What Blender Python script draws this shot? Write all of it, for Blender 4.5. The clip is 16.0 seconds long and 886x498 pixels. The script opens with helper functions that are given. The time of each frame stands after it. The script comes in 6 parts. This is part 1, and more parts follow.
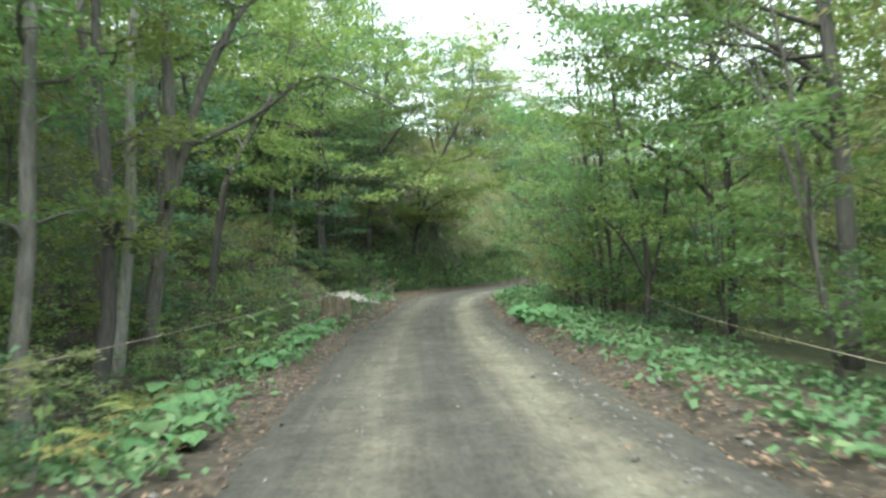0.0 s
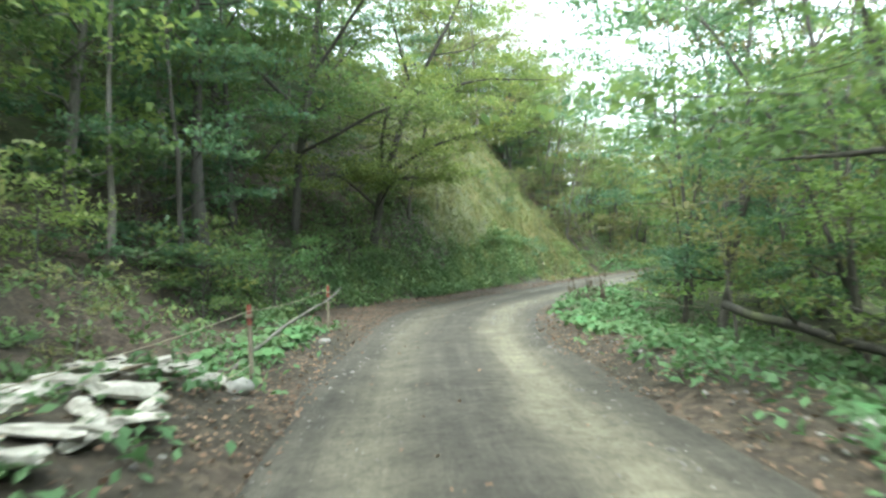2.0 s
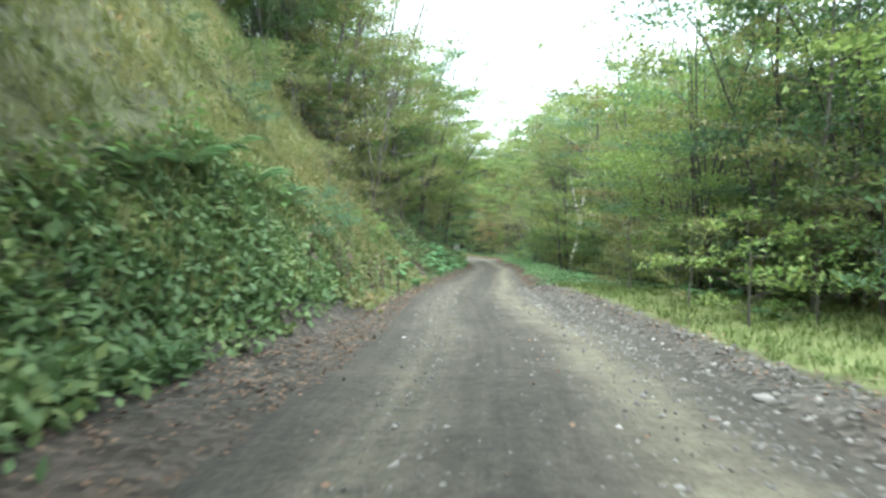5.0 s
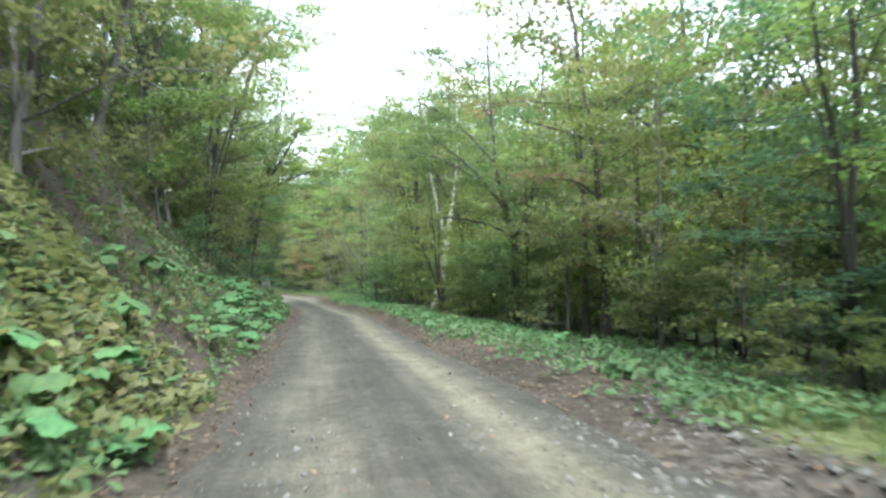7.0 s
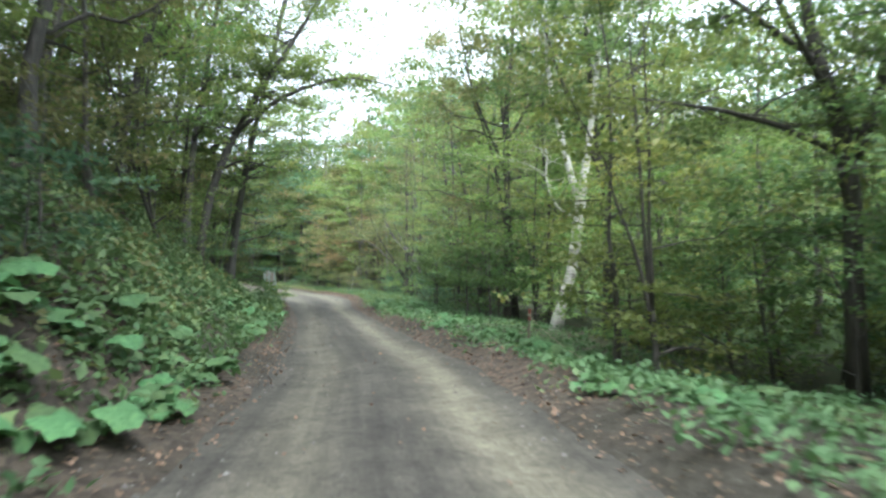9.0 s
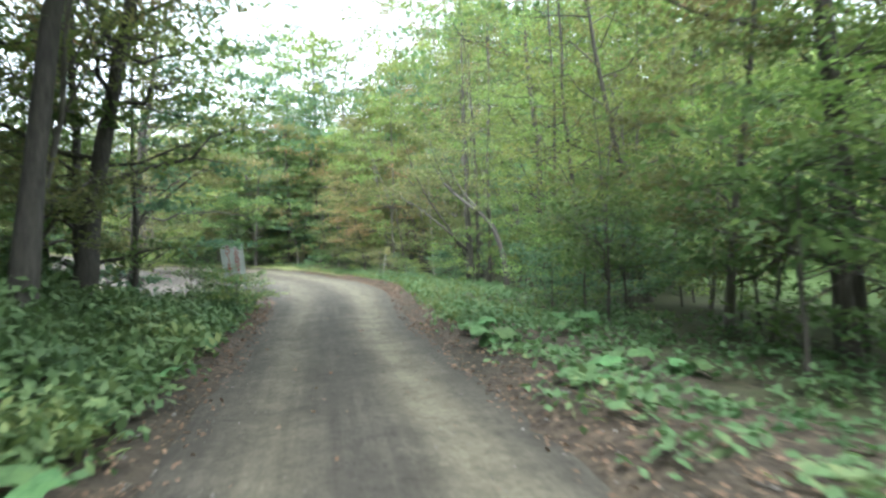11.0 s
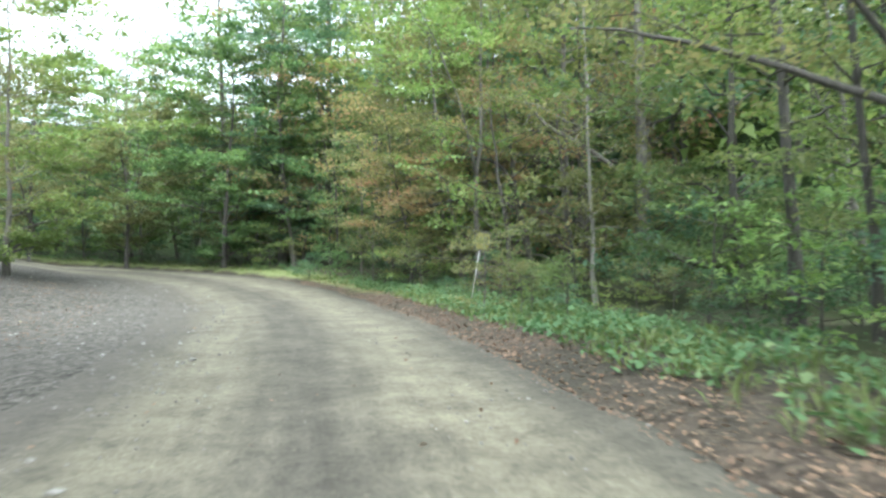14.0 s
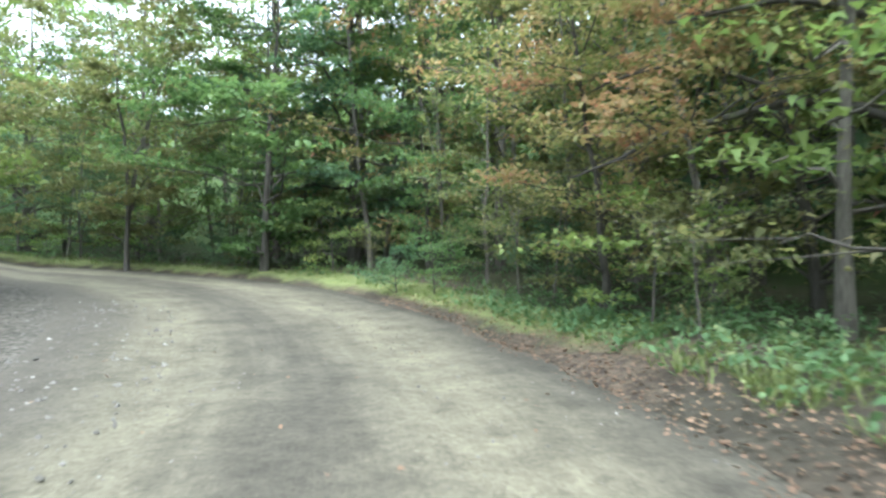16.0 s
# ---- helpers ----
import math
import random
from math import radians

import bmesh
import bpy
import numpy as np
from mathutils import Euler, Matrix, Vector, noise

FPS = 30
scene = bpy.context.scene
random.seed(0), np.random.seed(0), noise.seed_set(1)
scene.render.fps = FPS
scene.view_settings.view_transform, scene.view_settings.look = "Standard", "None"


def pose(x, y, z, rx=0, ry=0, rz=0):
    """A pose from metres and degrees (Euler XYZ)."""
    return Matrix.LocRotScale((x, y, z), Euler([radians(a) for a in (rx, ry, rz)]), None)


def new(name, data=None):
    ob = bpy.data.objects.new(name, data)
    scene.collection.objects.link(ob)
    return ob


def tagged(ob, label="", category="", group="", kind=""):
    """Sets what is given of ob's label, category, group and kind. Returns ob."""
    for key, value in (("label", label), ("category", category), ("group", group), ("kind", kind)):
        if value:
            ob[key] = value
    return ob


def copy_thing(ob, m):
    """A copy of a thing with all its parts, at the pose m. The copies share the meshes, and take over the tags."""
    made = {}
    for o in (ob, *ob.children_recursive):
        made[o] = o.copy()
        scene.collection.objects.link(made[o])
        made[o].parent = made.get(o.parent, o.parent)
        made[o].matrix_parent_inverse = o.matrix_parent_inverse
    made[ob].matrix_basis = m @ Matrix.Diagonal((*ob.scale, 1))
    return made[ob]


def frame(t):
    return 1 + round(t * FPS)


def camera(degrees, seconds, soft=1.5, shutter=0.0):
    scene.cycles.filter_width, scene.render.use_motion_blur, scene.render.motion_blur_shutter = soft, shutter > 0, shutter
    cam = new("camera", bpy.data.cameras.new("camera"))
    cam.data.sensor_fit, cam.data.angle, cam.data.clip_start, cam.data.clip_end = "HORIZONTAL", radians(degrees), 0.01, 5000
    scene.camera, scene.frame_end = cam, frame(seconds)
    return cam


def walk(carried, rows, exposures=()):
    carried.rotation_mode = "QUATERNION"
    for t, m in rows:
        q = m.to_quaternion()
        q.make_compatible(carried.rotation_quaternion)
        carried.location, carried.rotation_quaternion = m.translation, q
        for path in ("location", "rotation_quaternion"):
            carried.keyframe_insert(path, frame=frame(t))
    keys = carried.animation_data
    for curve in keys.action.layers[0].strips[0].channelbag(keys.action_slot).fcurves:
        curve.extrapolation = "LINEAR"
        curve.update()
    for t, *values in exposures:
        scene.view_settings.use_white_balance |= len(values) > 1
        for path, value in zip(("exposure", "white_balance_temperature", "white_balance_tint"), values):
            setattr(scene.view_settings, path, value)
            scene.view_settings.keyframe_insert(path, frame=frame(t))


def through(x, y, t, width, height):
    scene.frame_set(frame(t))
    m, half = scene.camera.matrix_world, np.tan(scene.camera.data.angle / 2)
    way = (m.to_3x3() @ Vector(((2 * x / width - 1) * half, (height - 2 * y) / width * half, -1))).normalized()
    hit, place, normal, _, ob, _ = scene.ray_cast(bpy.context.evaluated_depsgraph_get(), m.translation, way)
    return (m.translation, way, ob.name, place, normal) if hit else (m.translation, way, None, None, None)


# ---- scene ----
cam = camera(66.9, 16.0, soft=2.5, shutter=0.25)
WALK = [
    (0.0, pose(0.000, -0.000, 1.373, 91.57, 1.90, 0.00)),
    (0.5, pose(-0.239, 3.765, 1.376, 91.49, 2.43, -0.24)),
    (1.0, pose(-0.461, 7.652, 1.370, 91.31, 2.53, -0.77)),
    (1.5, pose(-0.641, 11.753, 1.354, 91.25, 2.42, -2.08)),
    (2.0, pose(-0.714, 15.984, 1.336, 91.26, 2.31, -3.42)),
    (2.5, pose(-0.677, 20.061, 1.305, 91.20, 1.34, -4.17)),
    (3.0, pose(-0.474, 24.134, 1.294, 91.14, 0.88, -5.58)),
    (3.5, pose(-0.033, 28.281, 1.358, 91.26, 1.70, -9.10)),
    (4.0, pose(0.774, 32.384, 1.371, 90.77, 3.15, -14.55)),
    (4.5, pose(1.876, 36.369, 1.354, 90.33, 3.12, -19.85)),
    (5.0, pose(3.362, 40.304, 1.308, 90.04, 0.08, -24.29)),
    (5.2, pose(3.974, 41.827, 1.295, 90.07, -0.79, -26.32)),
    (7.3, pose(11.486, 58.006, 1.357, 92.87, 1.66, -41.15)),
    (7.5, pose(12.448, 59.539, 1.349, 92.87, 1.59, -40.85)),
    (8.0, pose(14.824, 63.347, 1.329, 92.65, 0.63, -39.62)),
    (8.5, pose(17.099, 67.067, 1.319, 92.66, -0.07, -38.89)),
    (9.0, pose(19.281, 70.854, 1.330, 92.57, 0.46, -37.92)),
    (9.5, pose(21.416, 74.610, 1.386, 92.77, 0.79, -37.48)),
    (10.0, pose(23.518, 78.196, 1.425, 91.90, 2.32, -36.47)),
    (10.2, pose(24.359, 79.648, 1.436, 91.13, 3.00, -35.96)),
    (12.3, pose(32.628, 96.876, 1.283, 90.76, 0.78, -35.59)),
    (12.5, pose(33.314, 98.313, 1.290, 90.57, 1.31, -35.63)),
    (13.0, pose(35.219, 102.041, 1.309, 90.34, -0.48, -35.39)),
    (13.5, pose(37.209, 105.794, 1.338, 90.73, 0.39, -35.02)),
    (14.0, pose(39.122, 109.477, 1.342, 91.01, 0.70, -34.57)),
    (14.5, pose(40.822, 113.087, 1.336, 90.95, 1.42, -33.71)),
    (15.0, pose(42.315, 116.595, 1.341, 90.97, 1.30, -32.07)),
    (15.5, pose(43.708, 120.085, 1.360, 90.95, 0.90, -29.89)),
    (16.0, pose(44.924, 123.292, 1.367, 91.06, 0.66, -27.72)),
]
walk(cam, WALK, exposures=[
    (0.0, 1.9, 6250, -3), (1.0, 2.3, 6300, -4), (2.5, 2.3, 6100, -4), (3.5, 2.25, 6050, -5), (5.0, 2.15, 6000, 0),
    (7.5, 2.1, 5950, 3), (8.5, 2.0, 5850, 5), (10.2, 2.15, 6000, 6), (12.5, 2.1, 6050, 0), (13.5, 2.0, 6000, 0),
    (14.5, 2.1, 5900, 3), (15.0, 2.1, 5850, 3), (16.0, 2.1, 5850, 2)])

# ---- light ----
world = bpy.data.worlds.new("overcast_sky")
scene.world = world
world.use_nodes = True
wn, wl = world.node_tree.nodes, world.node_tree.links
sky = wn.new("ShaderNodeTexSky")
sky.sky_type = "NISHITA"
sky.sun_disc = False
sky.sun_elevation = radians(64)
sky.sun_rotation = radians(207)
sky.dust_density = 4.0
sky.ozone_density = 1.0
pale = wn.new("ShaderNodeHueSaturation")
pale.inputs["Saturation"].default_value = 0.3
wl.new(sky.outputs[0], pale.inputs["Color"])
wl.new(pale.outputs[0], wn["Background"].inputs["Color"])
wn["Background"].inputs["Strength"].default_value = 0.24
sun_lamp = bpy.data.lights.new("sun", "SUN")
sun_lamp.energy, sun_lamp.angle, sun_lamp.color = 0.8, radians(50), (1.0, 0.96, 0.88)
sun = new("sun", sun_lamp)
sun.rotation_euler = (radians(26), 0, radians(-27))

# ---- materials ----
def mat(name):
    m = bpy.data.materials.new(name)
    m.use_nodes = True
    return m, m.node_tree.nodes, m.node_tree.links, m.node_tree.nodes["Principled BSDF"]


def ramp(n, stops):
    r = n.new("ShaderNodeValToRGB")
    els = r.color_ramp.elements
    while len(els) < len(stops):
        els.new(0.5)
    for e, (p, c) in zip(els, stops):
        e.position, e.color = p, (*c, 1)
    return r


def noise_tex(n, l, scale, detail=6, rough=0.6, src=None):
    t = n.new("ShaderNodeTexNoise")
    t.inputs["Scale"].default_value, t.inputs["Detail"].default_value, t.inputs["Roughness"].default_value = scale, detail, rough
    if src:
        l.new(src, t.inputs["Vector"])
    return t


def mix(n, l, fac, a, b, kind="MIX"):
    m = n.new("ShaderNodeMix")
    m.data_type, m.blend_type = "RGBA", kind
    for sock, v in ((m.inputs[0], fac), (m.inputs[6], a), (m.inputs[7], b)):
        if isinstance(v, (int, float)):
            sock.default_value = v
        elif isinstance(v, tuple):
            sock.default_value = (*v, 1)
        else:
            l.new(v, sock)
    return m.outputs[2]


def calc(n, l, op, a, b=None, c=None):
    m = n.new("ShaderNodeMath")
    m.operation = op
    for sock, v in zip(m.inputs, (a, b, c)):
        if v is None:
            continue
        if isinstance(v, (int, float)):
            sock.default_value = v
        else:
            l.new(v, sock)
    return m.outputs[0]


def bump(n, l, p, height, strength, dist):
    b = n.new("ShaderNodeBump")
    b.inputs["Strength"].default_value, b.inputs["Distance"].default_value = strength, dist
    l.new(height, b.inputs["Height"])
    l.new(b.outputs[0], p.inputs["Normal"])


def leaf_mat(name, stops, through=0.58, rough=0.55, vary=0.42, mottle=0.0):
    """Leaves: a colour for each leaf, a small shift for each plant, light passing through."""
    m, n, l, p = mat(name)
    geo, info = n.new("ShaderNodeNewGeometry"), n.new("ShaderNodeObjectInfo")
    col = ramp(n, stops)
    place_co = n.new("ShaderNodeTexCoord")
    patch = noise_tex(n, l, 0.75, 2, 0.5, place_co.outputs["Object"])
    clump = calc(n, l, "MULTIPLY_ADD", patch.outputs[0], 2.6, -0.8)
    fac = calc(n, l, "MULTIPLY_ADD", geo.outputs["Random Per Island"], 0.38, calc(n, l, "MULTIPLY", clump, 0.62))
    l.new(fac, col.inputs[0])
    hsv = n.new("ShaderNodeHueSaturation")
    l.new(col.outputs[0], hsv.inputs["Color"])
    l.new(calc(n, l, "MULTIPLY_ADD", info.outputs["Random"], 0.05, 0.475), hsv.inputs["Hue"])
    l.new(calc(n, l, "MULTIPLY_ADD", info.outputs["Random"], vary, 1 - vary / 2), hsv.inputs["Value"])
    hue = hsv.outputs[0]
    if mottle:
        co = n.new("ShaderNodeTexCoord")
        spot = noise_tex(n, l, 22, 5, 0.65, co.outputs["Object"])
        blot = ramp(n, [(0.3, (0.55, 0.62, 0.6)), (0.55, (1, 1, 1)), (0.75, (1.3, 1.15, 0.9))])
        l.new(spot.outputs[0], blot.inputs[0])
        hue = mix(n, l, mottle, hue, mix(n, l, 1.0, hue, blot.outputs[0], "MULTIPLY"))
        bump(n, l, p, spot.outputs[0], 0.5, 0.02)
    l.new(hue, p.inputs["Base Color"])
    p.inputs["Roughness"].default_value = rough
    p.inputs["Specular IOR Level"].default_value = 0.25
    t = n.new("ShaderNodeBsdfTranslucent")
    l.new(mix(n, l, 1.0, hue, (1.0, 1.0, 0.78), "MULTIPLY"), t.inputs["Color"])
    s = n.new("ShaderNodeMixShader")
    s.inputs[0].default_value = through
    l.new(p.outputs[0], s.inputs[1])
    l.new(t.outputs[0], s.inputs[2])
    l.new(s.outputs[0], n["Material Output"].inputs["Surface"])
    return m


def bark_mat(name, dark, light, moss=(0.10, 0.12, 0.05), moss_at=0.62):
    m, n, l, p = mat(name)
    co = n.new("ShaderNodeTexCoord")
    mp = n.new("ShaderNodeMapping")
    mp.inputs["Scale"].default_value = (9, 9, 1.6)
    l.new(co.outputs["Object"], mp.inputs["Vector"])
    a = noise_tex(n, l, 2.2, 8, 0.65, mp.outputs[0])
    b = noise_tex(n, l, 0.9, 4, 0.6, co.outputs["Object"])
    c = ramp(n, [(0.3, dark), (0.7, light)])
    l.new(a.outputs[0], c.inputs[0])
    k = ramp(n, [(moss_at, (0, 0, 0)), (moss_at + 0.12, (1, 1, 1))])
    l.new(b.outputs[0], k.inputs[0])
    l.new(mix(n, l, k.outputs[0], c.outputs[0], moss), p.inputs["Base Color"])
    p.inputs["Roughness"].default_value = 0.9
    bump(n, l, p, a.outputs[0], 0.7, 0.03)
    return m


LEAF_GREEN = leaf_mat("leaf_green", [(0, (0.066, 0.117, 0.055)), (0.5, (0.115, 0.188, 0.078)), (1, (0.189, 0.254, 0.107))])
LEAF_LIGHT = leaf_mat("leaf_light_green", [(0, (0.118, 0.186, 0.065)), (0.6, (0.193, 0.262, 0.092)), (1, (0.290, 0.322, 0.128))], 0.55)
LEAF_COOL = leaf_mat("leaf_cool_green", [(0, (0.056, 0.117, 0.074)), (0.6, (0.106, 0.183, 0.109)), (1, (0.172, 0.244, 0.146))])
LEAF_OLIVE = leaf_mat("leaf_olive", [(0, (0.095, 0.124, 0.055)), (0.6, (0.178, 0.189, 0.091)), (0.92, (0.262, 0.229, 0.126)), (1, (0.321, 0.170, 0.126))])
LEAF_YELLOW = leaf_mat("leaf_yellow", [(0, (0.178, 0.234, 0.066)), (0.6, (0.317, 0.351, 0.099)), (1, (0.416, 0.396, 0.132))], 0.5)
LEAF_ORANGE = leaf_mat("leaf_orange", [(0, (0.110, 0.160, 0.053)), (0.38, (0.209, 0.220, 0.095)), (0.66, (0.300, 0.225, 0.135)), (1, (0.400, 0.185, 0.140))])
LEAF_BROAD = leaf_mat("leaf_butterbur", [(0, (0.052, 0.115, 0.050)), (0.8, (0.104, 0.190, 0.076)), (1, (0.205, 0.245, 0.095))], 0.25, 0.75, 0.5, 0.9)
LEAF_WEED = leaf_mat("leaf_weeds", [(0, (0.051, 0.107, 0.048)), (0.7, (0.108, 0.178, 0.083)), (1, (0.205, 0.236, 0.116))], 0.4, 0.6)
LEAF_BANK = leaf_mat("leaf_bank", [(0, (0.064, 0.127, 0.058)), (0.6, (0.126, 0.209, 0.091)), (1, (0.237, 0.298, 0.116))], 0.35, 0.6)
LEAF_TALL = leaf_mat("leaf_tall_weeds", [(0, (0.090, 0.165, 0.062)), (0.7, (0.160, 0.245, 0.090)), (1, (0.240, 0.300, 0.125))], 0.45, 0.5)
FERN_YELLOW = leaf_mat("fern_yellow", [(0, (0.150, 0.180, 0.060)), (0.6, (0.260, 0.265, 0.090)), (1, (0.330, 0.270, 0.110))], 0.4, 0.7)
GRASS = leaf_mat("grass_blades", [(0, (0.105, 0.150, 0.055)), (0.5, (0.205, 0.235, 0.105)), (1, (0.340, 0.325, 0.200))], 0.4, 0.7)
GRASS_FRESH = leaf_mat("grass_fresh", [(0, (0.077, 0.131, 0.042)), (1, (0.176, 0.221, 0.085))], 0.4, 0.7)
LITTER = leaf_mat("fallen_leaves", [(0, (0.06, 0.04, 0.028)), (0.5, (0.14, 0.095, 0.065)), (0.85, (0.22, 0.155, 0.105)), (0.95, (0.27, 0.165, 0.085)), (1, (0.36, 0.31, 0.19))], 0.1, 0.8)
DRY = leaf_mat("dry_stalks", [(0, (0.04, 0.033, 0.027)), (1, (0.11, 0.09, 0.068))], 0.05, 0.9)
BARK = bark_mat("bark_grey_brown", (0.05, 0.047, 0.041), (0.155, 0.145, 0.126))
BARK_DARK = bark_mat("bark_dark", (0.028, 0.0265, 0.0235), (0.086, 0.080, 0.069))
BARK_PALE = bark_mat("bark_pale", (0.11, 0.105, 0.092), (0.27, 0.262, 0.235), (0.12, 0.14, 0.08), 0.66)


def birch_mat():
    m, n, l, p = mat("bark_birch")
    co = n.new("ShaderNodeTexCoord")
    mp = n.new("ShaderNodeMapping")
    mp.inputs["Scale"].default_value = (2.2, 2.2, 11)
    l.new(co.outputs["Object"], mp.inputs["Vector"])
    a = noise_tex(n, l, 1.4, 5, 0.55, mp.outputs[0])
    b = noise_tex(n, l, 1.3, 3, 0.5, co.outputs["Object"])
    c = ramp(n, [(0.33, (0.05, 0.045, 0.04)), (0.40, (0.36, 0.35, 0.32)), (0.75, (0.52, 0.51, 0.47))])
    l.new(a.outputs[0], c.inputs[0])
    k = ramp(n, [(0.58, (0, 0, 0)), (0.80, (1, 1, 1))])
    l.new(b.outputs[0], k.inputs[0])
    l.new(mix(n, l, k.outputs[0], c.outputs[0], (0.24, 0.23, 0.20)), p.inputs["Base Color"])
    p.inputs["Roughness"].default_value = 0.75
    bump(n, l, p, a.outputs[0], 0.4, 0.02)
    return m


BARK_BIRCH = birch_mat()


def ground_mat():
    """Forest floor: leaf litter and soil, with grass and gravel where the cover says so."""
    m, n, l, p = mat("forest_floor")
    co = n.new("ShaderNodeTexCoord")
    big, mid, fine = (noise_tex(n, l, s, 7, 0.65, co.outputs["Object"]) for s in (0.25, 2.4, 26))
    vor = n.new("ShaderNodeTexVoronoi")
    vor.inputs["Scale"].default_value = 13
    l.new(co.outputs["Object"], vor.inputs["Vector"])
    lit = ramp(n, [(0.25, (0.026, 0.021, 0.017)), (0.5, (0.060, 0.048, 0.038)), (0.72, (0.105, 0.083, 0.062)), (0.9, (0.150, 0.118, 0.085))])
    l.new(mix(n, l, 0.5, fine.outputs[0], vor.outputs["Color"]), lit.inputs[0])
    soil = mix(n, l, mid.outputs[0], (0.018, 0.017, 0.014), (0.06, 0.055, 0.042))
    patch = ramp(n, [(0.42, (0, 0, 0)), (0.6, (1, 1, 1))])
    l.new(big.outputs[0], patch.inputs[0])
    base = mix(n, l, patch.outputs[0], lit.outputs[0], soil)
    cov = n.new("ShaderNodeVertexColor")
    cov.layer_name = "cover"
    sep = n.new("ShaderNodeSeparateColor")
    l.new(cov.outputs[0], sep.inputs[0])
    edge = calc(n, l, "MULTIPLY_ADD", mid.outputs[0], 0.7, -0.35)

    def where(ch):
        return calc(n, l, "SMOOTH_MIN", calc(n, l, "MAXIMUM", calc(n, l, "MULTIPLY_ADD", calc(n, l, "ADD", sep.outputs[ch], edge), 2.2, -0.6), 0.0), 1.0, 0.1)
    grass = ramp(n, [(0.25, (0.060, 0.080, 0.030)), (0.55, (0.150, 0.175, 0.072)), (0.85, (0.255, 0.255, 0.125))])
    l.new(mix(n, l, 0.5, fine.outputs[0], mid.outputs[0]), grass.inputs[0])
    herb = ramp(n, [(0.3, (0.021, 0.038, 0.013)), (0.8, (0.068, 0.111, 0.030))])
    l.new(fine.outputs[0], herb.inputs[0])
    grav = ramp(n, [(0.2, (0.027, 0.025, 0.023)), (0.45, (0.059, 0.056, 0.049)), (0.65, (0.095, 0.090, 0.079)), (0.85, (0.144, 0.138, 0.124))])
    l.new(mix(n, l, 0.6, mid.outputs[0], vor.outputs["Color"]), grav.inputs[0])
    c = mix(n, l, where(2), base, herb.outputs[0])
    c = mix(n, l, where(0), c, grass.outputs[0])
    c = mix(n, l, where(1), c, grav.outputs[0])
    l.new(c, p.inputs["Base Color"])
    p.inputs["Roughness"].default_value = 0.95
    p.inputs["Specular IOR Level"].default_value = 0.2
    bump(n, l, p, mix(n, l, 0.5, mix(n, l, 0.5, fine.outputs[0], vor.outputs["Distance"]), mid.outputs[0]), 1.0, 0.10)
    return m


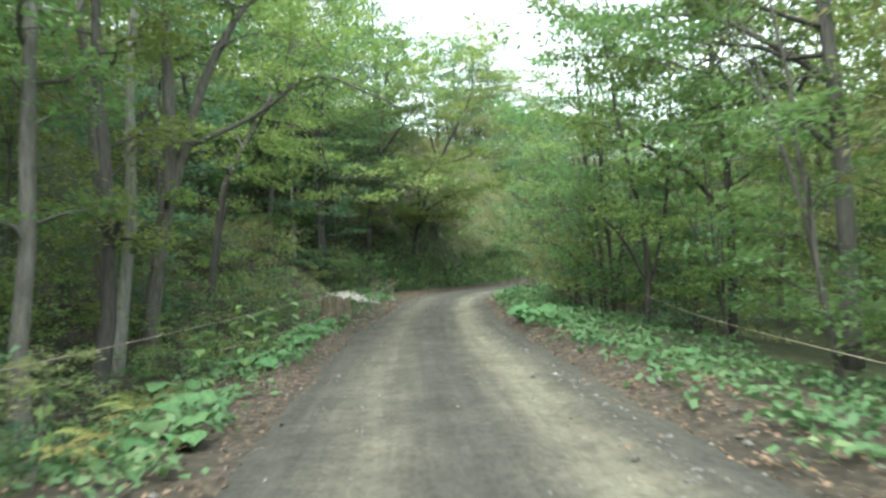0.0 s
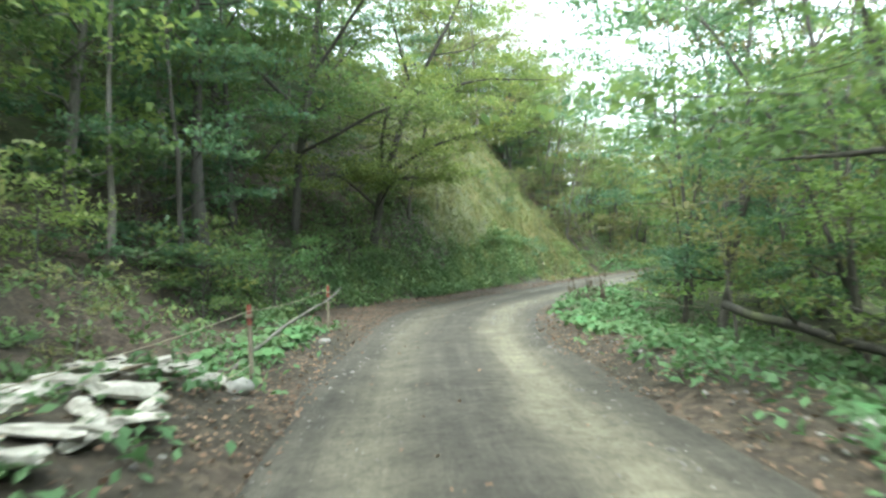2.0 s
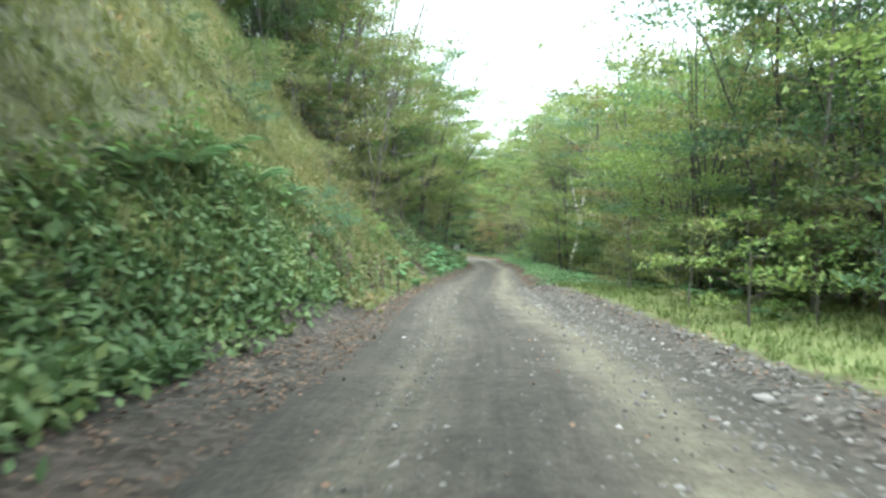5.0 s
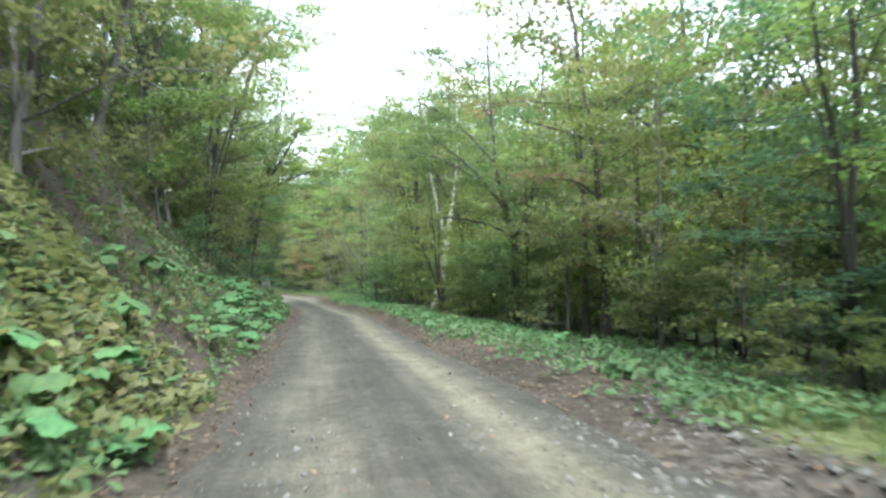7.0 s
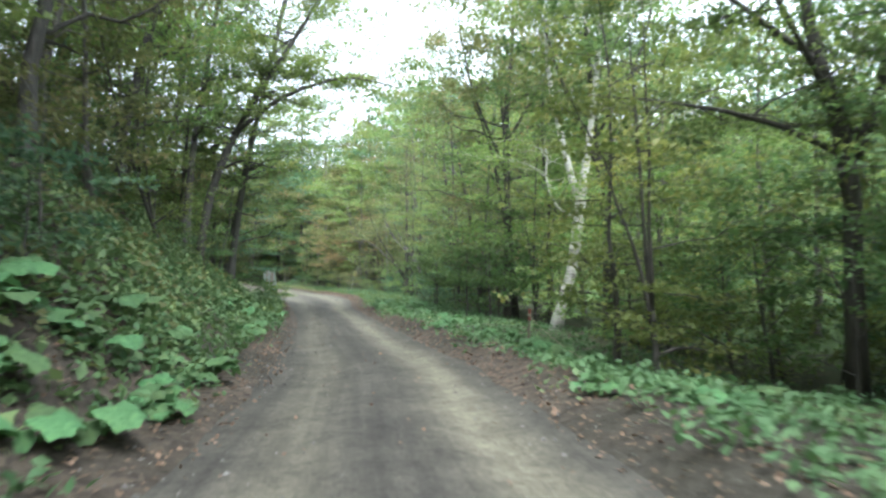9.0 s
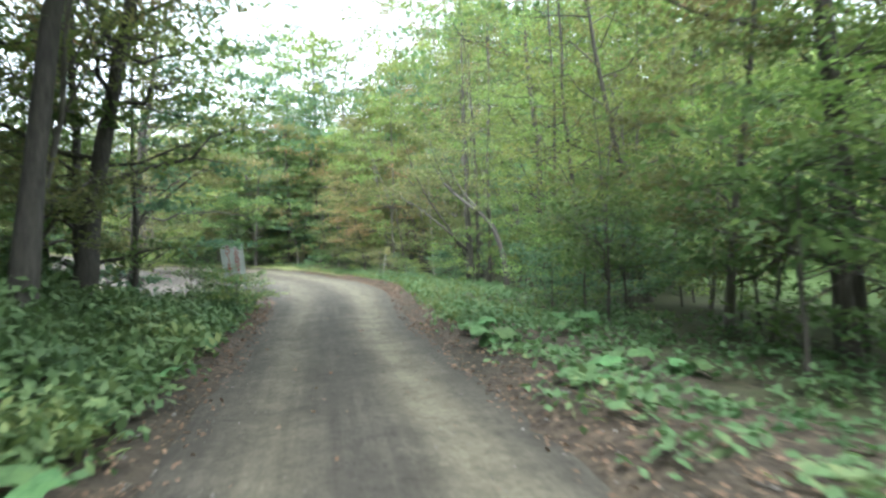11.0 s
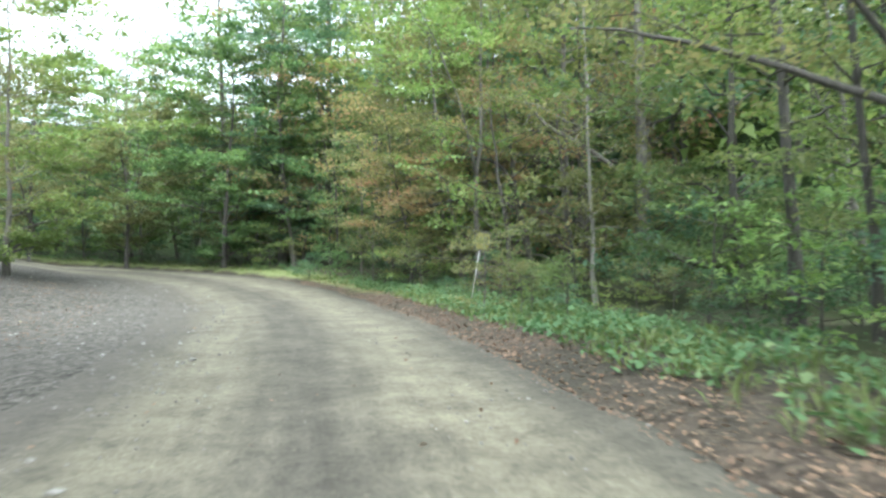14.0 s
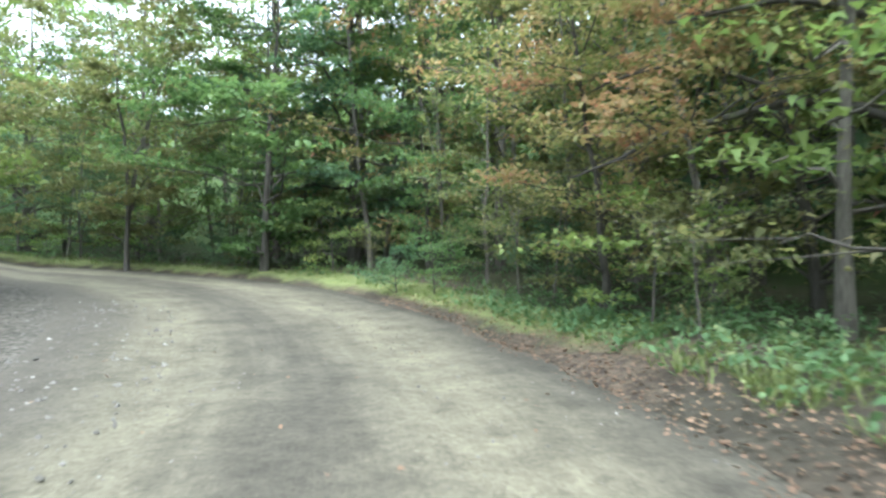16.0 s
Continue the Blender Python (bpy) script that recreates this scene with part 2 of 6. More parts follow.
def road_mat():
    """Packed dirt and gravel: pale wheel tracks, darker damp middle and edges, pebbles."""
    m, n, l, p = mat("packed_dirt")
    uv = n.new("ShaderNodeUVMap")
    uv.uv_map = "lane"
    sep = n.new("ShaderNodeSeparateXYZ")
    l.new(uv.outputs[0], sep.inputs[0])
    co = n.new("ShaderNodeTexCoord")
    obj = co.outputs["Object"]
    big, mid, fine = (noise_tex(n, l, s, 7, 0.62, obj) for s in (0.22, 1.3, 34))
    mp = n.new("ShaderNodeMapping")
    mp.inputs["Scale"].default_value = (6.0, 0.22, 1)
    l.new(uv.outputs[0], mp.inputs["Vector"])
    streak = noise_tex(n, l, 1.0, 5, 0.6, mp.outputs[0])
    u = calc(n, l, "ADD", sep.outputs[0], calc(n, l, "MULTIPLY_ADD", big.outputs[0], 0.7, -0.35))

    def track(c, w):
        q = calc(n, l, "DIVIDE", calc(n, l, "SUBTRACT", u, c), w)
        return calc(n, l, "EXPONENT", calc(n, l, "MULTIPLY", calc(n, l, "MULTIPLY", q, q), -1.0))
    far = calc(n, l, "MINIMUM", calc(n, l, "MAXIMUM", calc(n, l, "MULTIPLY_ADD", sep.outputs[1], 0.08, -9.0), 0.0), 1.0)
    wide = calc(n, l, "MULTIPLY_ADD", far, 0.2, 0.35)
    tr = calc(n, l, "ADD", calc(n, l, "MULTIPLY", track(-0.8, wide), calc(n, l, "MULTIPLY_ADD", far, 0.35, 0.5)), track(0.8, wide))
    tr = calc(n, l, "MULTIPLY", tr, calc(n, l, "MULTIPLY_ADD", mid.outputs[0], 1.6, -0.15))
    tr = calc(n, l, "MINIMUM", calc(n, l, "MULTIPLY", tr, calc(n, l, "MULTIPLY_ADD", streak.outputs[0], 1.2, 0.4)), 1.0)
    base = ramp(n, [(0.3, (0.022, 0.0205, 0.0175)), (0.5, (0.045, 0.0425, 0.036)), (0.72, (0.080, 0.075, 0.062))])
    l.new(mix(n, l, 0.5, mid.outputs[0], streak.outputs[0]), base.inputs[0])
    c = mix(n, l, tr, base.outputs[0], (0.152, 0.142, 0.104))
    rag = calc(n, l, "MULTIPLY_ADD", mid.outputs[0], 1.3, -0.65)
    out = calc(n, l, "MAXIMUM", calc(n, l, "SUBTRACT", calc(n, l, "ABSOLUTE", calc(n, l, "ADD", u, rag)), 1.4), 0.0)
    c = mix(n, l, calc(n, l, "MULTIPLY", calc(n, l, "MINIMUM", calc(n, l, "MULTIPLY", out, 1.3), 0.8), calc(n, l, "SUBTRACT", 1.0, far)), c, (0.042, 0.040, 0.034))
    lot = calc(n, l, "MULTIPLY_ADD", calc(n, l, "SUBTRACT", calc(n, l, "MULTIPLY", rag, 1.2), u), 1.5, -1.5)
    lot = calc(n, l, "MULTIPLY", calc(n, l, "MINIMUM", calc(n, l, "MAXIMUM", lot, 0.0), 0.9), far)
    c = mix(n, l, lot, c, (0.068, 0.063, 0.054))
    vor = n.new("ShaderNodeTexVoronoi")
    vor.inputs["Scale"].default_value = 30
    l.new(obj, vor.inputs["Vector"])
    peb = ramp(n, [(0.0, (0.55, 0.55, 0.55)), (0.5, (1, 1, 1)), (0.93, (1.2, 1.2, 1.17)), (1.0, (2.4, 2.4, 2.3))])
    l.new(vor.outputs["Color"], peb.inputs[0])
    c = mix(n, l, 0.6, c, mix(n, l, 1.0, c, peb.outputs[0], "MULTIPLY"))
    clod = noise_tex(n, l, 6.5, 6, 0.7, obj)
    lumpy = ramp(n, [(0.36, (0.5, 0.5, 0.5)), (0.5, (1, 1, 1)), (0.7, (1.3, 1.3, 1.28))])
    l.new(clod.outputs[0], lumpy.inputs[0])
    c = mix(n, l, 0.45, c, mix(n, l, 1.0, c, lumpy.outputs[0], "MULTIPLY"))
    f = ramp(n, [(0.3, (0.62, 0.62, 0.62)), (0.7, (1.25, 1.25, 1.25))])
    l.new(fine.outputs[0], f.inputs[0])
    l.new(mix(n, l, 0.6, c, mix(n, l, 1.0, c, f.outputs[0], "MULTIPLY")), p.inputs["Base Color"])
    p.inputs["Roughness"].default_value = 0.92
    p.inputs["Specular IOR Level"].default_value = 0.25
    bump(n, l, p, mix(n, l, 0.5, mix(n, l, 0.5, fine.outputs[0], vor.outputs["Distance"]), clod.outputs[0]), 0.5, 0.03)
    return m


def plain_mat(name, a, b, scale=8, rough=0.8, bumpy=0.3):
    m, n, l, p = mat(name)
    co = n.new("ShaderNodeTexCoord")
    t = noise_tex(n, l, scale, 8, 0.65, co.outputs["Object"])
    info = n.new("ShaderNodeObjectInfo")
    c = ramp(n, [(0.3, a), (0.7, b)])
    l.new(t.outputs[0], c.inputs[0])
    hsv = n.new("ShaderNodeHueSaturation")
    l.new(c.outputs[0], hsv.inputs["Color"])
    l.new(calc(n, l, "MULTIPLY_ADD", info.outputs["Random"], 0.3, 0.85), hsv.inputs["Value"])
    l.new(hsv.outputs[0], p.inputs["Base Color"])
    p.inputs["Roughness"].default_value = rough
    bump(n, l, p, t.outputs[0], bumpy, 0.02)
    return m


def stone_mat():
    m, n, l, p = mat("stones")
    geo = n.new("ShaderNodeNewGeometry")
    c = ramp(n, [(0, (0.085, 0.082, 0.076)), (0.6, (0.14, 0.136, 0.128)), (0.93, (0.20, 0.195, 0.185)), (1, (0.30, 0.295, 0.285))])
    l.new(geo.outputs["Random Per Island"], c.inputs[0])
    co = n.new("ShaderNodeTexCoord")
    t = noise_tex(n, l, 30, 5, 0.6, co.outputs["Object"])
    l.new(mix(n, l, 0.5, c.outputs[0], mix(n, l, 1.0, c.outputs[0], t.outputs[0], "MULTIPLY")), p.inputs["Base Color"])
    p.inputs["Roughness"].default_value = 0.9
    return m


FLOOR, ROAD, STONE = ground_mat(), road_mat(), stone_mat()
WOOD_PALE = plain_mat("weathered_wood", (0.16, 0.15, 0.13), (0.40, 0.385, 0.35), 14)
WOOD_CUT = bark_mat("torn_wood", (0.05, 0.041, 0.03), (0.19, 0.155, 0.105), (0.06, 0.055, 0.04), 0.58)
POST_RED = plain_mat("red_paint", (0.14, 0.035, 0.028), (0.23, 0.065, 0.045), 18, 0.6)
POST_WOOD = plain_mat("old_post_wood", (0.10, 0.085, 0.065), (0.20, 0.175, 0.135), 18, 0.85)
ROPE_MAT = plain_mat("old_rope", (0.17, 0.15, 0.11), (0.30, 0.27, 0.20), 60, 0.9)
BOARD = plain_mat("sign_board", (0.27, 0.31, 0.31), (0.40, 0.44, 0.44), 5, 0.55, 0.1)
BOARD_EDGE = plain_mat("sign_frame", (0.28, 0.29, 0.30), (0.42, 0.43, 0.44), 9, 0.6)
PAINT_RED = plain_mat("red_lettering", (0.26, 0.05, 0.045), (0.36, 0.085, 0.07), 20, 0.6, 0.05)
BOARD_YELLOW = plain_mat("yellow_board", (0.09, 0.088, 0.022), (0.15, 0.14, 0.032), 7, 0.55, 0.1)
PAINT_BLACK = plain_mat("black_lettering", (0.02, 0.02, 0.02), (0.05, 0.05, 0.05), 20, 0.6, 0.05)
ROCK_PALE = plain_mat("pale_rock", (0.12, 0.118, 0.11), (0.26, 0.255, 0.24), 9)
STEEL = plain_mat("galvanised_pipe", (0.35, 0.36, 0.37), (0.52, 0.53, 0.54), 12, 0.45, 0.1)

# ---- the lie of the land ----
CENTRE = [(0.6, -45), (0.3, -20), (0.1, -6)] + [tuple(m.translation[:2]) for _, m in WALK] + [
    (47.0, 130.5), (48.0, 137.5), (47.4, 144.0), (44.6, 149.5), (39.5, 153.5), (31, 156.5), (15, 159.5), (-15, 161), (-50, 160)]


def spline(pts, step):
    """Points at an even step along a smooth line through pts."""
    p = np.array(pts, float)
    out = []
    for i in range(len(p) - 1):
        a, b, c, d = p[max(i - 1, 0)], p[i], p[i + 1], p[min(i + 2, len(p) - 1)]
        span = np.linalg.norm(c - b)
        m1 = (c - a) / max(np.linalg.norm(c - b) + np.linalg.norm(b - a), 1e-6) * span
        m2 = (d - b) / max(np.linalg.norm(d - c) + np.linalg.norm(c - b), 1e-6) * span
        t = np.linspace(0, 1, max(int(span / 0.1), 4), endpoint=False)[:, None]
        out.append((2 * t**3 - 3 * t**2 + 1) * b + (t**3 - 2 * t**2 + t) * m1 + (3 * t**2 - 2 * t**3) * c + (t**3 - t**2) * m2)
    q = np.concatenate(out)
    s = np.r_[0, np.cumsum(np.linalg.norm(np.diff(q, axis=0), axis=1))]
    g = np.arange(0, s[-1], step)
    return np.stack([np.interp(g, s, q[:, 0]), np.interp(g, s, q[:, 1])], 1)


STEP = 0.4
LINE = spline(CENTRE, STEP)
S0 = np.linalg.norm(LINE, axis=1).argmin()
LINE_S = (np.arange(len(LINE)) - S0) * STEP
TAN = np.gradient(LINE, axis=0)
TAN = np.stack([np.convolve(np.pad(TAN[:, k], 5, "edge"), np.ones(11) / 11, "valid") for k in (0, 1)], 1)
TAN /= np.linalg.norm(TAN, axis=1)[:, None]
SIDE = np.stack([TAN[:, 1], -TAN[:, 0]], 1)


def along(x, y):
    """Distance along the road line and offset to its right, for arrays of places."""
    q = np.stack([np.ravel(x), np.ravel(y)], 1).astype(float)
    s, d = np.empty(len(q)), np.empty(len(q))
    for i in range(0, len(q), 4000):
        c = q[i:i + 4000]
        k = ((c[:, None, :] - LINE[None]) ** 2).sum(-1).argmin(1)
        o = c - LINE[k]
        s[i:i + 4000] = LINE_S[k] + (o * TAN[k]).sum(1)
        side = (o * SIDE[k]).sum(1)
        d[i:i + 4000] = np.where(side < 0, -1, 1) * np.linalg.norm(o, axis=1)
    return s.reshape(np.shape(x)), d.reshape(np.shape(x))


def place(s, d):
    """The ground point at s along the road and d to its right."""
    x, y = np.interp(s, LINE_S, LINE[:, 0]), np.interp(s, LINE_S, LINE[:, 1])
    return x + d * np.interp(s, LINE_S, SIDE[:, 0]), y + d * np.interp(s, LINE_S, SIDE[:, 1])


def lane(s):
    """Left and right edge of the driven surface."""
    left = np.interp(s, [0, 20, 28, 34, 40, 50, 60, 71, 80, 96, 105, 115, 121, 137, 146, 160], [-1.1, -1.1, -1.5, -2.2, -1.7, -1.1, -1.0, -1.15, -1.2, -0.9, -1.1, -1.6, -2.6, -3.2, -3.6, -3.4])
    right = np.interp(s, [0, 20, 28, 34, 40, 50, 60, 71, 80, 96, 105, 115, 121, 137, 146, 160], [2.2, 2.1, 1.9, 1.9, 2.4, 2.9, 2.6, 1.9, 1.9, 1.7, 1.9, 2.2, 2.4, 2.8, 3.6, 3.4])
    return left, right


def bumps(x, y, f, seed):
    """Soft unevenness without a lattice."""
    r = np.random.RandomState(seed)
    out = 0 * x
    for k in range(7):
        a, ph, w = r.uniform(0, 6.28), r.uniform(0, 6.28), f * r.uniform(0.6, 1.9)
        out = out + np.sin((x * np.cos(a) + y * np.sin(a)) * w + ph + 1.3 * np.sin((y * np.cos(a) - x * np.sin(a)) * w * 0.6 + ph))
    return out / 7


def lift(x, y):
    """The lot and the road beyond it climb gently towards the far edge."""
    return 0.055 * np.clip(y - 133 + 0.35 * np.clip(48 - x, 0, 12), 0, 34) + 0.14 * np.clip(43 - x, 0, 14) * np.clip((y - 126) / 12, 0, 1)


def height(x, y):
    x, y = np.asarray(x, float), np.asarray(y, float)
    s, d = along(x, y)
    left, right = lane(s)
    u, v = np.maximum(left - d, 0), np.maximum(d - right, 0)
    ks = [-40, 0, 18, 28, 36, 43, 50, 60, 75, 90, 99, 105, 111, 118, 200]
    toe = np.interp(s, ks, [7, 7, 6, 3.4, 2.2, 1.7, 0.7, 0.6, 0.7, 0.9, 1.0, 1.5, 4, 22, 26])
    grade = np.interp(s, ks, [0.6, 0.6, 0.6, 0.65, 0.8, 1.15, 1.42, 1.45, 1.25, 1.05, 0.95, 0.6, 0.2, 0.1, 0.1])
    cap = np.interp(s, ks, [14, 14, 14, 13, 12, 12, 12, 11, 9, 8.5, 7, 4.5, 2.5, 2.5, 3])
    rise = np.maximum(u - toe, 0) * grade
    zl = np.where(rise < cap, rise, cap + (rise - cap) * 0.3)
    zl = zl - 0.8 * np.exp(-((u - 3.6) / 2.0) ** 2) * np.interp(s, [20, 27], [1, 0])
    zl = zl + 0.05 * np.maximum(u - 5, 0) * np.interp(s, [116, 126], [0, 1])
    drop = np.interp(s, [-40, 40, 46, 60, 68, 98, 106, 130, 140], [0.16, 0.16, 0.03, 0.03, 0.14, 0.14, 0.05, 0.03, 0.0])
    zr = -np.minimum(np.maximum(v - 0.8, 0) * drop, 1.1) + 0.16 * np.maximum(v - 30, 0)
    zr = zr + np.interp(s, [128, 140], [0, 1]) * (0.03 * np.minimum(v, 11) + 0.42 * np.maximum(v - 11, 0) * np.interp(s, [152, 172], [1, 0.45]))
    verge = 0.14 * np.clip(u / 0.5, 0, 1) * np.interp(s, [110, 116], [1, 0]) + 0.17 * np.clip(v / 0.45, 0, 1)
    n = np.clip(np.maximum(u, v) / 3, 0, 1)
    z = zl + np.where(v > 0, np.minimum(zr, 26 + 0 * zr), 0) + verge + n * (0.35 * bumps(x, y, 0.35, 3) + 0.12 * bumps(x, y, 1.4, 4)) + 0.04 * np.clip(np.maximum(u, v), 0, 1) * bumps(x, y, 4.0, 5)
    z = z + 0.75 * np.exp(-((x + 3.1) / 0.8) ** 2 - ((y - 20.3) / 2.4) ** 4)
    z = np.minimum(z, 34 + 0.02 * np.abs(d))
    inside = (d > left + 0.15) & (d < right - 0.15)
    return np.where(inside, -0.12, z) + lift(x, y), s, d, u, v


def mesh(name, verts, faces, mats, smooth=False):
    me = bpy.data.meshes.new(name)
    me.from_pydata(np.asarray(verts).tolist(), [], [list(map(int, f)) for f in faces])
    for m in mats if isinstance(mats, (list, tuple)) else [mats]:
        me.materials.append(m)
    if smooth:
        me.polygons.foreach_set("use_smooth", [True] * len(me.polygons))
    return me


def quads(name, verts, material, corners=4):
    """A mesh of loose faces of three or four corners, from an array (n, corners, 3)."""
    v = np.asarray(verts, np.float32).reshape(-1, 3)
    k = len(v) // corners
    me = bpy.data.meshes.new(name)
    me.vertices.add(len(v))
    me.vertices.foreach_set("co", v.ravel())
    me.loops.add(len(v))
    me.loops.foreach_set("vertex_index", np.arange(len(v), dtype=np.int32))
    me.polygons.add(k)
    me.polygons.foreach_set("loop_start", np.arange(0, len(v), corners, dtype=np.int32))
    me.materials.append(material)
    me.update(calc_edges=True)
    return me


def grade_axis(lo, hi, step, far_lo, far_hi):
    mid = list(np.arange(lo, hi + step / 2, step))
    w, a = step, lo
    while a > far_lo:
        w *= 1.35
        a -= w
        mid.insert(0, a)
    w, a = step, hi
    while a < far_hi:
        w *= 1.35
        a += w
        mid.append(a)
    return np.array(mid)


def build_ground():
    gx, gy = grade_axis(-26, 76, 0.7, -900, 1000), grade_axis(-8, 176, 0.7, -900, 1100)
    X, Y = np.meshgrid(gx, gy)
    Z, s, d, u, v = height(X, Y)
    w, h = len(gx), len(gy)
    i = np.arange(w * h).reshape(h, w)
    f = np.stack([i[:-1, :-1], i[:-1, 1:], i[1:, 1:], i[1:, :-1]], -1).reshape(-1, 4)
    me = mesh("ground", np.stack([X, Y, Z], -1).reshape(-1, 3), f, FLOOR, True)
    step = lambda a, lo, hi: np.clip((a - lo) / (hi - lo), 0, 1)
    grass = step(s, 43, 48) * step(-s, -64.5, -61) * step(u, 1.2, 2.4) * step(-u, -19, -15)
    grass = np.maximum(grass, step(s, 44, 48) * step(-s, -66, -60) * step(v, 0.3, 0.9) * step(-v, -6, -4.5))
    grass = np.maximum(grass, step(s, 138, 146) * step(v, 0.1, 0.6) * step(-v, -2.4, -1.6))
    gravel = step(s, 112, 117) * (d < 0) * step(-u, -15, -11)
    gravel = np.maximum(gravel, 0.75 * step(s, 40, 46) * step(-s, -66, -60) * step(v, -0.2, 0.1) * step(-v, -1.1, -0.6))
    gravel = np.maximum(gravel, 0.15 * step(s, 62, 68) * step(-s, -110, -104) * step(-v, -1.0, -0.5) * (d > 0))
    herb = step(v, 1.0, 3) * 0.45 + 0.5 * step(v, 9, 16) + 0.5 * step(u, 5, 9)
    attr = me.color_attributes.new("cover", "FLOAT_COLOR", "POINT")
    attr.data.foreach_set("color", np.stack([grass, gravel, herb, 1 + 0 * herb], -1).astype(np.float32).ravel())
    tagged(new("ground", me), "brown forest floor of leaf litter, soil and grass", "ground", kind="structure")


def build_road():
    ss = np.arange(-40, 215, 0.3)
    tt = np.linspace(0, 1, 25)
    left, right = lane(ss)
    left, right = left - 0.35, right + 0.35
    D = left[:, None] + (right - left)[:, None] * tt[None]
    Sg = np.repeat(ss[:, None], len(tt), 1)
    X, Y = place(Sg, D)
    mid = ((left + right) / 2)[:, None]
    q = D - mid
    half = ((right - left) / 2)[:, None]
    Z = 0.035 - 0.03 * (q / half) ** 2 - 0.028 * np.exp(-((np.abs(q / half * 1.9) - 0.8) / 0.25) ** 2) + 0.018 * bumps(X, Y, 2.2, 8) + 0.008 * bumps(X, Y, 9, 9)
    Z = Z - np.clip((np.abs(q) - (half - 0.3)) / 0.3, 0, 1) * 0.10
    Z = Z + lift(X, Y)
    w, h = len(tt), len(ss)
    i = np.arange(w * h).reshape(h, w)
    f = np.stack([i[:-1, :-1], i[:-1, 1:], i[1:, 1:], i[1:, :-1]], -1).reshape(-1, 4)
    me = mesh("road", np.stack([X, Y, Z], -1).reshape(-1, 3), f, ROAD, True)
    uv = me.uv_layers.new(name="lane")
    vi = np.empty(len(me.loops), np.int32)
    me.loops.foreach_get("vertex_index", vi)
    uv.data.foreach_set("uv", np.stack([(q / half * 1.9 + 0 * Sg).ravel()[vi], Sg.ravel()[vi]], -1).astype(np.float32).ravel())
    tagged(new("road", me), "narrow unpaved road of packed grey dirt with pale wheel tracks", "road", kind="structure")


build_ground()
build_road()


def zat(x, y):
    return float(height(np.array([x]), np.array([y]))[0][0])

# ---- trees ----
def part(name, data, parent, label=""):
    ob = new(name, data)
    ob.parent = parent
    if label:
        tagged(ob, label)
    return ob


def tube(path, radii, sides, verts, faces, caps=True):
    """Adds a tapered tube round a line of points."""
    p = np.asarray(path, float)
    n = len(p)
    t = np.gradient(p, axis=0)
    t /= np.linalg.norm(t, axis=1)[:, None] + 1e-9
    ref = np.array([1.0, 0, 0]) if abs(t[0][0]) < 0.8 else np.array([0, 1.0, 0])
    a = np.cross(t, ref)
    a /= np.linalg.norm(a, axis=1)[:, None] + 1e-9
    b = np.cross(t, a)
    base = len(verts)
    for k in range(n):
        for j in range(sides):
            w = 2 * math.pi * j / sides
            verts.append(p[k] + radii[k] * (math.cos(w) * a[k] + math.sin(w) * b[k]))
    for k in range(n - 1):
        for j in range(sides):
            j2 = (j + 1) % sides
            faces.append((base + k * sides + j, base + k * sides + j2, base + (k + 1) * sides + j2, base + (k + 1) * sides + j))
    if caps:
        faces.append(tuple(base + (n - 1) * sides + j for j in range(sides)))
        faces.append(tuple(base + j for j in reversed(range(sides))))


def leaf_cards(c, size, r, droop=-0.25, spread=0.45, wide=0.62, fold=0.12, corners=4):
    """Folded leaf shapes round the centres c."""
    n = len(c)
    th, ph = r.uniform(0, 2 * math.pi, n), r.normal(droop, spread, n)
    ln = size * r.uniform(0.65, 1.3, n)
    a = np.stack([np.cos(th) * np.cos(ph), np.sin(th) * np.cos(ph), np.sin(ph)], 1)
    up = np.stack([r.normal(0, 0.36, n), r.normal(0, 0.36, n), np.ones(n)], 1)
    b = np.cross(up, a)
    b /= np.linalg.norm(b, axis=1)[:, None] + 1e-9
    nn = np.cross(a, b)
    l, w = ln[:, None], (ln * wide)[:, None]
    if corners == 3:
        return np.stack([c - a * l * 0.5 + b * w * 0.5, c - a * l * 0.5 - b * w * 0.5, c + a * l * 0.5 - nn * w * fold], 1)
    m = c + a * l * 0.08
    return np.stack([c - a * l * 0.5, m + b * w * 0.5 + nn * w * fold, c + a * l * 0.5, m - b * w * 0.5 + nn * w * fold], 1)


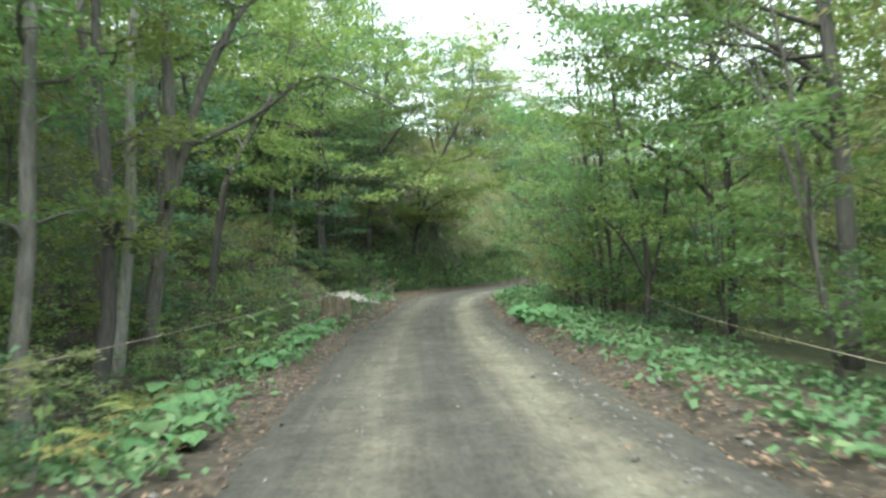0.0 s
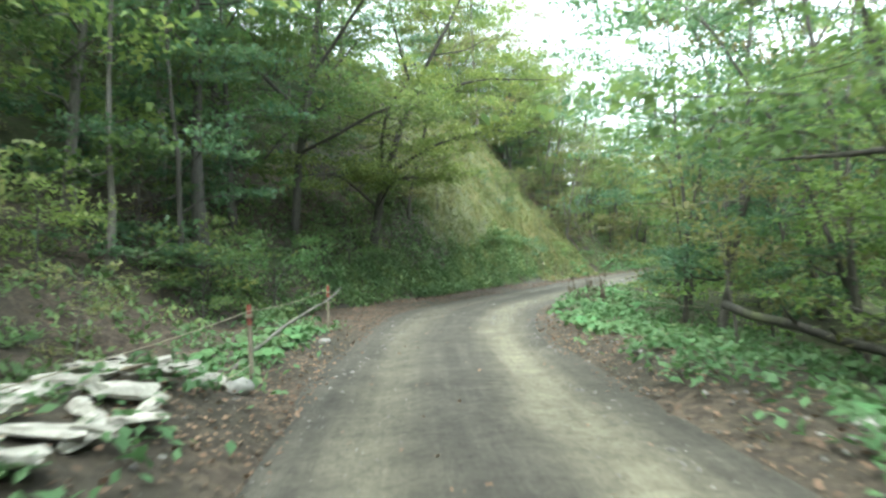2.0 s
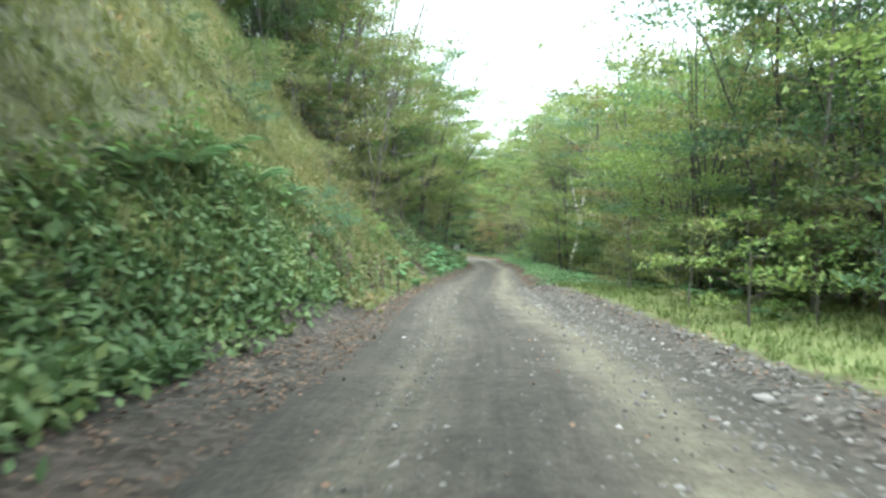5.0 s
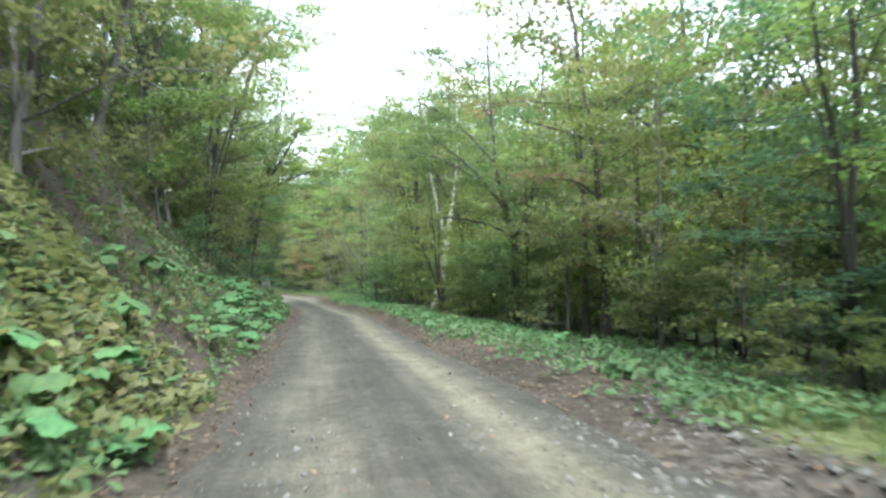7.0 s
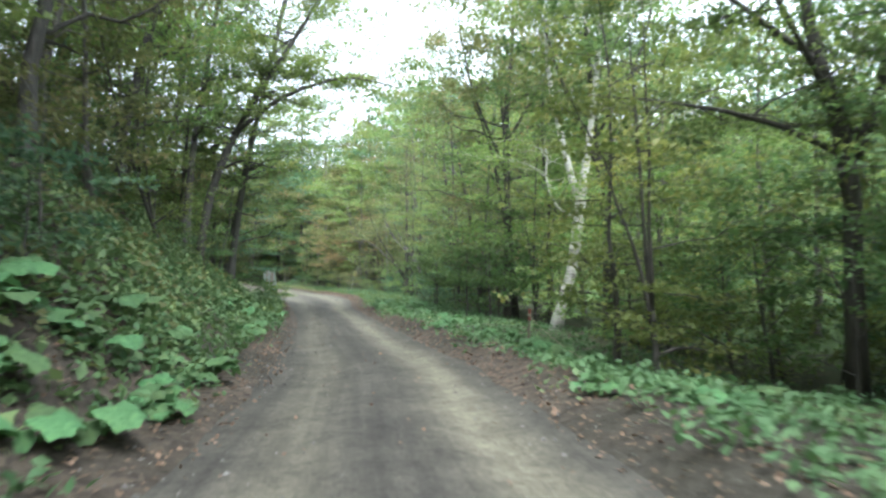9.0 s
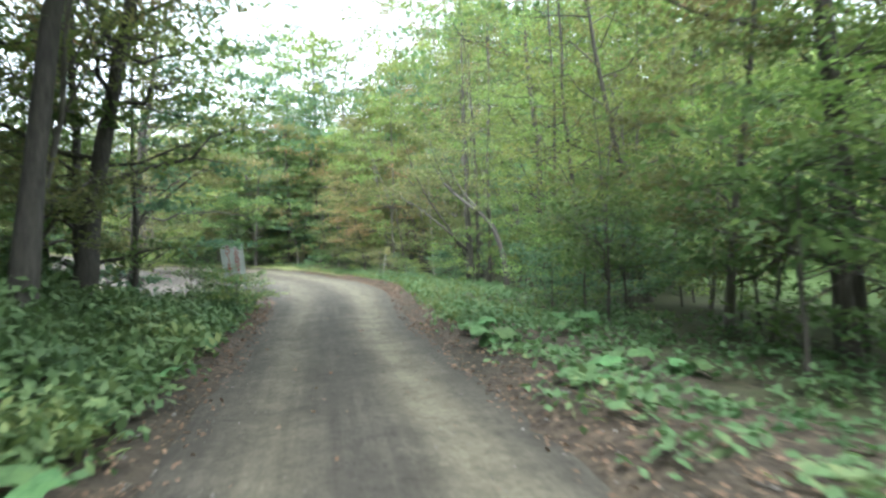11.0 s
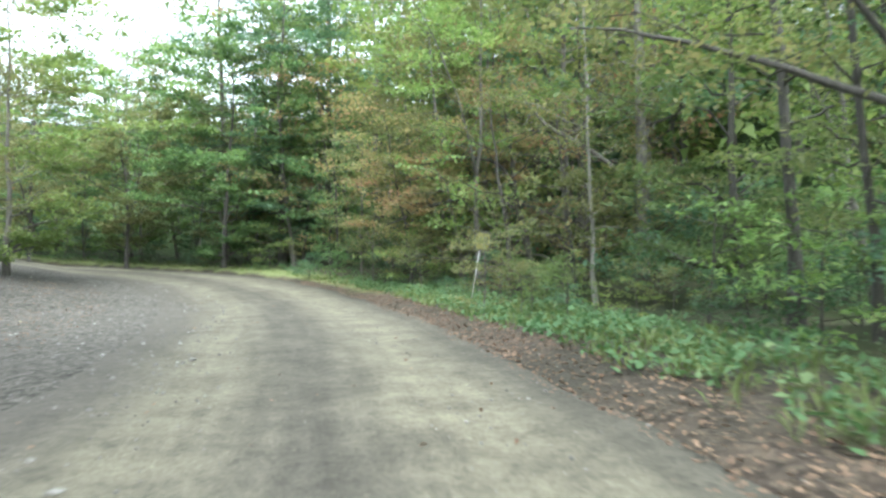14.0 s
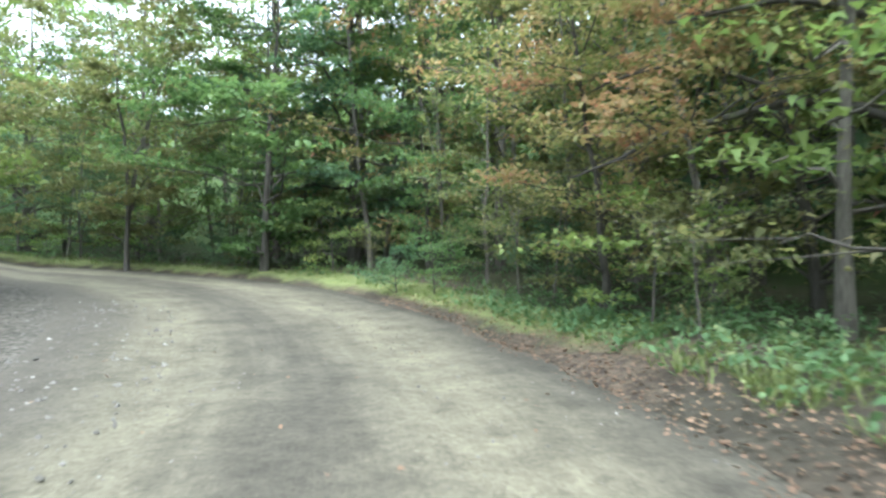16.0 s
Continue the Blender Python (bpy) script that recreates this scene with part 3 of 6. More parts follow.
def clothe(stems, r, verts, faces, rad, bare, reach, limbs, twigs, per, spray, flat, rise, low):
    """Limbs, twigs and leaf centres along the stems of a tree."""
    cents = []
    for i in range(limbs + low):
        ln, lr = stems[i % len(stems)]
        f = bare + (0.97 - bare) * ((i + r.uniform(0, 0.9)) / limbs)
        if i >= limbs:
            f = r.uniform(0.4, 1.0) * bare
        x = f * (len(ln) - 1)
        k = min(int(x), len(ln) - 2)
        o = ln[k] + (x - k) * (ln[k + 1] - ln[k])
        w = i * 2.4 + r.normal(0, 0.5)
        size = reach * (0.5 + 0.58 * math.sin(math.pi * (0.2 + 0.7 * max(f - bare, 0) / (1 - bare)))) * r.uniform(0.65, 1.2) * (1 if i < limbs else 0.52)
        q = np.linspace(0, 1, 6)
        up = rise * r.uniform(0.4, 1.5)
        jig = np.cumsum(r.normal(0, 0.06 * size, (6, 3)), axis=0)
        jig[0] = 0
        lim = o + np.stack([np.cos(w) * size * q, np.sin(w) * size * q, size * up * (q - 0.35 * q * q)], 1) + jig
        br = max(lr[k] * 0.45, 0.012) * (1 - 0.8 * q)
        tube(lim[::1 if rad > 0.05 else 5], br[::1 if rad > 0.05 else 5], 3, verts, faces, False)
        for j in range(twigs):
            g = 0.25 + 0.75 * (j + r.uniform(0, 1)) / twigs
            xx = g * 5
            kk = min(int(xx), 4)
            to = lim[kk] + (xx - kk) * (lim[kk + 1] - lim[kk])
            tw = w + r.choice([-1, 1]) * r.uniform(0.4, 1.3)
            tl = size * 0.42 * r.uniform(0.6, 1.2)
            end = to + np.array([math.cos(tw) * tl, math.sin(tw) * tl, tl * r.uniform(-0.15, 0.45)])
            if (i + j) % 3 == 0:
                tube([to, end], [br[kk] * 0.5 + 0.004, 0.003], 3, verts, faces, False)
            m = r.poisson(per if i < limbs else per * 0.6)
            along_twig = 0.1 + 1.05 * r.beta(1.7, 1.2, (m, 1))
            off = r.normal(0, 1, (m, 3)) * np.array([spray, spray, spray * flat]) * 0.42
            cents.append(to + along_twig * (end - to) + off)
    return np.concatenate(cents)


def grow(seed, tall, rad, lean=(0, 0), bare=0.35, reach=2.6, limbs=12, twigs=5, per=14, leaf=0.14, bend=0.3, spray=0.55, flat=0.35, rise=0.5, fork=False, arch=0.0, low=8):
    """Bark mesh lists and leaf centres of one tree."""
    r = np.random.RandomState(seed)
    verts, faces = [], []
    t = np.linspace(0, 1, 11)
    wob = np.cumsum(r.normal(0, 0.06 * min(tall, 12) / 10, (11, 2)), axis=0)
    wob[0] = 0
    line = np.stack([lean[0] * t ** (1 + bend) + wob[:, 0], lean[1] * t ** (1 + bend) + wob[:, 1], tall * (1 - (1 - t) ** (1 + arch)) / 1.0], 1)
    line[0, 2] = -0.35
    rr = rad * (1 - 0.86 * t) * (1 + 0.55 * np.exp(-t * 22)) * (1 + r.normal(0, 0.05, 11))
    tube(line, rr, 9 if rad > 0.08 else 6, verts, faces, False)
    stems = [(line, rr)]
    for extra in range(int(fork)):
        k = 3 + r.randint(2) if fork == 1 else 1 + extra % 2
        w = r.uniform(0, 6.28)
        q = np.linspace(0, 1, 8)
        bow = (0.3 * q + 0.7 * q * q) * tall * (0.2 if fork == 1 else 0.26)
        second = line[k] + np.stack([np.cos(w) * bow, np.sin(w) * bow, q * (tall - line[k, 2]) * r.uniform(0.7, 0.95)], 1) + r.normal(0, 0.04, (8, 3)) * q[:, None]
        sr = rr[k] * 0.8 * (1 - 0.85 * q)
        tube(second, sr, 6, verts, faces)
        stems.append((second, sr))
    cents = clothe(stems, r, verts, faces, rad, bare, reach, limbs, twigs, per, spray, flat, rise, low)
    return verts, faces, cents, r


def make_tree(name, seed, bark, leafm, label, category="tree", group="", leaf=0.14, trunk_name="trunk", crown_name="crown", corners=3, **kw):
    verts, faces, cents, r = grow(seed, leaf=leaf, **kw)
    root = new(name)
    root.empty_display_size = 0.3
    part(trunk_name, mesh(trunk_name, verts, faces, bark, True), root)
    part(crown_name, quads(crown_name, leaf_cards(cents, leaf, r, corners=corners), leafm, corners), root)
    return tagged(root, label, category, group)


def smooth_through(k, v, g):
    """A smooth curve through the values v at k, read at g."""
    m = np.gradient(v, k)
    i = np.clip(np.searchsorted(k, g) - 1, 0, len(k) - 2)
    h = k[i + 1] - k[i]
    t = (g - k[i]) / h
    return (2 * t**3 - 3 * t**2 + 1) * v[i] + (t**3 - 2 * t**2 + t) * h * m[i] + (3 * t**2 - 2 * t**3) * v[i + 1] + (t**3 - t**2) * h * m[i + 1]


def shaped_tree(name, label, x, y, seed, stems, bark, leafm, bare=0.3, reach=1.8, limbs=16, twigs=5, per=22, leaf=0.12, spray=0.5, flat=0.3, rise=0.35, low=4, group="trees that line the road"):
    """A tree of marked growth: each stem is a smooth line of (x, y, z, radius) round its foot."""
    r = np.random.RandomState(seed)
    verts, faces, lines = [], [], []
    for st in stems:
        p = np.array(st, float)
        k = np.r_[0, np.cumsum(np.linalg.norm(np.diff(p[:, :3], axis=0), axis=1))]
        g = np.linspace(0, k[-1], 14)
        line = np.stack([smooth_through(k, p[:, c], g) for c in range(4)], 1)
        line[:, :3] += np.cumsum(r.normal(0, 0.03, (14, 3)), axis=0) * (g / g[-1])[:, None]
        tube(line[:, :3], line[:, 3] * (1 + r.normal(0, 0.04, 14)), 9 if p[0, 3] > 0.07 else 6, verts, faces)
        lines.append((line[:, :3], line[:, 3]))
    cents = clothe(lines, r, verts, faces, 0.1, bare, reach, limbs, twigs, per, spray, flat, rise, low)
    root = new(name)
    root.empty_display_size = 0.3
    part("trunk", mesh("trunk", verts, faces, bark, True), root)
    part("crown", quads("crown", leaf_cards(cents, leaf, r), leafm), root)
    tagged(root, label, "tree", group)
    root.matrix_basis = Matrix.Translation((x, y, zat(x, y)))
    taken.append((x, y))
    return root


def put(ob, x, y, turn=0.0, size=1.0, sink=0.08, tilt=(0, 0)):
    ob.matrix_basis = Matrix.LocRotScale((x, y, zat(x, y) - sink), Euler((tilt[0], tilt[1], turn)), (size, size, size))
    return ob


def copy_thing_at(ob, m):
    c = copy_thing(ob, m)
    c.matrix_basis = m
    return c


taken = []
# single trees that stand out along the way: name, label, x, y, height, radius, lean, bark, leaf material, settings
KEY = [
    ("tree", "slim grey trunk with a thin green crown beside the rope", -5.2, 8.2, 13, 0.12, (0.3, 0.5), BARK, LEAF_GREEN, dict(bare=0.42, reach=2.0, limbs=10)),
    ("tree", "dark slim trunk with spreading green branches", -5.7, 10.8, 14, 0.13, (-0.3, 0.6), BARK_DARK, LEAF_LIGHT, dict(bare=0.4, reach=2.4)),
    ("birch_tree", "pale birch trunk with dark bands and light leaves", -6.4, 12.9, 15, 0.13, (0.8, 0.4), BARK_PALE, LEAF_LIGHT, dict(bare=0.4, reach=2.2)),
    ("tree", "dark trunk in the shade at the foot of the hill", -6.2, 34.7, 14, 0.17, (0.6, -0.4), BARK_DARK, LEAF_GREEN, dict(bare=0.34, reach=3.0)),
    ("birch_tree", "pale slender trunk on the hillside", -11.8, 33.6, 15, 0.15, (-0.4, 0), BARK_PALE, LEAF_LIGHT, dict(bare=0.45)),
    ("birch_tree", "pale slender trunk high on the hillside", -15.8, 44.6, 15, 0.17, (0.5, 0), BARK_PALE, LEAF_LIGHT, dict(bare=0.45)),
    ("birch_tree", "pale twin trunk on the dark slope", -7.9, 36.4, 13, 0.12, (0.3, 0.2), BARK_PALE, LEAF_GREEN, dict(bare=0.45, fork=True)),
    ("tree", "slim dark tree standing back from the verge", 11.2, 27.0, 11, 0.10, (-0.4, 0), BARK_DARK, LEAF_COOL, dict(bare=0.3)),
    ("tree", "dark tree with upswept branches", 37.9, 90.5, 11, 0.14, (0.3, 0.3), BARK_DARK, LEAF_GREEN, dict(bare=0.25, reach=2.8, fork=True)),
    ("tree", "dark tree leaning to the road with drooping branches", 43.7, 98.2, 12, 0.12, (-2.6, 0.8), BARK_DARK, LEAF_LIGHT, dict(bare=0.3, reach=2.8)),
    ("tree", "stout dark trunk with yellowing leaves", 44.6, 102.0, 14, 0.10, (-0.6, 0.4), BARK_DARK, LEAF_OLIVE, dict(bare=0.28, reach=3.0, per=8)),
    ("tree", "dark trunk with a broad green crown", 48.4, 107.2, 13, 0.20, (-0.3, 0.5), BARK_DARK, LEAF_LIGHT, dict(bare=0.3, reach=3.6, limbs=14, per=7)),
    ("tree", "straight slim trunk next to its twin", 47.9, 110.6, 14, 0.10, (0.7, 0.3), BARK_DARK, LEAF_LIGHT, dict(bare=0.3, low=8, per=8)),
    ("tree", "tall grey trunk behind the undergrowth", 49.6, 113.8, 13, 0.08, (-0.2, 0.4), BARK_DARK, LEAF_OLIVE, dict(bare=0.3, low=8, per=8)),
    ("birch_tree", "thin pale trunk among yellowing leaves", 53.0, 122.2, 10, 0.07, (0.1, 0.2), BARK_PALE, LEAF_OLIVE, dict(bare=0.4, reach=1.8, limbs=8)),
    ("maple_tree", "small maple turning orange beside the lot", 54.4, 134.2, 7.2, 0.09, (-2.2, -1.4), BARK_DARK, LEAF_ORANGE, dict(bare=0.3, reach=2.8, limbs=13, per=11, rise=0.25)),
    ("maple_tree", "maple with yellow-green autumn leaves over the verge", 57.4, 131.4, 6.2, 0.13, (-1.4, 0.4), BARK_DARK, LEAF_OLIVE, dict(bare=0.2, reach=3.0, limbs=14, per=5)),
    ("maple_tree", "small maple with bright yellow leaves", 27.2, 63.9, 5.2, 0.06, (-1.0, -0.4), BARK_DARK, LEAF_YELLOW, dict(bare=0.25, reach=2.2, limbs=10, per=9, flat=0.15)),
    ("birch_tree", "thin white trunk at the edge of the clearing", 53.2, 163.5, 11, 0.11, (0.3, 0), BARK_BIRCH, LEAF_LIGHT, dict(bare=0.5, reach=1.8)),
    ("tree", "broad layered blue-green tree behind the clearing", 54.6, 149.6, 18, 0.24, (0, 0), BARK_DARK, LEAF_COOL, dict(bare=0.18, reach=4.4, limbs=26, twigs=7, per=18, flat=0.2, rise=0.2)),
    ("tree", "slender tree at the top of the grassy slope", 7.4, 67.2, 13.5, 0.10, (2.8, 0.6), BARK_PALE, LEAF_OLIVE, dict(bare=0.22, reach=3.0, limbs=14, per=15, fork=True)),
    ("tree", "pale-stemmed tree leaning out from the slope", 10.4, 67.8, 13.5, 0.09, (3.0, 0.2), BARK, LEAF_LIGHT, dict(bare=0.22, reach=3.0, limbs=14, per=10, fork=True)),
    ("tree", "leafy tree crowning the grassy slope", 8.4, 69.4, 12, 0.10, (2.8, 0.4), BARK, LEAF_OLIVE, dict(bare=0.2, reach=3.2, limbs=14, per=16)),
    ("tree", "leafy tree above the slope with thin stems", 12.6, 72.6, 15.5, 0.11, (3.0, 0.2), BARK, LEAF_LIGHT, dict(bare=0.2, reach=3.4, limbs=14, per=10, fork=True)),
    ("tree", "dark tree on the slope leaning over the road", 15.8, 78.0, 15.5, 0.11, (3.2, 0.2), BARK_DARK, LEAF_GREEN, dict(bare=0.26, reach=3.2, per=10)),
    ("tree", "slim tree on the slope leaning over the road", 20.4, 82.0, 15.5, 0.11, (3.8, 0.2), BARK_DARK, LEAF_OLIVE, dict(bare=0.26, reach=3.8, per=10)),
    ("tree", "grey tree on the slope with a crown over the road", 22.9, 87.8, 15.8, 0.12, (4.0, 0.3), BARK_DARK, LEAF_LIGHT, dict(bare=0.26, reach=3.6, per=16)),
    ("tree", "tall tree with browning top behind the birch", 39.4, 89.6, 15, 0.12, (-0.6, 0), BARK_DARK, LEAF_ORANGE, dict(bare=0.3, reach=3.2, limbs=12, per=9)),
    ("maple_tree", "small yellow-green maple beside the birch", 36.4, 82.2, 6, 0.07, (-0.4, 0.3), BARK_DARK, LEAF_YELLOW, dict(bare=0.2, reach=2.2, limbs=11, per=9, flat=0.18)),
    ("maple_tree", "low maple with yellow-green leaves at the verge", 53.0, 125.6, 6.5, 0.09, (-0.8, 0.2), BARK_DARK, LEAF_OLIVE, dict(bare=0.1, reach=2.6, limbs=15, per=5)),
    ("maple_tree", "low yellowing maple behind the small sign", 53.4, 123.4, 6.0, 0.08, (-0.5, 0.2), BARK_DARK, LEAF_OLIVE, dict(bare=0.1, reach=2.3, limbs=14, per=5)),
    ("tree", "light green tree rising beyond the bend", 45.6, 103.9, 18, 0.07, (0.3, 0), BARK_DARK, LEAF_LIGHT, dict(bare=0.2, reach=4.2, limbs=18, per=18)),
    ("tree", "dark tree on the bank leaning over the road", 25.6, 91.8, 17.5, 0.12, (3.4, 0.4), BARK_DARK, LEAF_GREEN, dict(bare=0.3, reach=3.2, per=15)),
    ("tree", "tall tree on the bank with a crown over the road", 28.2, 95.2, 18, 0.13, (3.6, 0.2), BARK_DARK, LEAF_LIGHT, dict(bare=0.3, reach=3.6, limbs=15, per=16)),
    ("tree", "leaning dark tree at the end of the bank", 29.3, 98.5, 16, 0.15, (3.4, 0.4), BARK_DARK, LEAF_LIGHT, dict(bare=0.3, reach=3.8, per=15)),
    ("tree", "small leafy tree drooping over the bank plants", -0.4, 45.8, 8, 0.09, (2.6, -1.2), BARK_DARK, LEAF_OLIVE, dict(bare=0.2, reach=3.0, limbs=15, per=16)),
    ("tree", "leafy tree with branches hanging over the sign", 32.4, 110.6, 12, 0.14, (1.6, -0.2), BARK_DARK, LEAF_LIGHT, dict(bare=0.25, reach=3.6, limbs=16, per=18)),
    ("tree", "slim tall tree on the upper bank", 17.0, 84.6, 14.5, 0.11, (3.0, 0), BARK_DARK, LEAF_LIGHT, dict(bare=0.2, reach=3.4, limbs=14, per=10)),
    ("tree", "bushy young tree at the verge before the birch", 28.5, 77.2, 6.0, 0.06, (-0.3, 0.2), BARK_DARK, LEAF_LIGHT, dict(bare=0.12, reach=1.6, limbs=13, per=8, flat=0.2, rise=0.25, fork=2)),
    ("tree", "tall tree with orange leaves at its top", 26.6, 67.6, 13.5, 0.12, (-0.6, 0.4), BARK_DARK, LEAF_ORANGE, dict(bare=0.25, reach=2.8)),
    ("tree", "tall light tree rising over the bend", 52.3, 116.4, 18, 0.12, (-0.6, 0.4), BARK_DARK, LEAF_LIGHT, dict(bare=0.4, reach=3.4, limbs=12, per=7)),
    ("tree", "leafy tree on the end of the bank", 25.4, 98.8, 12, 0.12, (1.8, 0), BARK_DARK, LEAF_LIGHT, dict(bare=0.2, reach=3.4, limbs=16, per=16)),
    ("tree", "leafy tree behind the warning sign", 29.0, 103.6, 13, 0.13, (1.8, 0), BARK_DARK, LEAF_OLIVE, dict(bare=0.22, reach=3.4, limbs=16, per=15)),
    ("tree", "leafy tree standing over the fern bank", 22.4, 93.2, 12, 0.12, (1.6, 0), BARK_DARK, LEAF_GREEN, dict(bare=0.2, reach=3.4, limbs=15, per=15)),
    ("tree", "tall bright green tree beyond the lot", 47.5, 159.0, 14.5, 0.2, (0, 0), BARK, LEAF_LIGHT, dict(bare=0.15, reach=4.2, limbs=24, per=16)),
    ("tree", "tall olive tree beyond the lot", 42.0, 163.5, 13, 0.2, (0.3, 0), BARK_DARK, LEAF_OLIVE, dict(bare=0.15, reach=4.0, limbs=24, per=15)),
    ("tree", "very tall light green tree on the rise", 53.6, 158.4, 25, 0.24, (0, 0.3), BARK, LEAF_LIGHT, dict(bare=0.15, reach=4.6, limbs=26, per=18)),
    ("tree", "very tall dense green tree on the rise", 60.0, 155.0, 28, 0.25, (0, 0), BARK_DARK, LEAF_GREEN, dict(bare=0.15, reach=4.6, limbs=26, per=18)),
    ("tree", "tall yellowing tree at the wood's edge", 64.6, 143.4, 26, 0.2, (-0.4, 0), BARK_DARK, LEAF_OLIVE, dict(bare=0.18, reach=4.4, limbs=24, per=16)),
    ("tree", "tall green tree at the far end of the lot", 36.0, 166.5, 12.5, 0.18, (0, 0), BARK_DARK, LEAF_GREEN, dict(bare=0.15, reach=4.0, limbs=22, per=16)),
    ("tree", "slender tree at the far edge of the lot", 30.5, 164.0, 12.5, 0.12, (-0.4, 0), BARK_DARK, LEAF_OLIVE, dict(bare=0.2, reach=3.2, limbs=14, per=10)),
    ("tree", "tall light-green tree behind the clearing", 62.0, 160.5, 23, 0.28, (0, 0), BARK, LEAF_LIGHT, dict(bare=0.25, reach=4.6, limbs=26, twigs=7, per=18)),
    ("tree", "olive tree on the low bank beside the lot", 38.4, 136.8, 11.5, 0.12, (0.4, 0), BARK_DARK, LEAF_OLIVE, dict(bare=0.15, reach=3.0, limbs=18, per=14, fork=2)),
    ("tree", "light green tree on the low bank beside the lot", 40.0, 142.4, 12.5, 0.13, (0.2, 0), BARK, LEAF_LIGHT, dict(bare=0.14, reach=3.2, limbs=20, per=15)),
    ("tree", "yellowing tree at the back of the lot", 36.4, 131.4, 10.5, 0.11, (0.4, 0), BARK_DARK, LEAF_OLIVE, dict(bare=0.15, reach=3.0, limbs=18, per=14)),
    ("tree", "bright green leafy tree at the edge of the lot", 50.6, 148.4, 13, 0.14, (0, 0), BARK_DARK, LEAF_GREEN, dict(bare=0.12, reach=3.4, limbs=22, per=18, flat=0.25)),
    ("tree", "slim olive tree at the edge of the lot", 46.2, 152.6, 11, 0.10, (-0.3, 0), BARK_DARK, LEAF_OLIVE, dict(bare=0.16, reach=2.8, limbs=16, per=13, fork=2)),
    ("tree", "thin-stemmed tree standing over the lot", 41.4, 154.6, 10, 0.09, (0.4, 0), BARK_DARK, LEAF_OLIVE, dict(bare=0.2, reach=2.6, limbs=14, per=10, fork=2)),
    ("tree", "leafy tree leaning over the road from the slope", 13.6, 70.9, 13.5, 0.10, (3.6, -0.6), BARK, LEAF_LIGHT, dict(bare=0.16, reach=2.8, limbs=16, per=14, fork=2)),
    ("tree", "dark leafy tree low on the slope", 15.4, 74.6, 13.5, 0.10, (3.4, -0.4), BARK_DARK, LEAF_GREEN, dict(bare=0.14, reach=2.8, limbs=16, per=14, fork=2)),
    ("tree", "olive tree among the trees on the slope", 10.6, 66.9, 9, 0.08, (2.2, -0.4), BARK, LEAF_OLIVE, dict(bare=0.12, reach=2.4, limbs=15, per=13, fork=2)),
    ("tree", "yellowing tree where the grass ends", 11.4, 64.6, 6.5, 0.06, (1.4, 0.2), BARK, LEAF_OLIVE, dict(bare=0.1, reach=2.0, limbs=14, per=11, fork=2)),
    ("tree", "light leafy tree at the verge before the birch", 30.6, 79.6, 9, 0.07, (-0.3, 0.3), BARK_DARK, LEAF_LIGHT, dict(bare=0.25, reach=2.3, limbs=14, per=12, flat=0.2)),
    ("tree", "young layered maple beside the birch", 35.6, 82.8, 5.0, 0.06, (-0.5, 0), BARK_DARK, LEAF_LIGHT, dict(bare=0.08, reach=2.0, limbs=14, per=12, flat=0.14, rise=0.15)),
    ("tree", "young layered green tree behind the rope", 34.6, 79.4, 4.6, 0.06, (-0.4, 0), BARK_DARK, LEAF_GREEN, dict(bare=0.06, reach=2.1, limbs=14, per=12, flat=0.14, rise=0.15)),
    ("tree", "low layered tree in the shade of the wood", 33.4, 72.4, 4.4, 0.06, (-0.4, 0), BARK_DARK, LEAF_COOL, dict(bare=0.05, reach=2.3, limbs=15, per=13, flat=0.14, rise=0.12)),
    ("tree", "low layered bluish tree behind the butterbur", 30.4, 66.8, 4.2, 0.06, (-0.4, 0), BARK_DARK, LEAF_COOL, dict(bare=0.05, reach=2.2, limbs=15, per=13, flat=0.14, rise=0.12)),
]
for k, (name, label, x, y, tall, rad, lean, bark, leafm, kw) in enumerate(KEY):
    kw = dict(dict(per=13), **kw)
    kw["per"] = int(kw["per"] * (3.4 if tall < 18.5 else 2.6))
    kw["limbs"] = int(kw.get("limbs", 12) * 1.4)
    kw["twigs"] = 6
    kw["reach"] = kw.get("reach", 2.6) * 1.15
    lf = (0.12 if tall < 18.5 else 0.25) if y < 138 else 0.23
    put(make_tree(name, 100 + k, bark, leafm, label, group="trees that line the road", leaf=lf, corners=4 if tall < 16 and abs(along(np.array([x]), np.array([y]))[1][0]) < 6 else 3, tall=tall, rad=rad, lean=lean, **kw), x, y)

# trees of marked growth: leaning, forked and arching stems
shaped_tree("tree", "tall dark tree with twin stems and long low limbs", -6.2, 13.9, 301,
            [[(0, 0, -0.3, 0.19), (0.2, 0, 1.6, 0.16), (0.5, 0.05, 3.4, 0.145), (0.5, 0.1, 7.5, 0.10), (0.6, 0.3, 13, 0.03)],
             [(0.5, 0.05, 3.2, 0.11), (0.9, 0.1, 4.6, 0.10), (1.9, 0.2, 7.0, 0.08), (3.4, 0.4, 8.6, 0.04)],
             [(1.0, 0.1, 4.6, 0.06), (2.3, 0.2, 5.2, 0.05), (3.5, 0.3, 6.0, 0.035), (5.3, 0.5, 5.3, 0.01)],
             [(-0.9, -0.2, -0.3, 0.12), (-0.8, -0.2, 3, 0.10), (-1.1, -0.2, 7.5, 0.07), (-1.2, 0, 12, 0.02)]],
            BARK, LEAF_LIGHT, bare=0.5, reach=2.2, limbs=34, per=40, low=5)
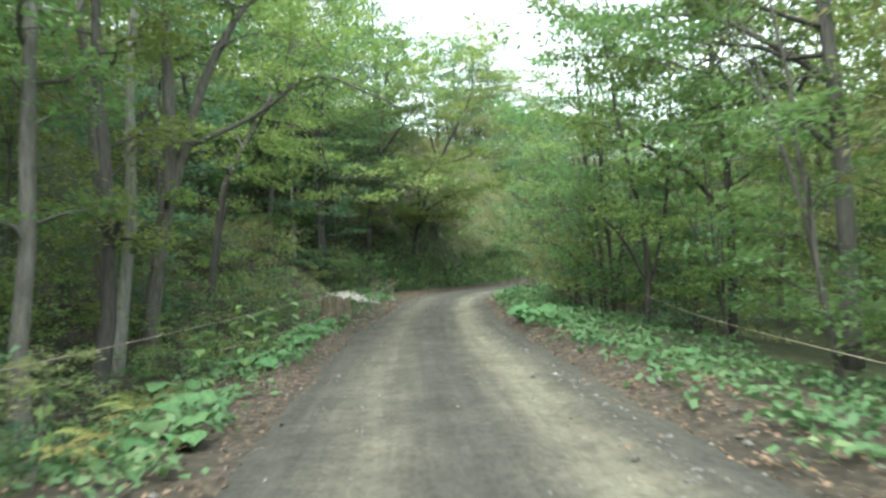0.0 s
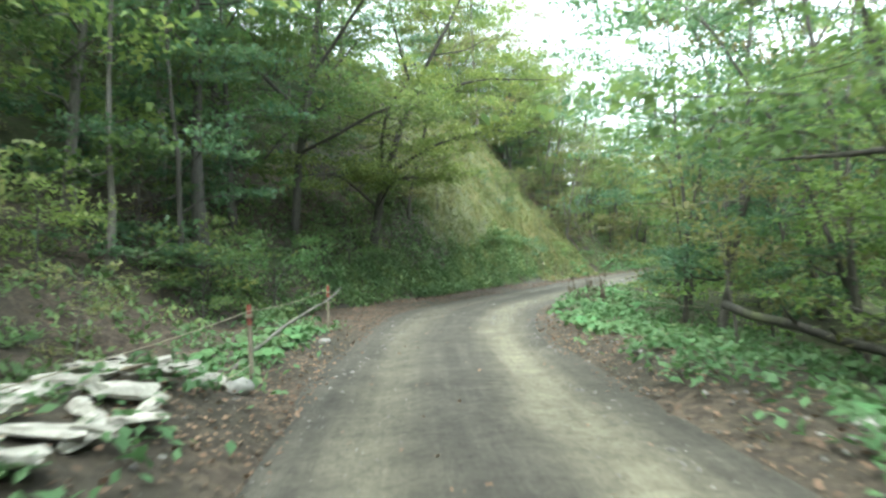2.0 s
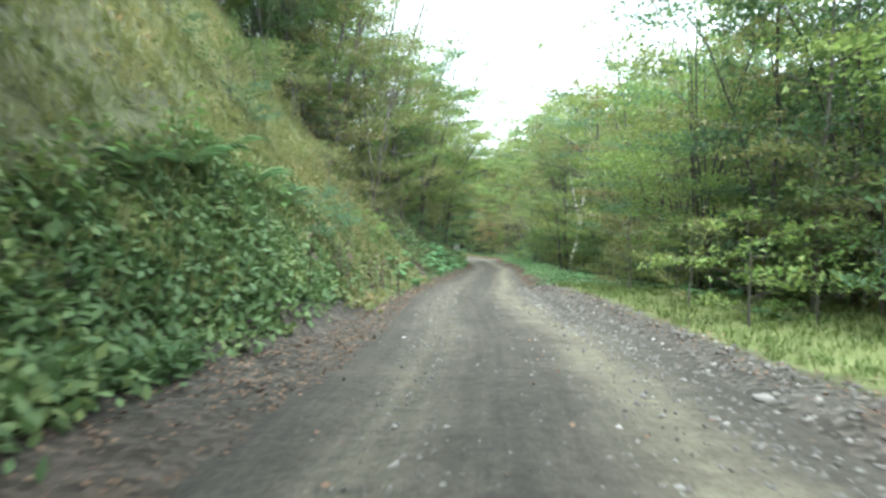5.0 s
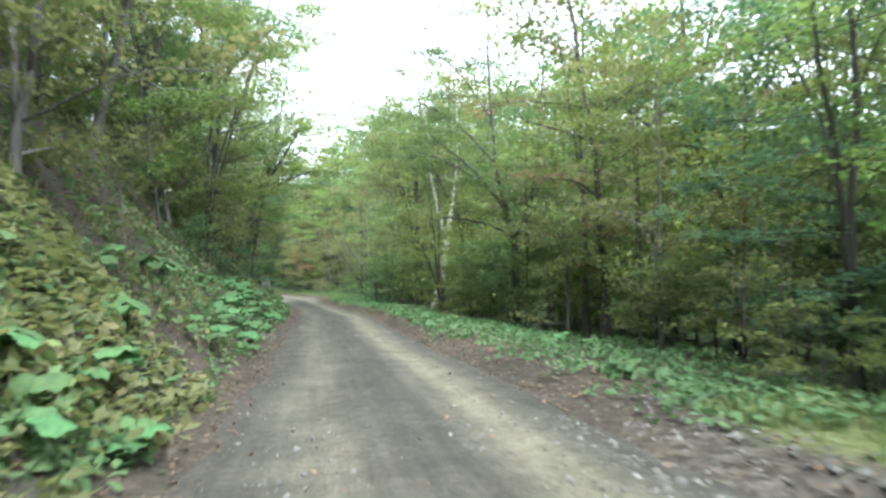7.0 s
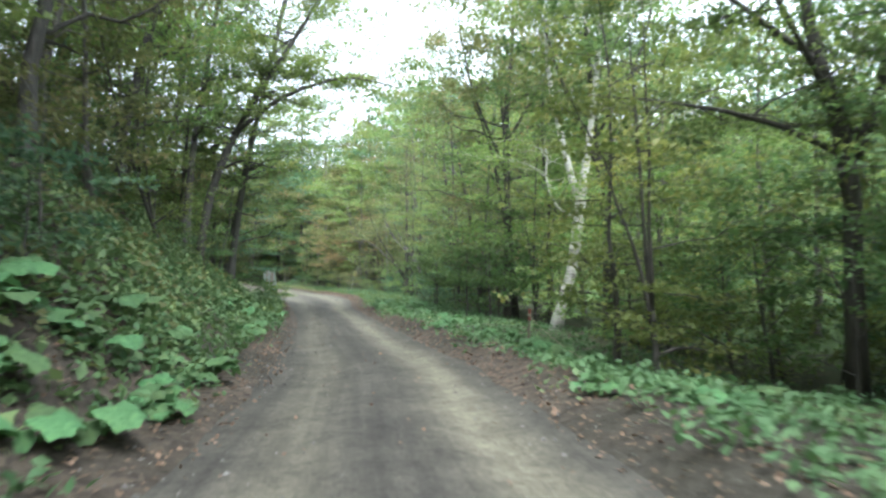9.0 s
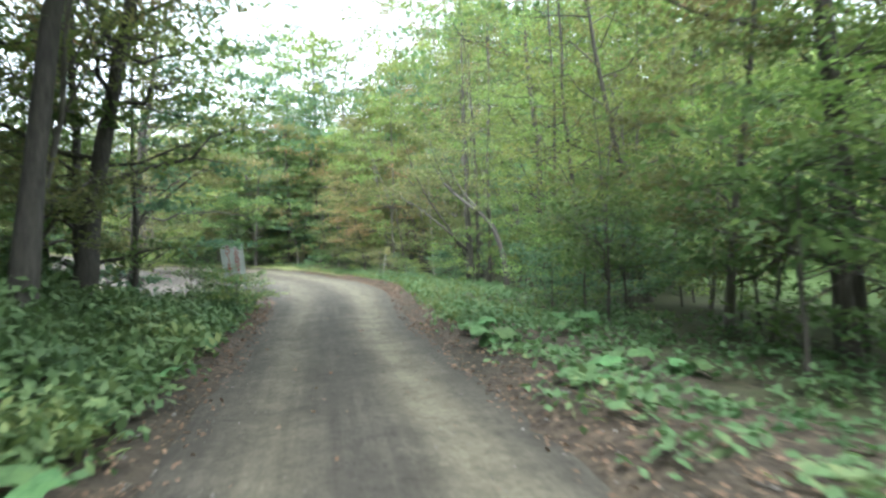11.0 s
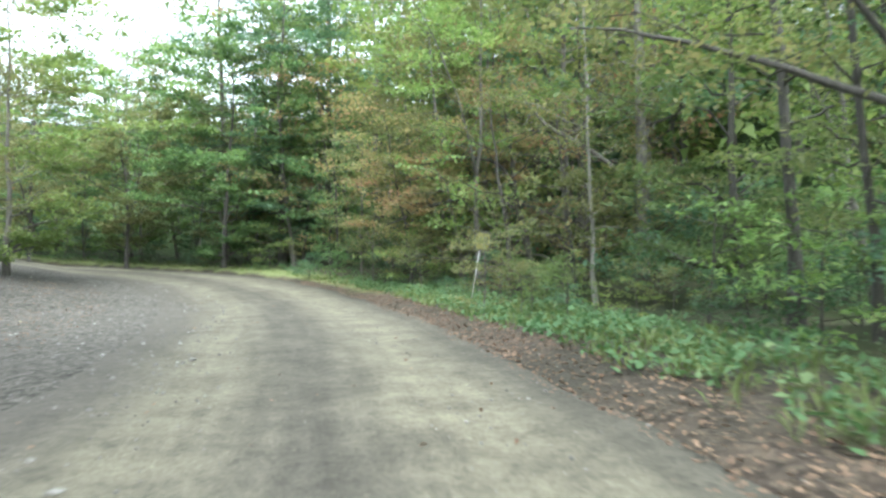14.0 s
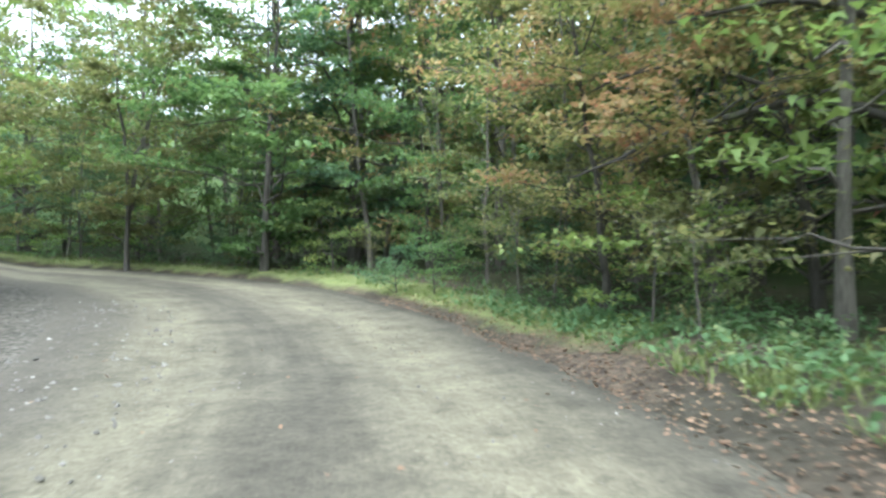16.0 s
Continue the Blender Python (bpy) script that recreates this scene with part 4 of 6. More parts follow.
shaped_tree("tree", "slim dark tree bending over with drooping branches", -6.7, 18.9, 302,
            [[(0, 0, -0.3, 0.13), (0.25, 0.1, 2.2, 0.115), (0.6, 0.2, 4.2, 0.10), (1.75, 0.7, 6.5, 0.075), (3.0, 1.0, 9.0, 0.02)],
             [(1.6, 0.6, 6.2, 0.045), (2.8, 0.9, 5.9, 0.03), (3.4, 0.9, 4.6, 0.015), (3.6, 0.9, 3.6, 0.006)]],
            BARK_DARK, LEAF_LIGHT, bare=0.45, reach=2.4, limbs=22, per=44, low=4)
shaped_tree("tree", "crooked tree arching over the road from the bank", -1.9, 42.0, 310,
            [[(0, 0, -0.3, 0.17), (0.5, 0.1, 2.2, 0.15), (1.1, -0.3, 4.0, 0.12), (2.2, -0.8, 6.5, 0.09), (3.6, -1.0, 9.0, 0.06), (4.6, -1.0, 12, 0.02)],
             [(0.9, -0.2, 2.8, 0.08), (2.4, -1.0, 3.6, 0.065), (4.4, -1.6, 4.0, 0.045), (7.0, -1.6, 3.9, 0.012)],
             [(0.6, 0, 2.4, 0.08), (0.6, -1.4, 3.6, 0.065), (0.9, -3.2, 4.6, 0.045), (1.6, -5.0, 5.0, 0.012)],
             [(1.8, -0.7, 5.8, 0.06), (1.2, -1.8, 8.0, 0.045), (0.8, -2.4, 12.5, 0.012)],
             [(2.0, -0.8, 5.6, 0.06), (4.4, -0.6, 6.2, 0.045), (7.2, 0.0, 6.4, 0.012)],
             [(0.3, 0, 1.5, 0.05), (1.0, -1.4, 2.3, 0.04), (2.3, -2.8, 2.3, 0.012)],
             [(0.2, 0, 1.6, 0.05), (-1.0, -1.6, 2.5, 0.04), (-2.0, -3.4, 2.4, 0.012)]],
            BARK_DARK, LEAF_LIGHT, bare=0.3, reach=2.3, limbs=96, per=44, leaf=0.14, flat=0.3, rise=0.15, low=2)
shaped_tree("tree", "leafy tree with long limbs hanging from the bank", -4.4, 39.2, 311,
            [[(0, 0, -0.3, 0.16), (0.3, -0.2, 2.5, 0.14), (0.8, -0.5, 5, 0.11), (1.5, -0.8, 9, 0.07), (2.0, -0.8, 13, 0.02)],
             [(0.4, -0.3, 2.8, 0.07), (1.8, -1.6, 3.2, 0.06), (3.2, -3.0, 3.6, 0.04), (4.4, -4.6, 3.5, 0.012)],
             [(0.6, -0.4, 4.0, 0.07), (-0.8, -1.8, 5.4, 0.05), (-1.6, -3.8, 6.2, 0.012)],
             [(0.9, -0.5, 5.4, 0.07), (2.6, -1.8, 7.2, 0.05), (4.0, -3.2, 8.2, 0.012)]],
            BARK_DARK, LEAF_GREEN, bare=0.3, reach=2.3, limbs=52, per=42, leaf=0.13, flat=0.3, rise=0.15, low=3)
shaped_tree("tree", "many-stemmed dark tree with thin crooked limbs", 5.0, 20.6, 312,
            [[(0, 0, -0.3, 0.09), (-0.1, 0, 1.6, 0.075), (-0.5, -0.2, 4, 0.055), (-0.8, -0.3, 8.5, 0.015)],
             [(0.15, 0, -0.2, 0.08), (0.5, 0.1, 1.8, 0.07), (1.0, 0.3, 4.5, 0.05), (1.1, 0.4, 9, 0.015)],
             [(-0.1, 0, 0.5, 0.06), (-0.7, -0.1, 1.5, 0.05), (-1.6, 0.2, 2.3, 0.035), (-2.8, 0.6, 2.4, 0.01)],
             [(0, 0, 1.0, 0.06), (-0.6, 0.4, 2.6, 0.045), (-1.8, 0.9, 4.0, 0.03), (-3.0, 1.2, 4.6, 0.01)],
             [(0.2, 0, 1.0, 0.05), (1.1, 0, 2.2, 0.04), (2.2, 0.2, 2.9, 0.01)]],
            BARK_DARK, LEAF_GREEN, bare=0.5, reach=1.7, limbs=40, per=26, low=0)
shaped_tree("tree", "crooked thin-stemmed tree beside the verge", 4.5, 15.0, 313,
            [[(0, 0, -0.3, 0.07), (0.1, 0.1, 1.6, 0.06), (-0.2, 0.2, 4, 0.045), (-0.6, 0.3, 8, 0.012)],
             [(0, 0.05, 0.3, 0.05), (0.5, 0.2, 2.0, 0.045), (0.9, 0.3, 4.4, 0.03), (0.9, 0.3, 7.4, 0.01)],
             [(0.05, 0.05, 1.0, 0.04), (-0.6, 0.3, 2.2, 0.03), (-1.6, 0.7, 3.0, 0.01)]],
            BARK_DARK, LEAF_GREEN, bare=0.4, reach=1.6, limbs=34, per=36, low=1)
shaped_tree("tree", "leafy tree spreading its drooping limbs over the lot", 34.0, 118.6, 314,
            [[(0, 0, -0.3, 0.17), (0.1, 0, 3, 0.14), (0.5, 0, 7, 0.09), (0.9, 0, 12, 0.02)],
             [(0.1, 0, 3.0, 0.08), (1.4, -1.8, 4.6, 0.06), (2.2, -4.0, 5.2, 0.04), (2.6, -6.4, 4.8, 0.012)],
             [(0.2, 0, 3.6, 0.08), (2.2, 0.2, 5.4, 0.06), (4.2, 0.4, 6.0, 0.04), (6.0, 0.6, 5.6, 0.012)],
             [(0.2, 0, 4.4, 0.08), (2.0, -1.2, 6.6, 0.06), (4.0, -2.4, 7.4, 0.04), (5.6, -3.4, 7.2, 0.012)]],
            BARK_DARK, LEAF_OLIVE, bare=0.4, reach=2.2, limbs=56, per=42, leaf=0.13, flat=0.3, rise=0.1, low=0)
shaped_tree("tree", "tall dark trunk with a dense crown over the verge", 6.4, 10.6, 315,
            [[(0, 0, -0.3, 0.16), (0, 0, 3, 0.13), (-0.2, 0.1, 7, 0.10), (-0.4, 0.2, 12, 0.03)],
             [(0, 0, 3.4, 0.07), (-1.2, 0.8, 4.8, 0.05), (-2.4, 1.8, 5.6, 0.012)],
             [(-0.1, 0, 4.6, 0.07), (-1.4, 1.6, 6.2, 0.05), (-2.2, 3.6, 7.0, 0.012)]],
            BARK_DARK, LEAF_GREEN, bare=0.3, reach=2.4, limbs=48, per=42, leaf=0.13, low=2)
shaped_tree("tree", "dark slender trunk with leafy limbs beside the rope", 7.0, 16.4, 316,
            [[(0, 0, -0.3, 0.12), (0.1, 0, 3, 0.10), (-0.2, 0.1, 7, 0.07), (-0.4, 0.2, 11, 0.02)],
             [(0, 0, 3.0, 0.06), (-1.2, 0.6, 4.6, 0.045), (-2.4, 1.2, 5.4, 0.012)]],
            BARK_DARK, LEAF_LIGHT, bare=0.35, reach=2.3, limbs=36, per=42, leaf=0.13, low=2)
shaped_tree("tree", "bright leafy tree leaning out over the road", 26.2, 92.4, 317,
            [[(0, 0, -0.3, 0.15), (0.4, -0.1, 2.4, 0.13), (1.4, -0.4, 5.0, 0.10), (2.8, -0.9, 7.6, 0.07), (4.0, -1.3, 10, 0.02)],
             [(1.0, -0.3, 4.2, 0.08), (2.6, -1.2, 5.6, 0.06), (4.4, -2.2, 6.2, 0.04), (6.0, -2.8, 6.0, 0.012)],
             [(1.6, -0.4, 5.4, 0.07), (3.0, 0.6, 7.6, 0.05), (4.6, 1.4, 9.0, 0.012)]],
            BARK_DARK, LEAF_LIGHT, bare=0.3, reach=2.3, limbs=46, per=42, leaf=0.13, flat=0.28, rise=0.15, low=2)
shaped_tree("tree", "stout dark trunk with heavy forking limbs", 30.8, 65.6, 318,
            [[(0, 0, -0.3, 0.23), (-0.1, 0, 1.6, 0.19), (-0.4, 0, 3.4, 0.17), (-1.2, 0.3, 6.2, 0.12), (-1.8, 0.5, 12, 0.03)],
             [(-0.3, 0, 2.9, 0.12), (0.7, -0.4, 5.0, 0.10), (1.2, -0.6, 8.5, 0.06), (1.4, -0.8, 12, 0.02)],
             [(-0.4, 0, 3.4, 0.09), (-2.2, -0.6, 5.0, 0.07), (-4.2, -1.6, 5.8, 0.045), (-6.0, -2.4, 5.8, 0.012)],
             [(-0.8, 0.1, 4.8, 0.09), (-2.6, 1.2, 6.8, 0.06), (-4.6, 2.2, 8.0, 0.012)],
             [(-1.2, 0.3, 6.0, 0.08), (-3.2, -0.8, 8.0, 0.05), (-5.0, -2.0, 9.0, 0.012)]],
            BARK_DARK, LEAF_GREEN, bare=0.32, reach=2.5, limbs=66, per=42, leaf=0.13, flat=0.26, rise=0.18, low=0)
shaped_tree("tree", "tall slim tree with clumped leaves behind the birch", 36.6, 84.6, 319,
            [[(0, 0, -0.3, 0.16), (0.1, 0, 3.0, 0.14), (-0.2, 0.2, 7.0, 0.11), (-0.5, 0.3, 11.5, 0.06), (-0.4, 0.2, 15.5, 0.015)],
             [(-0.1, 0.1, 5.4, 0.07), (-1.6, 0.4, 8.4, 0.05), (-2.6, 0.8, 12.0, 0.012)],
             [(-0.2, 0.2, 6.4, 0.07), (1.2, -0.6, 9.4, 0.05), (1.9, -1.0, 13.0, 0.012)]],
            BARK_DARK, LEAF_GREEN, bare=0.36, reach=2.2, limbs=52, per=40, leaf=0.15, flat=0.6, rise=0.3, low=0)
shaped_tree("tree", "tall tree with a few yellowing tufts at its top", 38.4, 90.6, 320,
            [[(0, 0, -0.3, 0.18), (-0.2, 0.1, 3.4, 0.15), (-0.1, 0.3, 8.0, 0.12), (0.3, 0.2, 13.0, 0.06), (0.2, 0.4, 17.0, 0.015)],
             [(-0.1, 0.2, 5.8, 0.08), (-1.9, 0.2, 9.0, 0.05), (-3.0, 0.4, 13.0, 0.012)],
             [(0, 0.3, 7.4, 0.07), (1.6, -0.4, 10.6, 0.05), (2.4, -0.6, 14.0, 0.012)]],
            BARK_DARK, LEAF_OLIVE, bare=0.34, reach=2.4, limbs=56, per=40, leaf=0.16, flat=0.6, rise=0.3, low=0)
shaped_tree("birch_tree", "white birch leaning at its foot, forked above", 34.35, 84.85, 303,
            [[(0, 0, -0.4, 0.24), (0.2, -0.1, 0.5, 0.19), (0.55, -0.3, 1.7, 0.175), (0.85, -0.42, 3.7, 0.165), (1.15, -0.5, 5.4, 0.115), (1.5, -0.55, 7.5, 0.085), (1.9, -0.5, 14, 0.02)],
             [(0.88, -0.42, 3.7, 0.12), (0.75, -0.1, 5.0, 0.105), (0.55, 0.35, 7.2, 0.08), (0.2, 0.7, 13.5, 0.015)],
             [(0.80, -0.42, 3.4, 0.045), (0.3, -0.1, 3.7, 0.04), (0.0, 0.1, 4.6, 0.03), (0.1, 0.2, 5.6, 0.01)]],
            BARK_BIRCH, LEAF_LIGHT, bare=0.5, reach=2.5, limbs=38, per=28, flat=0.45, low=0)
shaped_tree("tree", "dark forked trunk with a wide layered crown", 31.1, 75.3, 309,
            [[(0, 0, -0.3, 0.19), (0, 0, 1.5, 0.155), (-0.1, 0, 3.9, 0.145), (-0.5, 0.3, 5.8, 0.11), (-0.7, 0.5, 9, 0.07), (-0.6, 0.8, 15, 0.02)],
             [(-0.05, 0, 3.6, 0.10), (0.5, -0.3, 5.0, 0.09), (1.0, -0.6, 8.0, 0.06), (1.2, -0.8, 13, 0.02)],
             [(-0.1, 0, 3.9, 0.06), (-1.6, 1.0, 4.6, 0.045), (-3.4, 2.0, 4.9, 0.012)],
             [(-0.3, 0.2, 5.0, 0.06), (-2.0, 0.4, 6.6, 0.05), (-4.2, 0.8, 8.0, 0.012)],
             [(0.4, -0.2, 4.6, 0.06), (1.9, -1.2, 5.4, 0.045), (3.6, -2.4, 6.4, 0.012)],
             [(-0.4, 0.2, 5.4, 0.055), (-2.2, 1.7, 7.0, 0.04), (-3.9, 3.1, 7.7, 0.012)],
             [(-0.6, 0.4, 7.0, 0.055), (-2.0, 1.8, 9.0, 0.04), (-3.4, 3.0, 10.0, 0.012)],
             [(-0.65, 0.6, 9.0, 0.05), (-1.8, 1.8, 11.4, 0.035), (-3.0, 3.0, 12.6, 0.012)]],
            BARK_DARK, LEAF_GREEN, bare=0.3, reach=2.4, limbs=84, per=34, flat=0.22, rise=0.2, low=2)
shaped_tree("tree", "dark trunk arching far over through the leaves", 44.55, 105.4, 304,
            [[(0, 0, -0.3, 0.13), (0, 0.05, 0.9, 0.115), (0.05, 0.4, 1.75, 0.105), (0.15, 0.9, 2.5, 0.10), (0.3, 1.7, 2.95, 0.09), (0.5, 3.1, 3.6, 0.075), (0.8, 4.9, 4.6, 0.055), (1.1, 6.7, 6.1, 0.02)],
             [(0.25, 1.4, 2.85, 0.05), (0.55, 2.7, 3.6, 0.045), (0.75, 3.8, 4.3, 0.035), (0.9, 5.2, 5.9, 0.012)],
             [(0.65, 4.0, 4.1, 0.035), (0.5, 4.5, 5.0, 0.025), (0.3, 5.0, 6.6, 0.01)]],
            BARK_DARK, LEAF_OLIVE, bare=0.6, reach=1.5, limbs=14, per=26, low=2)
shaped_tree("tree", "dark tree with limbs fanning out to the road", 47.7, 111.7, 305,
            [[(0, 0, -0.3, 0.19), (0, 0, 2, 0.15), (0.1, 0.1, 6, 0.11), (0.3, 0.2, 12, 0.03)],
             [(-0.1, 0, 1.5, 0.07), (-0.95, 0.1, 2.3, 0.055), (-1.2, 1.5, 3.2, 0.045), (-1.4, 3.1, 4.0, 0.03), (-1.6, 5.0, 4.6, 0.015)],
             [(-0.1, 0.1, 1.2, 0.065), (-0.9, 0.4, 2.7, 0.05), (-1.8, 1.0, 4.6, 0.035), (-2.6, 1.4, 7.2, 0.015)],
             [(0.3, -0.2, -0.2, 0.10), (0.4, -0.3, 3, 0.09), (0.3, -0.4, 9, 0.04), (0.2, -0.4, 12, 0.015)]],
            BARK_DARK, LEAF_OLIVE, bare=0.45, reach=1.8, limbs=26, per=26, low=4)
shaped_tree("tree", "stout grey double trunk with a long side limb", 56.9, 123.8, 306,
            [[(0, 0, -0.3, 0.26), (0, 0, 3, 0.20), (0.1, 0.2, 7, 0.15), (0.2, 0.4, 13, 0.04)],
             [(0.4, 0.3, -0.2, 0.17), (0.55, 0.4, 4, 0.13), (0.65, 0.5, 9, 0.07), (0.5, 0.6, 12, 0.02)],
             [(-0.1, 0.05, 3.1, 0.10), (-1.0, 0.9, 4.3, 0.085), (-2.2, 2.0, 5.3, 0.065), (-2.9, 2.8, 6.6, 0.03)]],
            BARK, LEAF_OLIVE, bare=0.5, reach=2.4, limbs=26, per=22, low=3)
shaped_tree("tree", "dark tree forking into bare limbs against the sky", 61.2, 130.6, 307,
            [[(0, 0, -0.3, 0.24), (0, 0, 4, 0.19), (-0.1, 0, 6.4, 0.16), (-1.2, 0.6, 8.6, 0.10), (-2.2, 1.0, 12, 0.03)],
             [(-0.1, 0, 6.3, 0.13), (1.0, -0.5, 8.4, 0.10), (2.2, -1.0, 12, 0.03)],
             [(-0.1, 0, 6.4, 0.10), (0.1, 0, 9, 0.07), (0.3, 0.2, 13, 0.02)]],
            BARK_DARK, LEAF_OLIVE, bare=0.55, reach=2.2, limbs=18, per=16, low=4)
shaped_tree("maple_tree", "maple with leaves turning orange and long crooked limbs", 56.2, 128.4, 308,
            [[(0, 0, -0.3, 0.17), (-0.1, 0.1, 1.6, 0.145), (-0.3, 0.3, 3.1, 0.12), (-0.3, 0.5, 5.2, 0.07), (-0.5, 0.8, 8, 0.02)],
             [(-0.3, 0.3, 2.9, 0.085), (-1.5, 1.2, 3.35, 0.07), (-2.8, 2.4, 3.1, 0.05), (-4.3, 3.6, 2.3, 0.015)],
             [(-0.3, 0.3, 3.1, 0.085), (-0.8, 0.8, 4.6, 0.07), (-1.7, 1.3, 4.9, 0.05), (-3.4, 2.4, 4.6, 0.015)],
             [(-1.5, 1.2, 3.3, 0.04), (-2.4, 2.8, 4.2, 0.03), (-3.2, 4.4, 4.2, 0.01)]],
            BARK_DARK, LEAF_ORANGE, bare=0.42, reach=1.8, limbs=48, per=36, leaf=0.13, flat=0.22, rise=0.12, low=1)

# kinds of tree for the wood on both sides
WOOD = [
    make_tree("tree", 11, BARK_DARK, LEAF_GREEN, "dark-barked forest tree with a dense green crown", group="forest trees", low=5, leaf=0.215, tall=13, rad=0.111, bare=0.14, reach=3.6, limbs=20, twigs=6, per=37, spray=0.75),
    make_tree("tree", 12, BARK, LEAF_LIGHT, "grey forest tree with a light green crown", group="forest trees", low=5, leaf=0.215, tall=14.5, rad=0.119, bare=0.2, reach=3.5, limbs=20, twigs=6, per=35, spray=0.75, fork=True),
    make_tree("tree", 13, BARK_DARK, LEAF_COOL, "forest tree with a bluish green layered crown", group="forest trees", low=5, leaf=0.215, tall=12, rad=0.102, bare=0.1, reach=3.8, limbs=20, twigs=6, per=37, spray=0.75, flat=0.2, rise=0.25),
    make_tree("tree", 14, BARK, LEAF_OLIVE, "forest tree with yellowing olive leaves", group="forest trees", low=5, leaf=0.215, tall=12.5, rad=0.102, bare=0.16, reach=3.4, limbs=19, twigs=6, per=35, spray=0.7),
    make_tree("tree", 15, BARK, LEAF_GREEN, "slender grey-barked forest tree", group="forest trees", low=5, leaf=0.18, tall=14, rad=0.085, bare=0.34, reach=2.6, limbs=16, twigs=6, per=31, spray=0.65),
    make_tree("tree", 16, BARK_DARK, LEAF_LIGHT, "young slim forest tree with thin stems", group="forest trees", low=5, leaf=0.144, tall=8, rad=0.043, bare=0.1, reach=2.4, limbs=16, twigs=6, per=31, spray=0.55, fork=True),
    make_tree("tree", 17, BARK_DARK, LEAF_ORANGE, "forest tree with a touch of autumn orange", group="forest trees", low=5, leaf=0.18, tall=10, rad=0.085, bare=0.14, reach=3.2, limbs=18, twigs=6, per=35, spray=0.7),
]
NEAR = [
    make_tree("tree", 21, BARK_DARK, LEAF_GREEN, "slim roadside tree with a leafy green crown", group="roadside trees", leaf=0.115, tall=9, rad=0.06, bare=0.16, reach=2.5, limbs=20, twigs=6, per=45, spray=0.5, fork=2),
    make_tree("tree", 22, BARK_DARK, LEAF_LIGHT, "slim roadside tree with several thin stems", group="roadside trees", leaf=0.115, tall=8, rad=0.05, bare=0.2, reach=2.4, limbs=20, twigs=6, per=42, spray=0.5, fork=3),
    make_tree("tree", 23, BARK, LEAF_OLIVE, "slim roadside tree with yellowing leaves", group="roadside trees", leaf=0.115, tall=8.5, rad=0.06, bare=0.18, reach=2.4, limbs=20, twigs=6, per=39, spray=0.5, flat=0.25),
    make_tree("tree", 24, BARK_DARK, LEAF_COOL, "slim roadside tree with layered leaves", group="roadside trees", leaf=0.115, tall=10, rad=0.07, bare=0.22, reach=2.8, limbs=20, twigs=6, per=45, spray=0.5, flat=0.2, rise=0.3, fork=2),
]
# trees that stand deeper in the wood
DEEP = [
    make_tree("tree", 25, BARK_DARK, LEAF_GREEN, "tall dark-trunked green tree deep in the wood", group="trees deep in the wood", leaf=0.28, low=2, tall=13, rad=0.13, bare=0.12, reach=3.8, limbs=16, twigs=4, per=29, spray=0.85),
    make_tree("tree", 26, BARK, LEAF_LIGHT, "tall grey-trunked light green tree deep in the wood", group="trees deep in the wood", leaf=0.28, low=2, tall=14, rad=0.13, bare=0.16, reach=3.6, limbs=16, twigs=4, per=29, spray=0.85),
    make_tree("tree", 27, BARK_DARK, LEAF_COOL, "layered bluish green tree deep in the wood", group="trees deep in the wood", leaf=0.28, low=2, tall=12.5, rad=0.12, bare=0.1, reach=4.0, limbs=16, twigs=4, per=29, spray=0.85, flat=0.2),
    make_tree("tree", 28, BARK_PALE, LEAF_OLIVE, "pale-trunked olive green tree deep in the wood", group="trees deep in the wood", leaf=0.27, low=2, tall=13, rad=0.11, bare=0.2, reach=3.4, limbs=15, twigs=4, per=29, spray=0.85),
]
BUSH = [
    make_tree("shrub", 31, BARK_DARK, LEAF_GREEN, "leafy green shrub of the undergrowth", "shrub", "undergrowth shrubs", leaf=0.136, trunk_name="stem", crown_name="foliage", low=0, tall=2.6, rad=0.035, bare=0.08, reach=1.5, limbs=12, twigs=4, per=18, spray=0.45, fork=True),
    make_tree("shrub", 32, BARK_DARK, LEAF_COOL, "low dark green shrub", "shrub", "undergrowth shrubs", leaf=0.132, trunk_name="stem", crown_name="foliage", low=0, tall=1.7, rad=0.03, bare=0.05, reach=1.3, limbs=12, twigs=4, per=21, spray=0.4),
    make_tree("shrub", 33, BARK, LEAF_OLIVE, "thin shrub with yellowing leaves", "shrub", "undergrowth shrubs", leaf=0.132, trunk_name="stem", crown_name="foliage", low=0, tall=3.0, rad=0.035, bare=0.12, reach=1.3, limbs=12, twigs=4, per=16, spray=0.42, fork=True),
    make_tree("shrub", 34, BARK_DARK, LEAF_LIGHT, "light green shrub with drooping sprays", "shrub", "undergrowth shrubs", leaf=0.136, trunk_name="stem", crown_name="foliage", low=0, tall=2.2, rad=0.03, bare=0.06, reach=1.6, limbs=12, twigs=4, per=18, spray=0.42, rise=0.3),
]
rng = np.random.RandomState(7)
taken += [(k[2], k[3]) for k in KEY]
used = {}


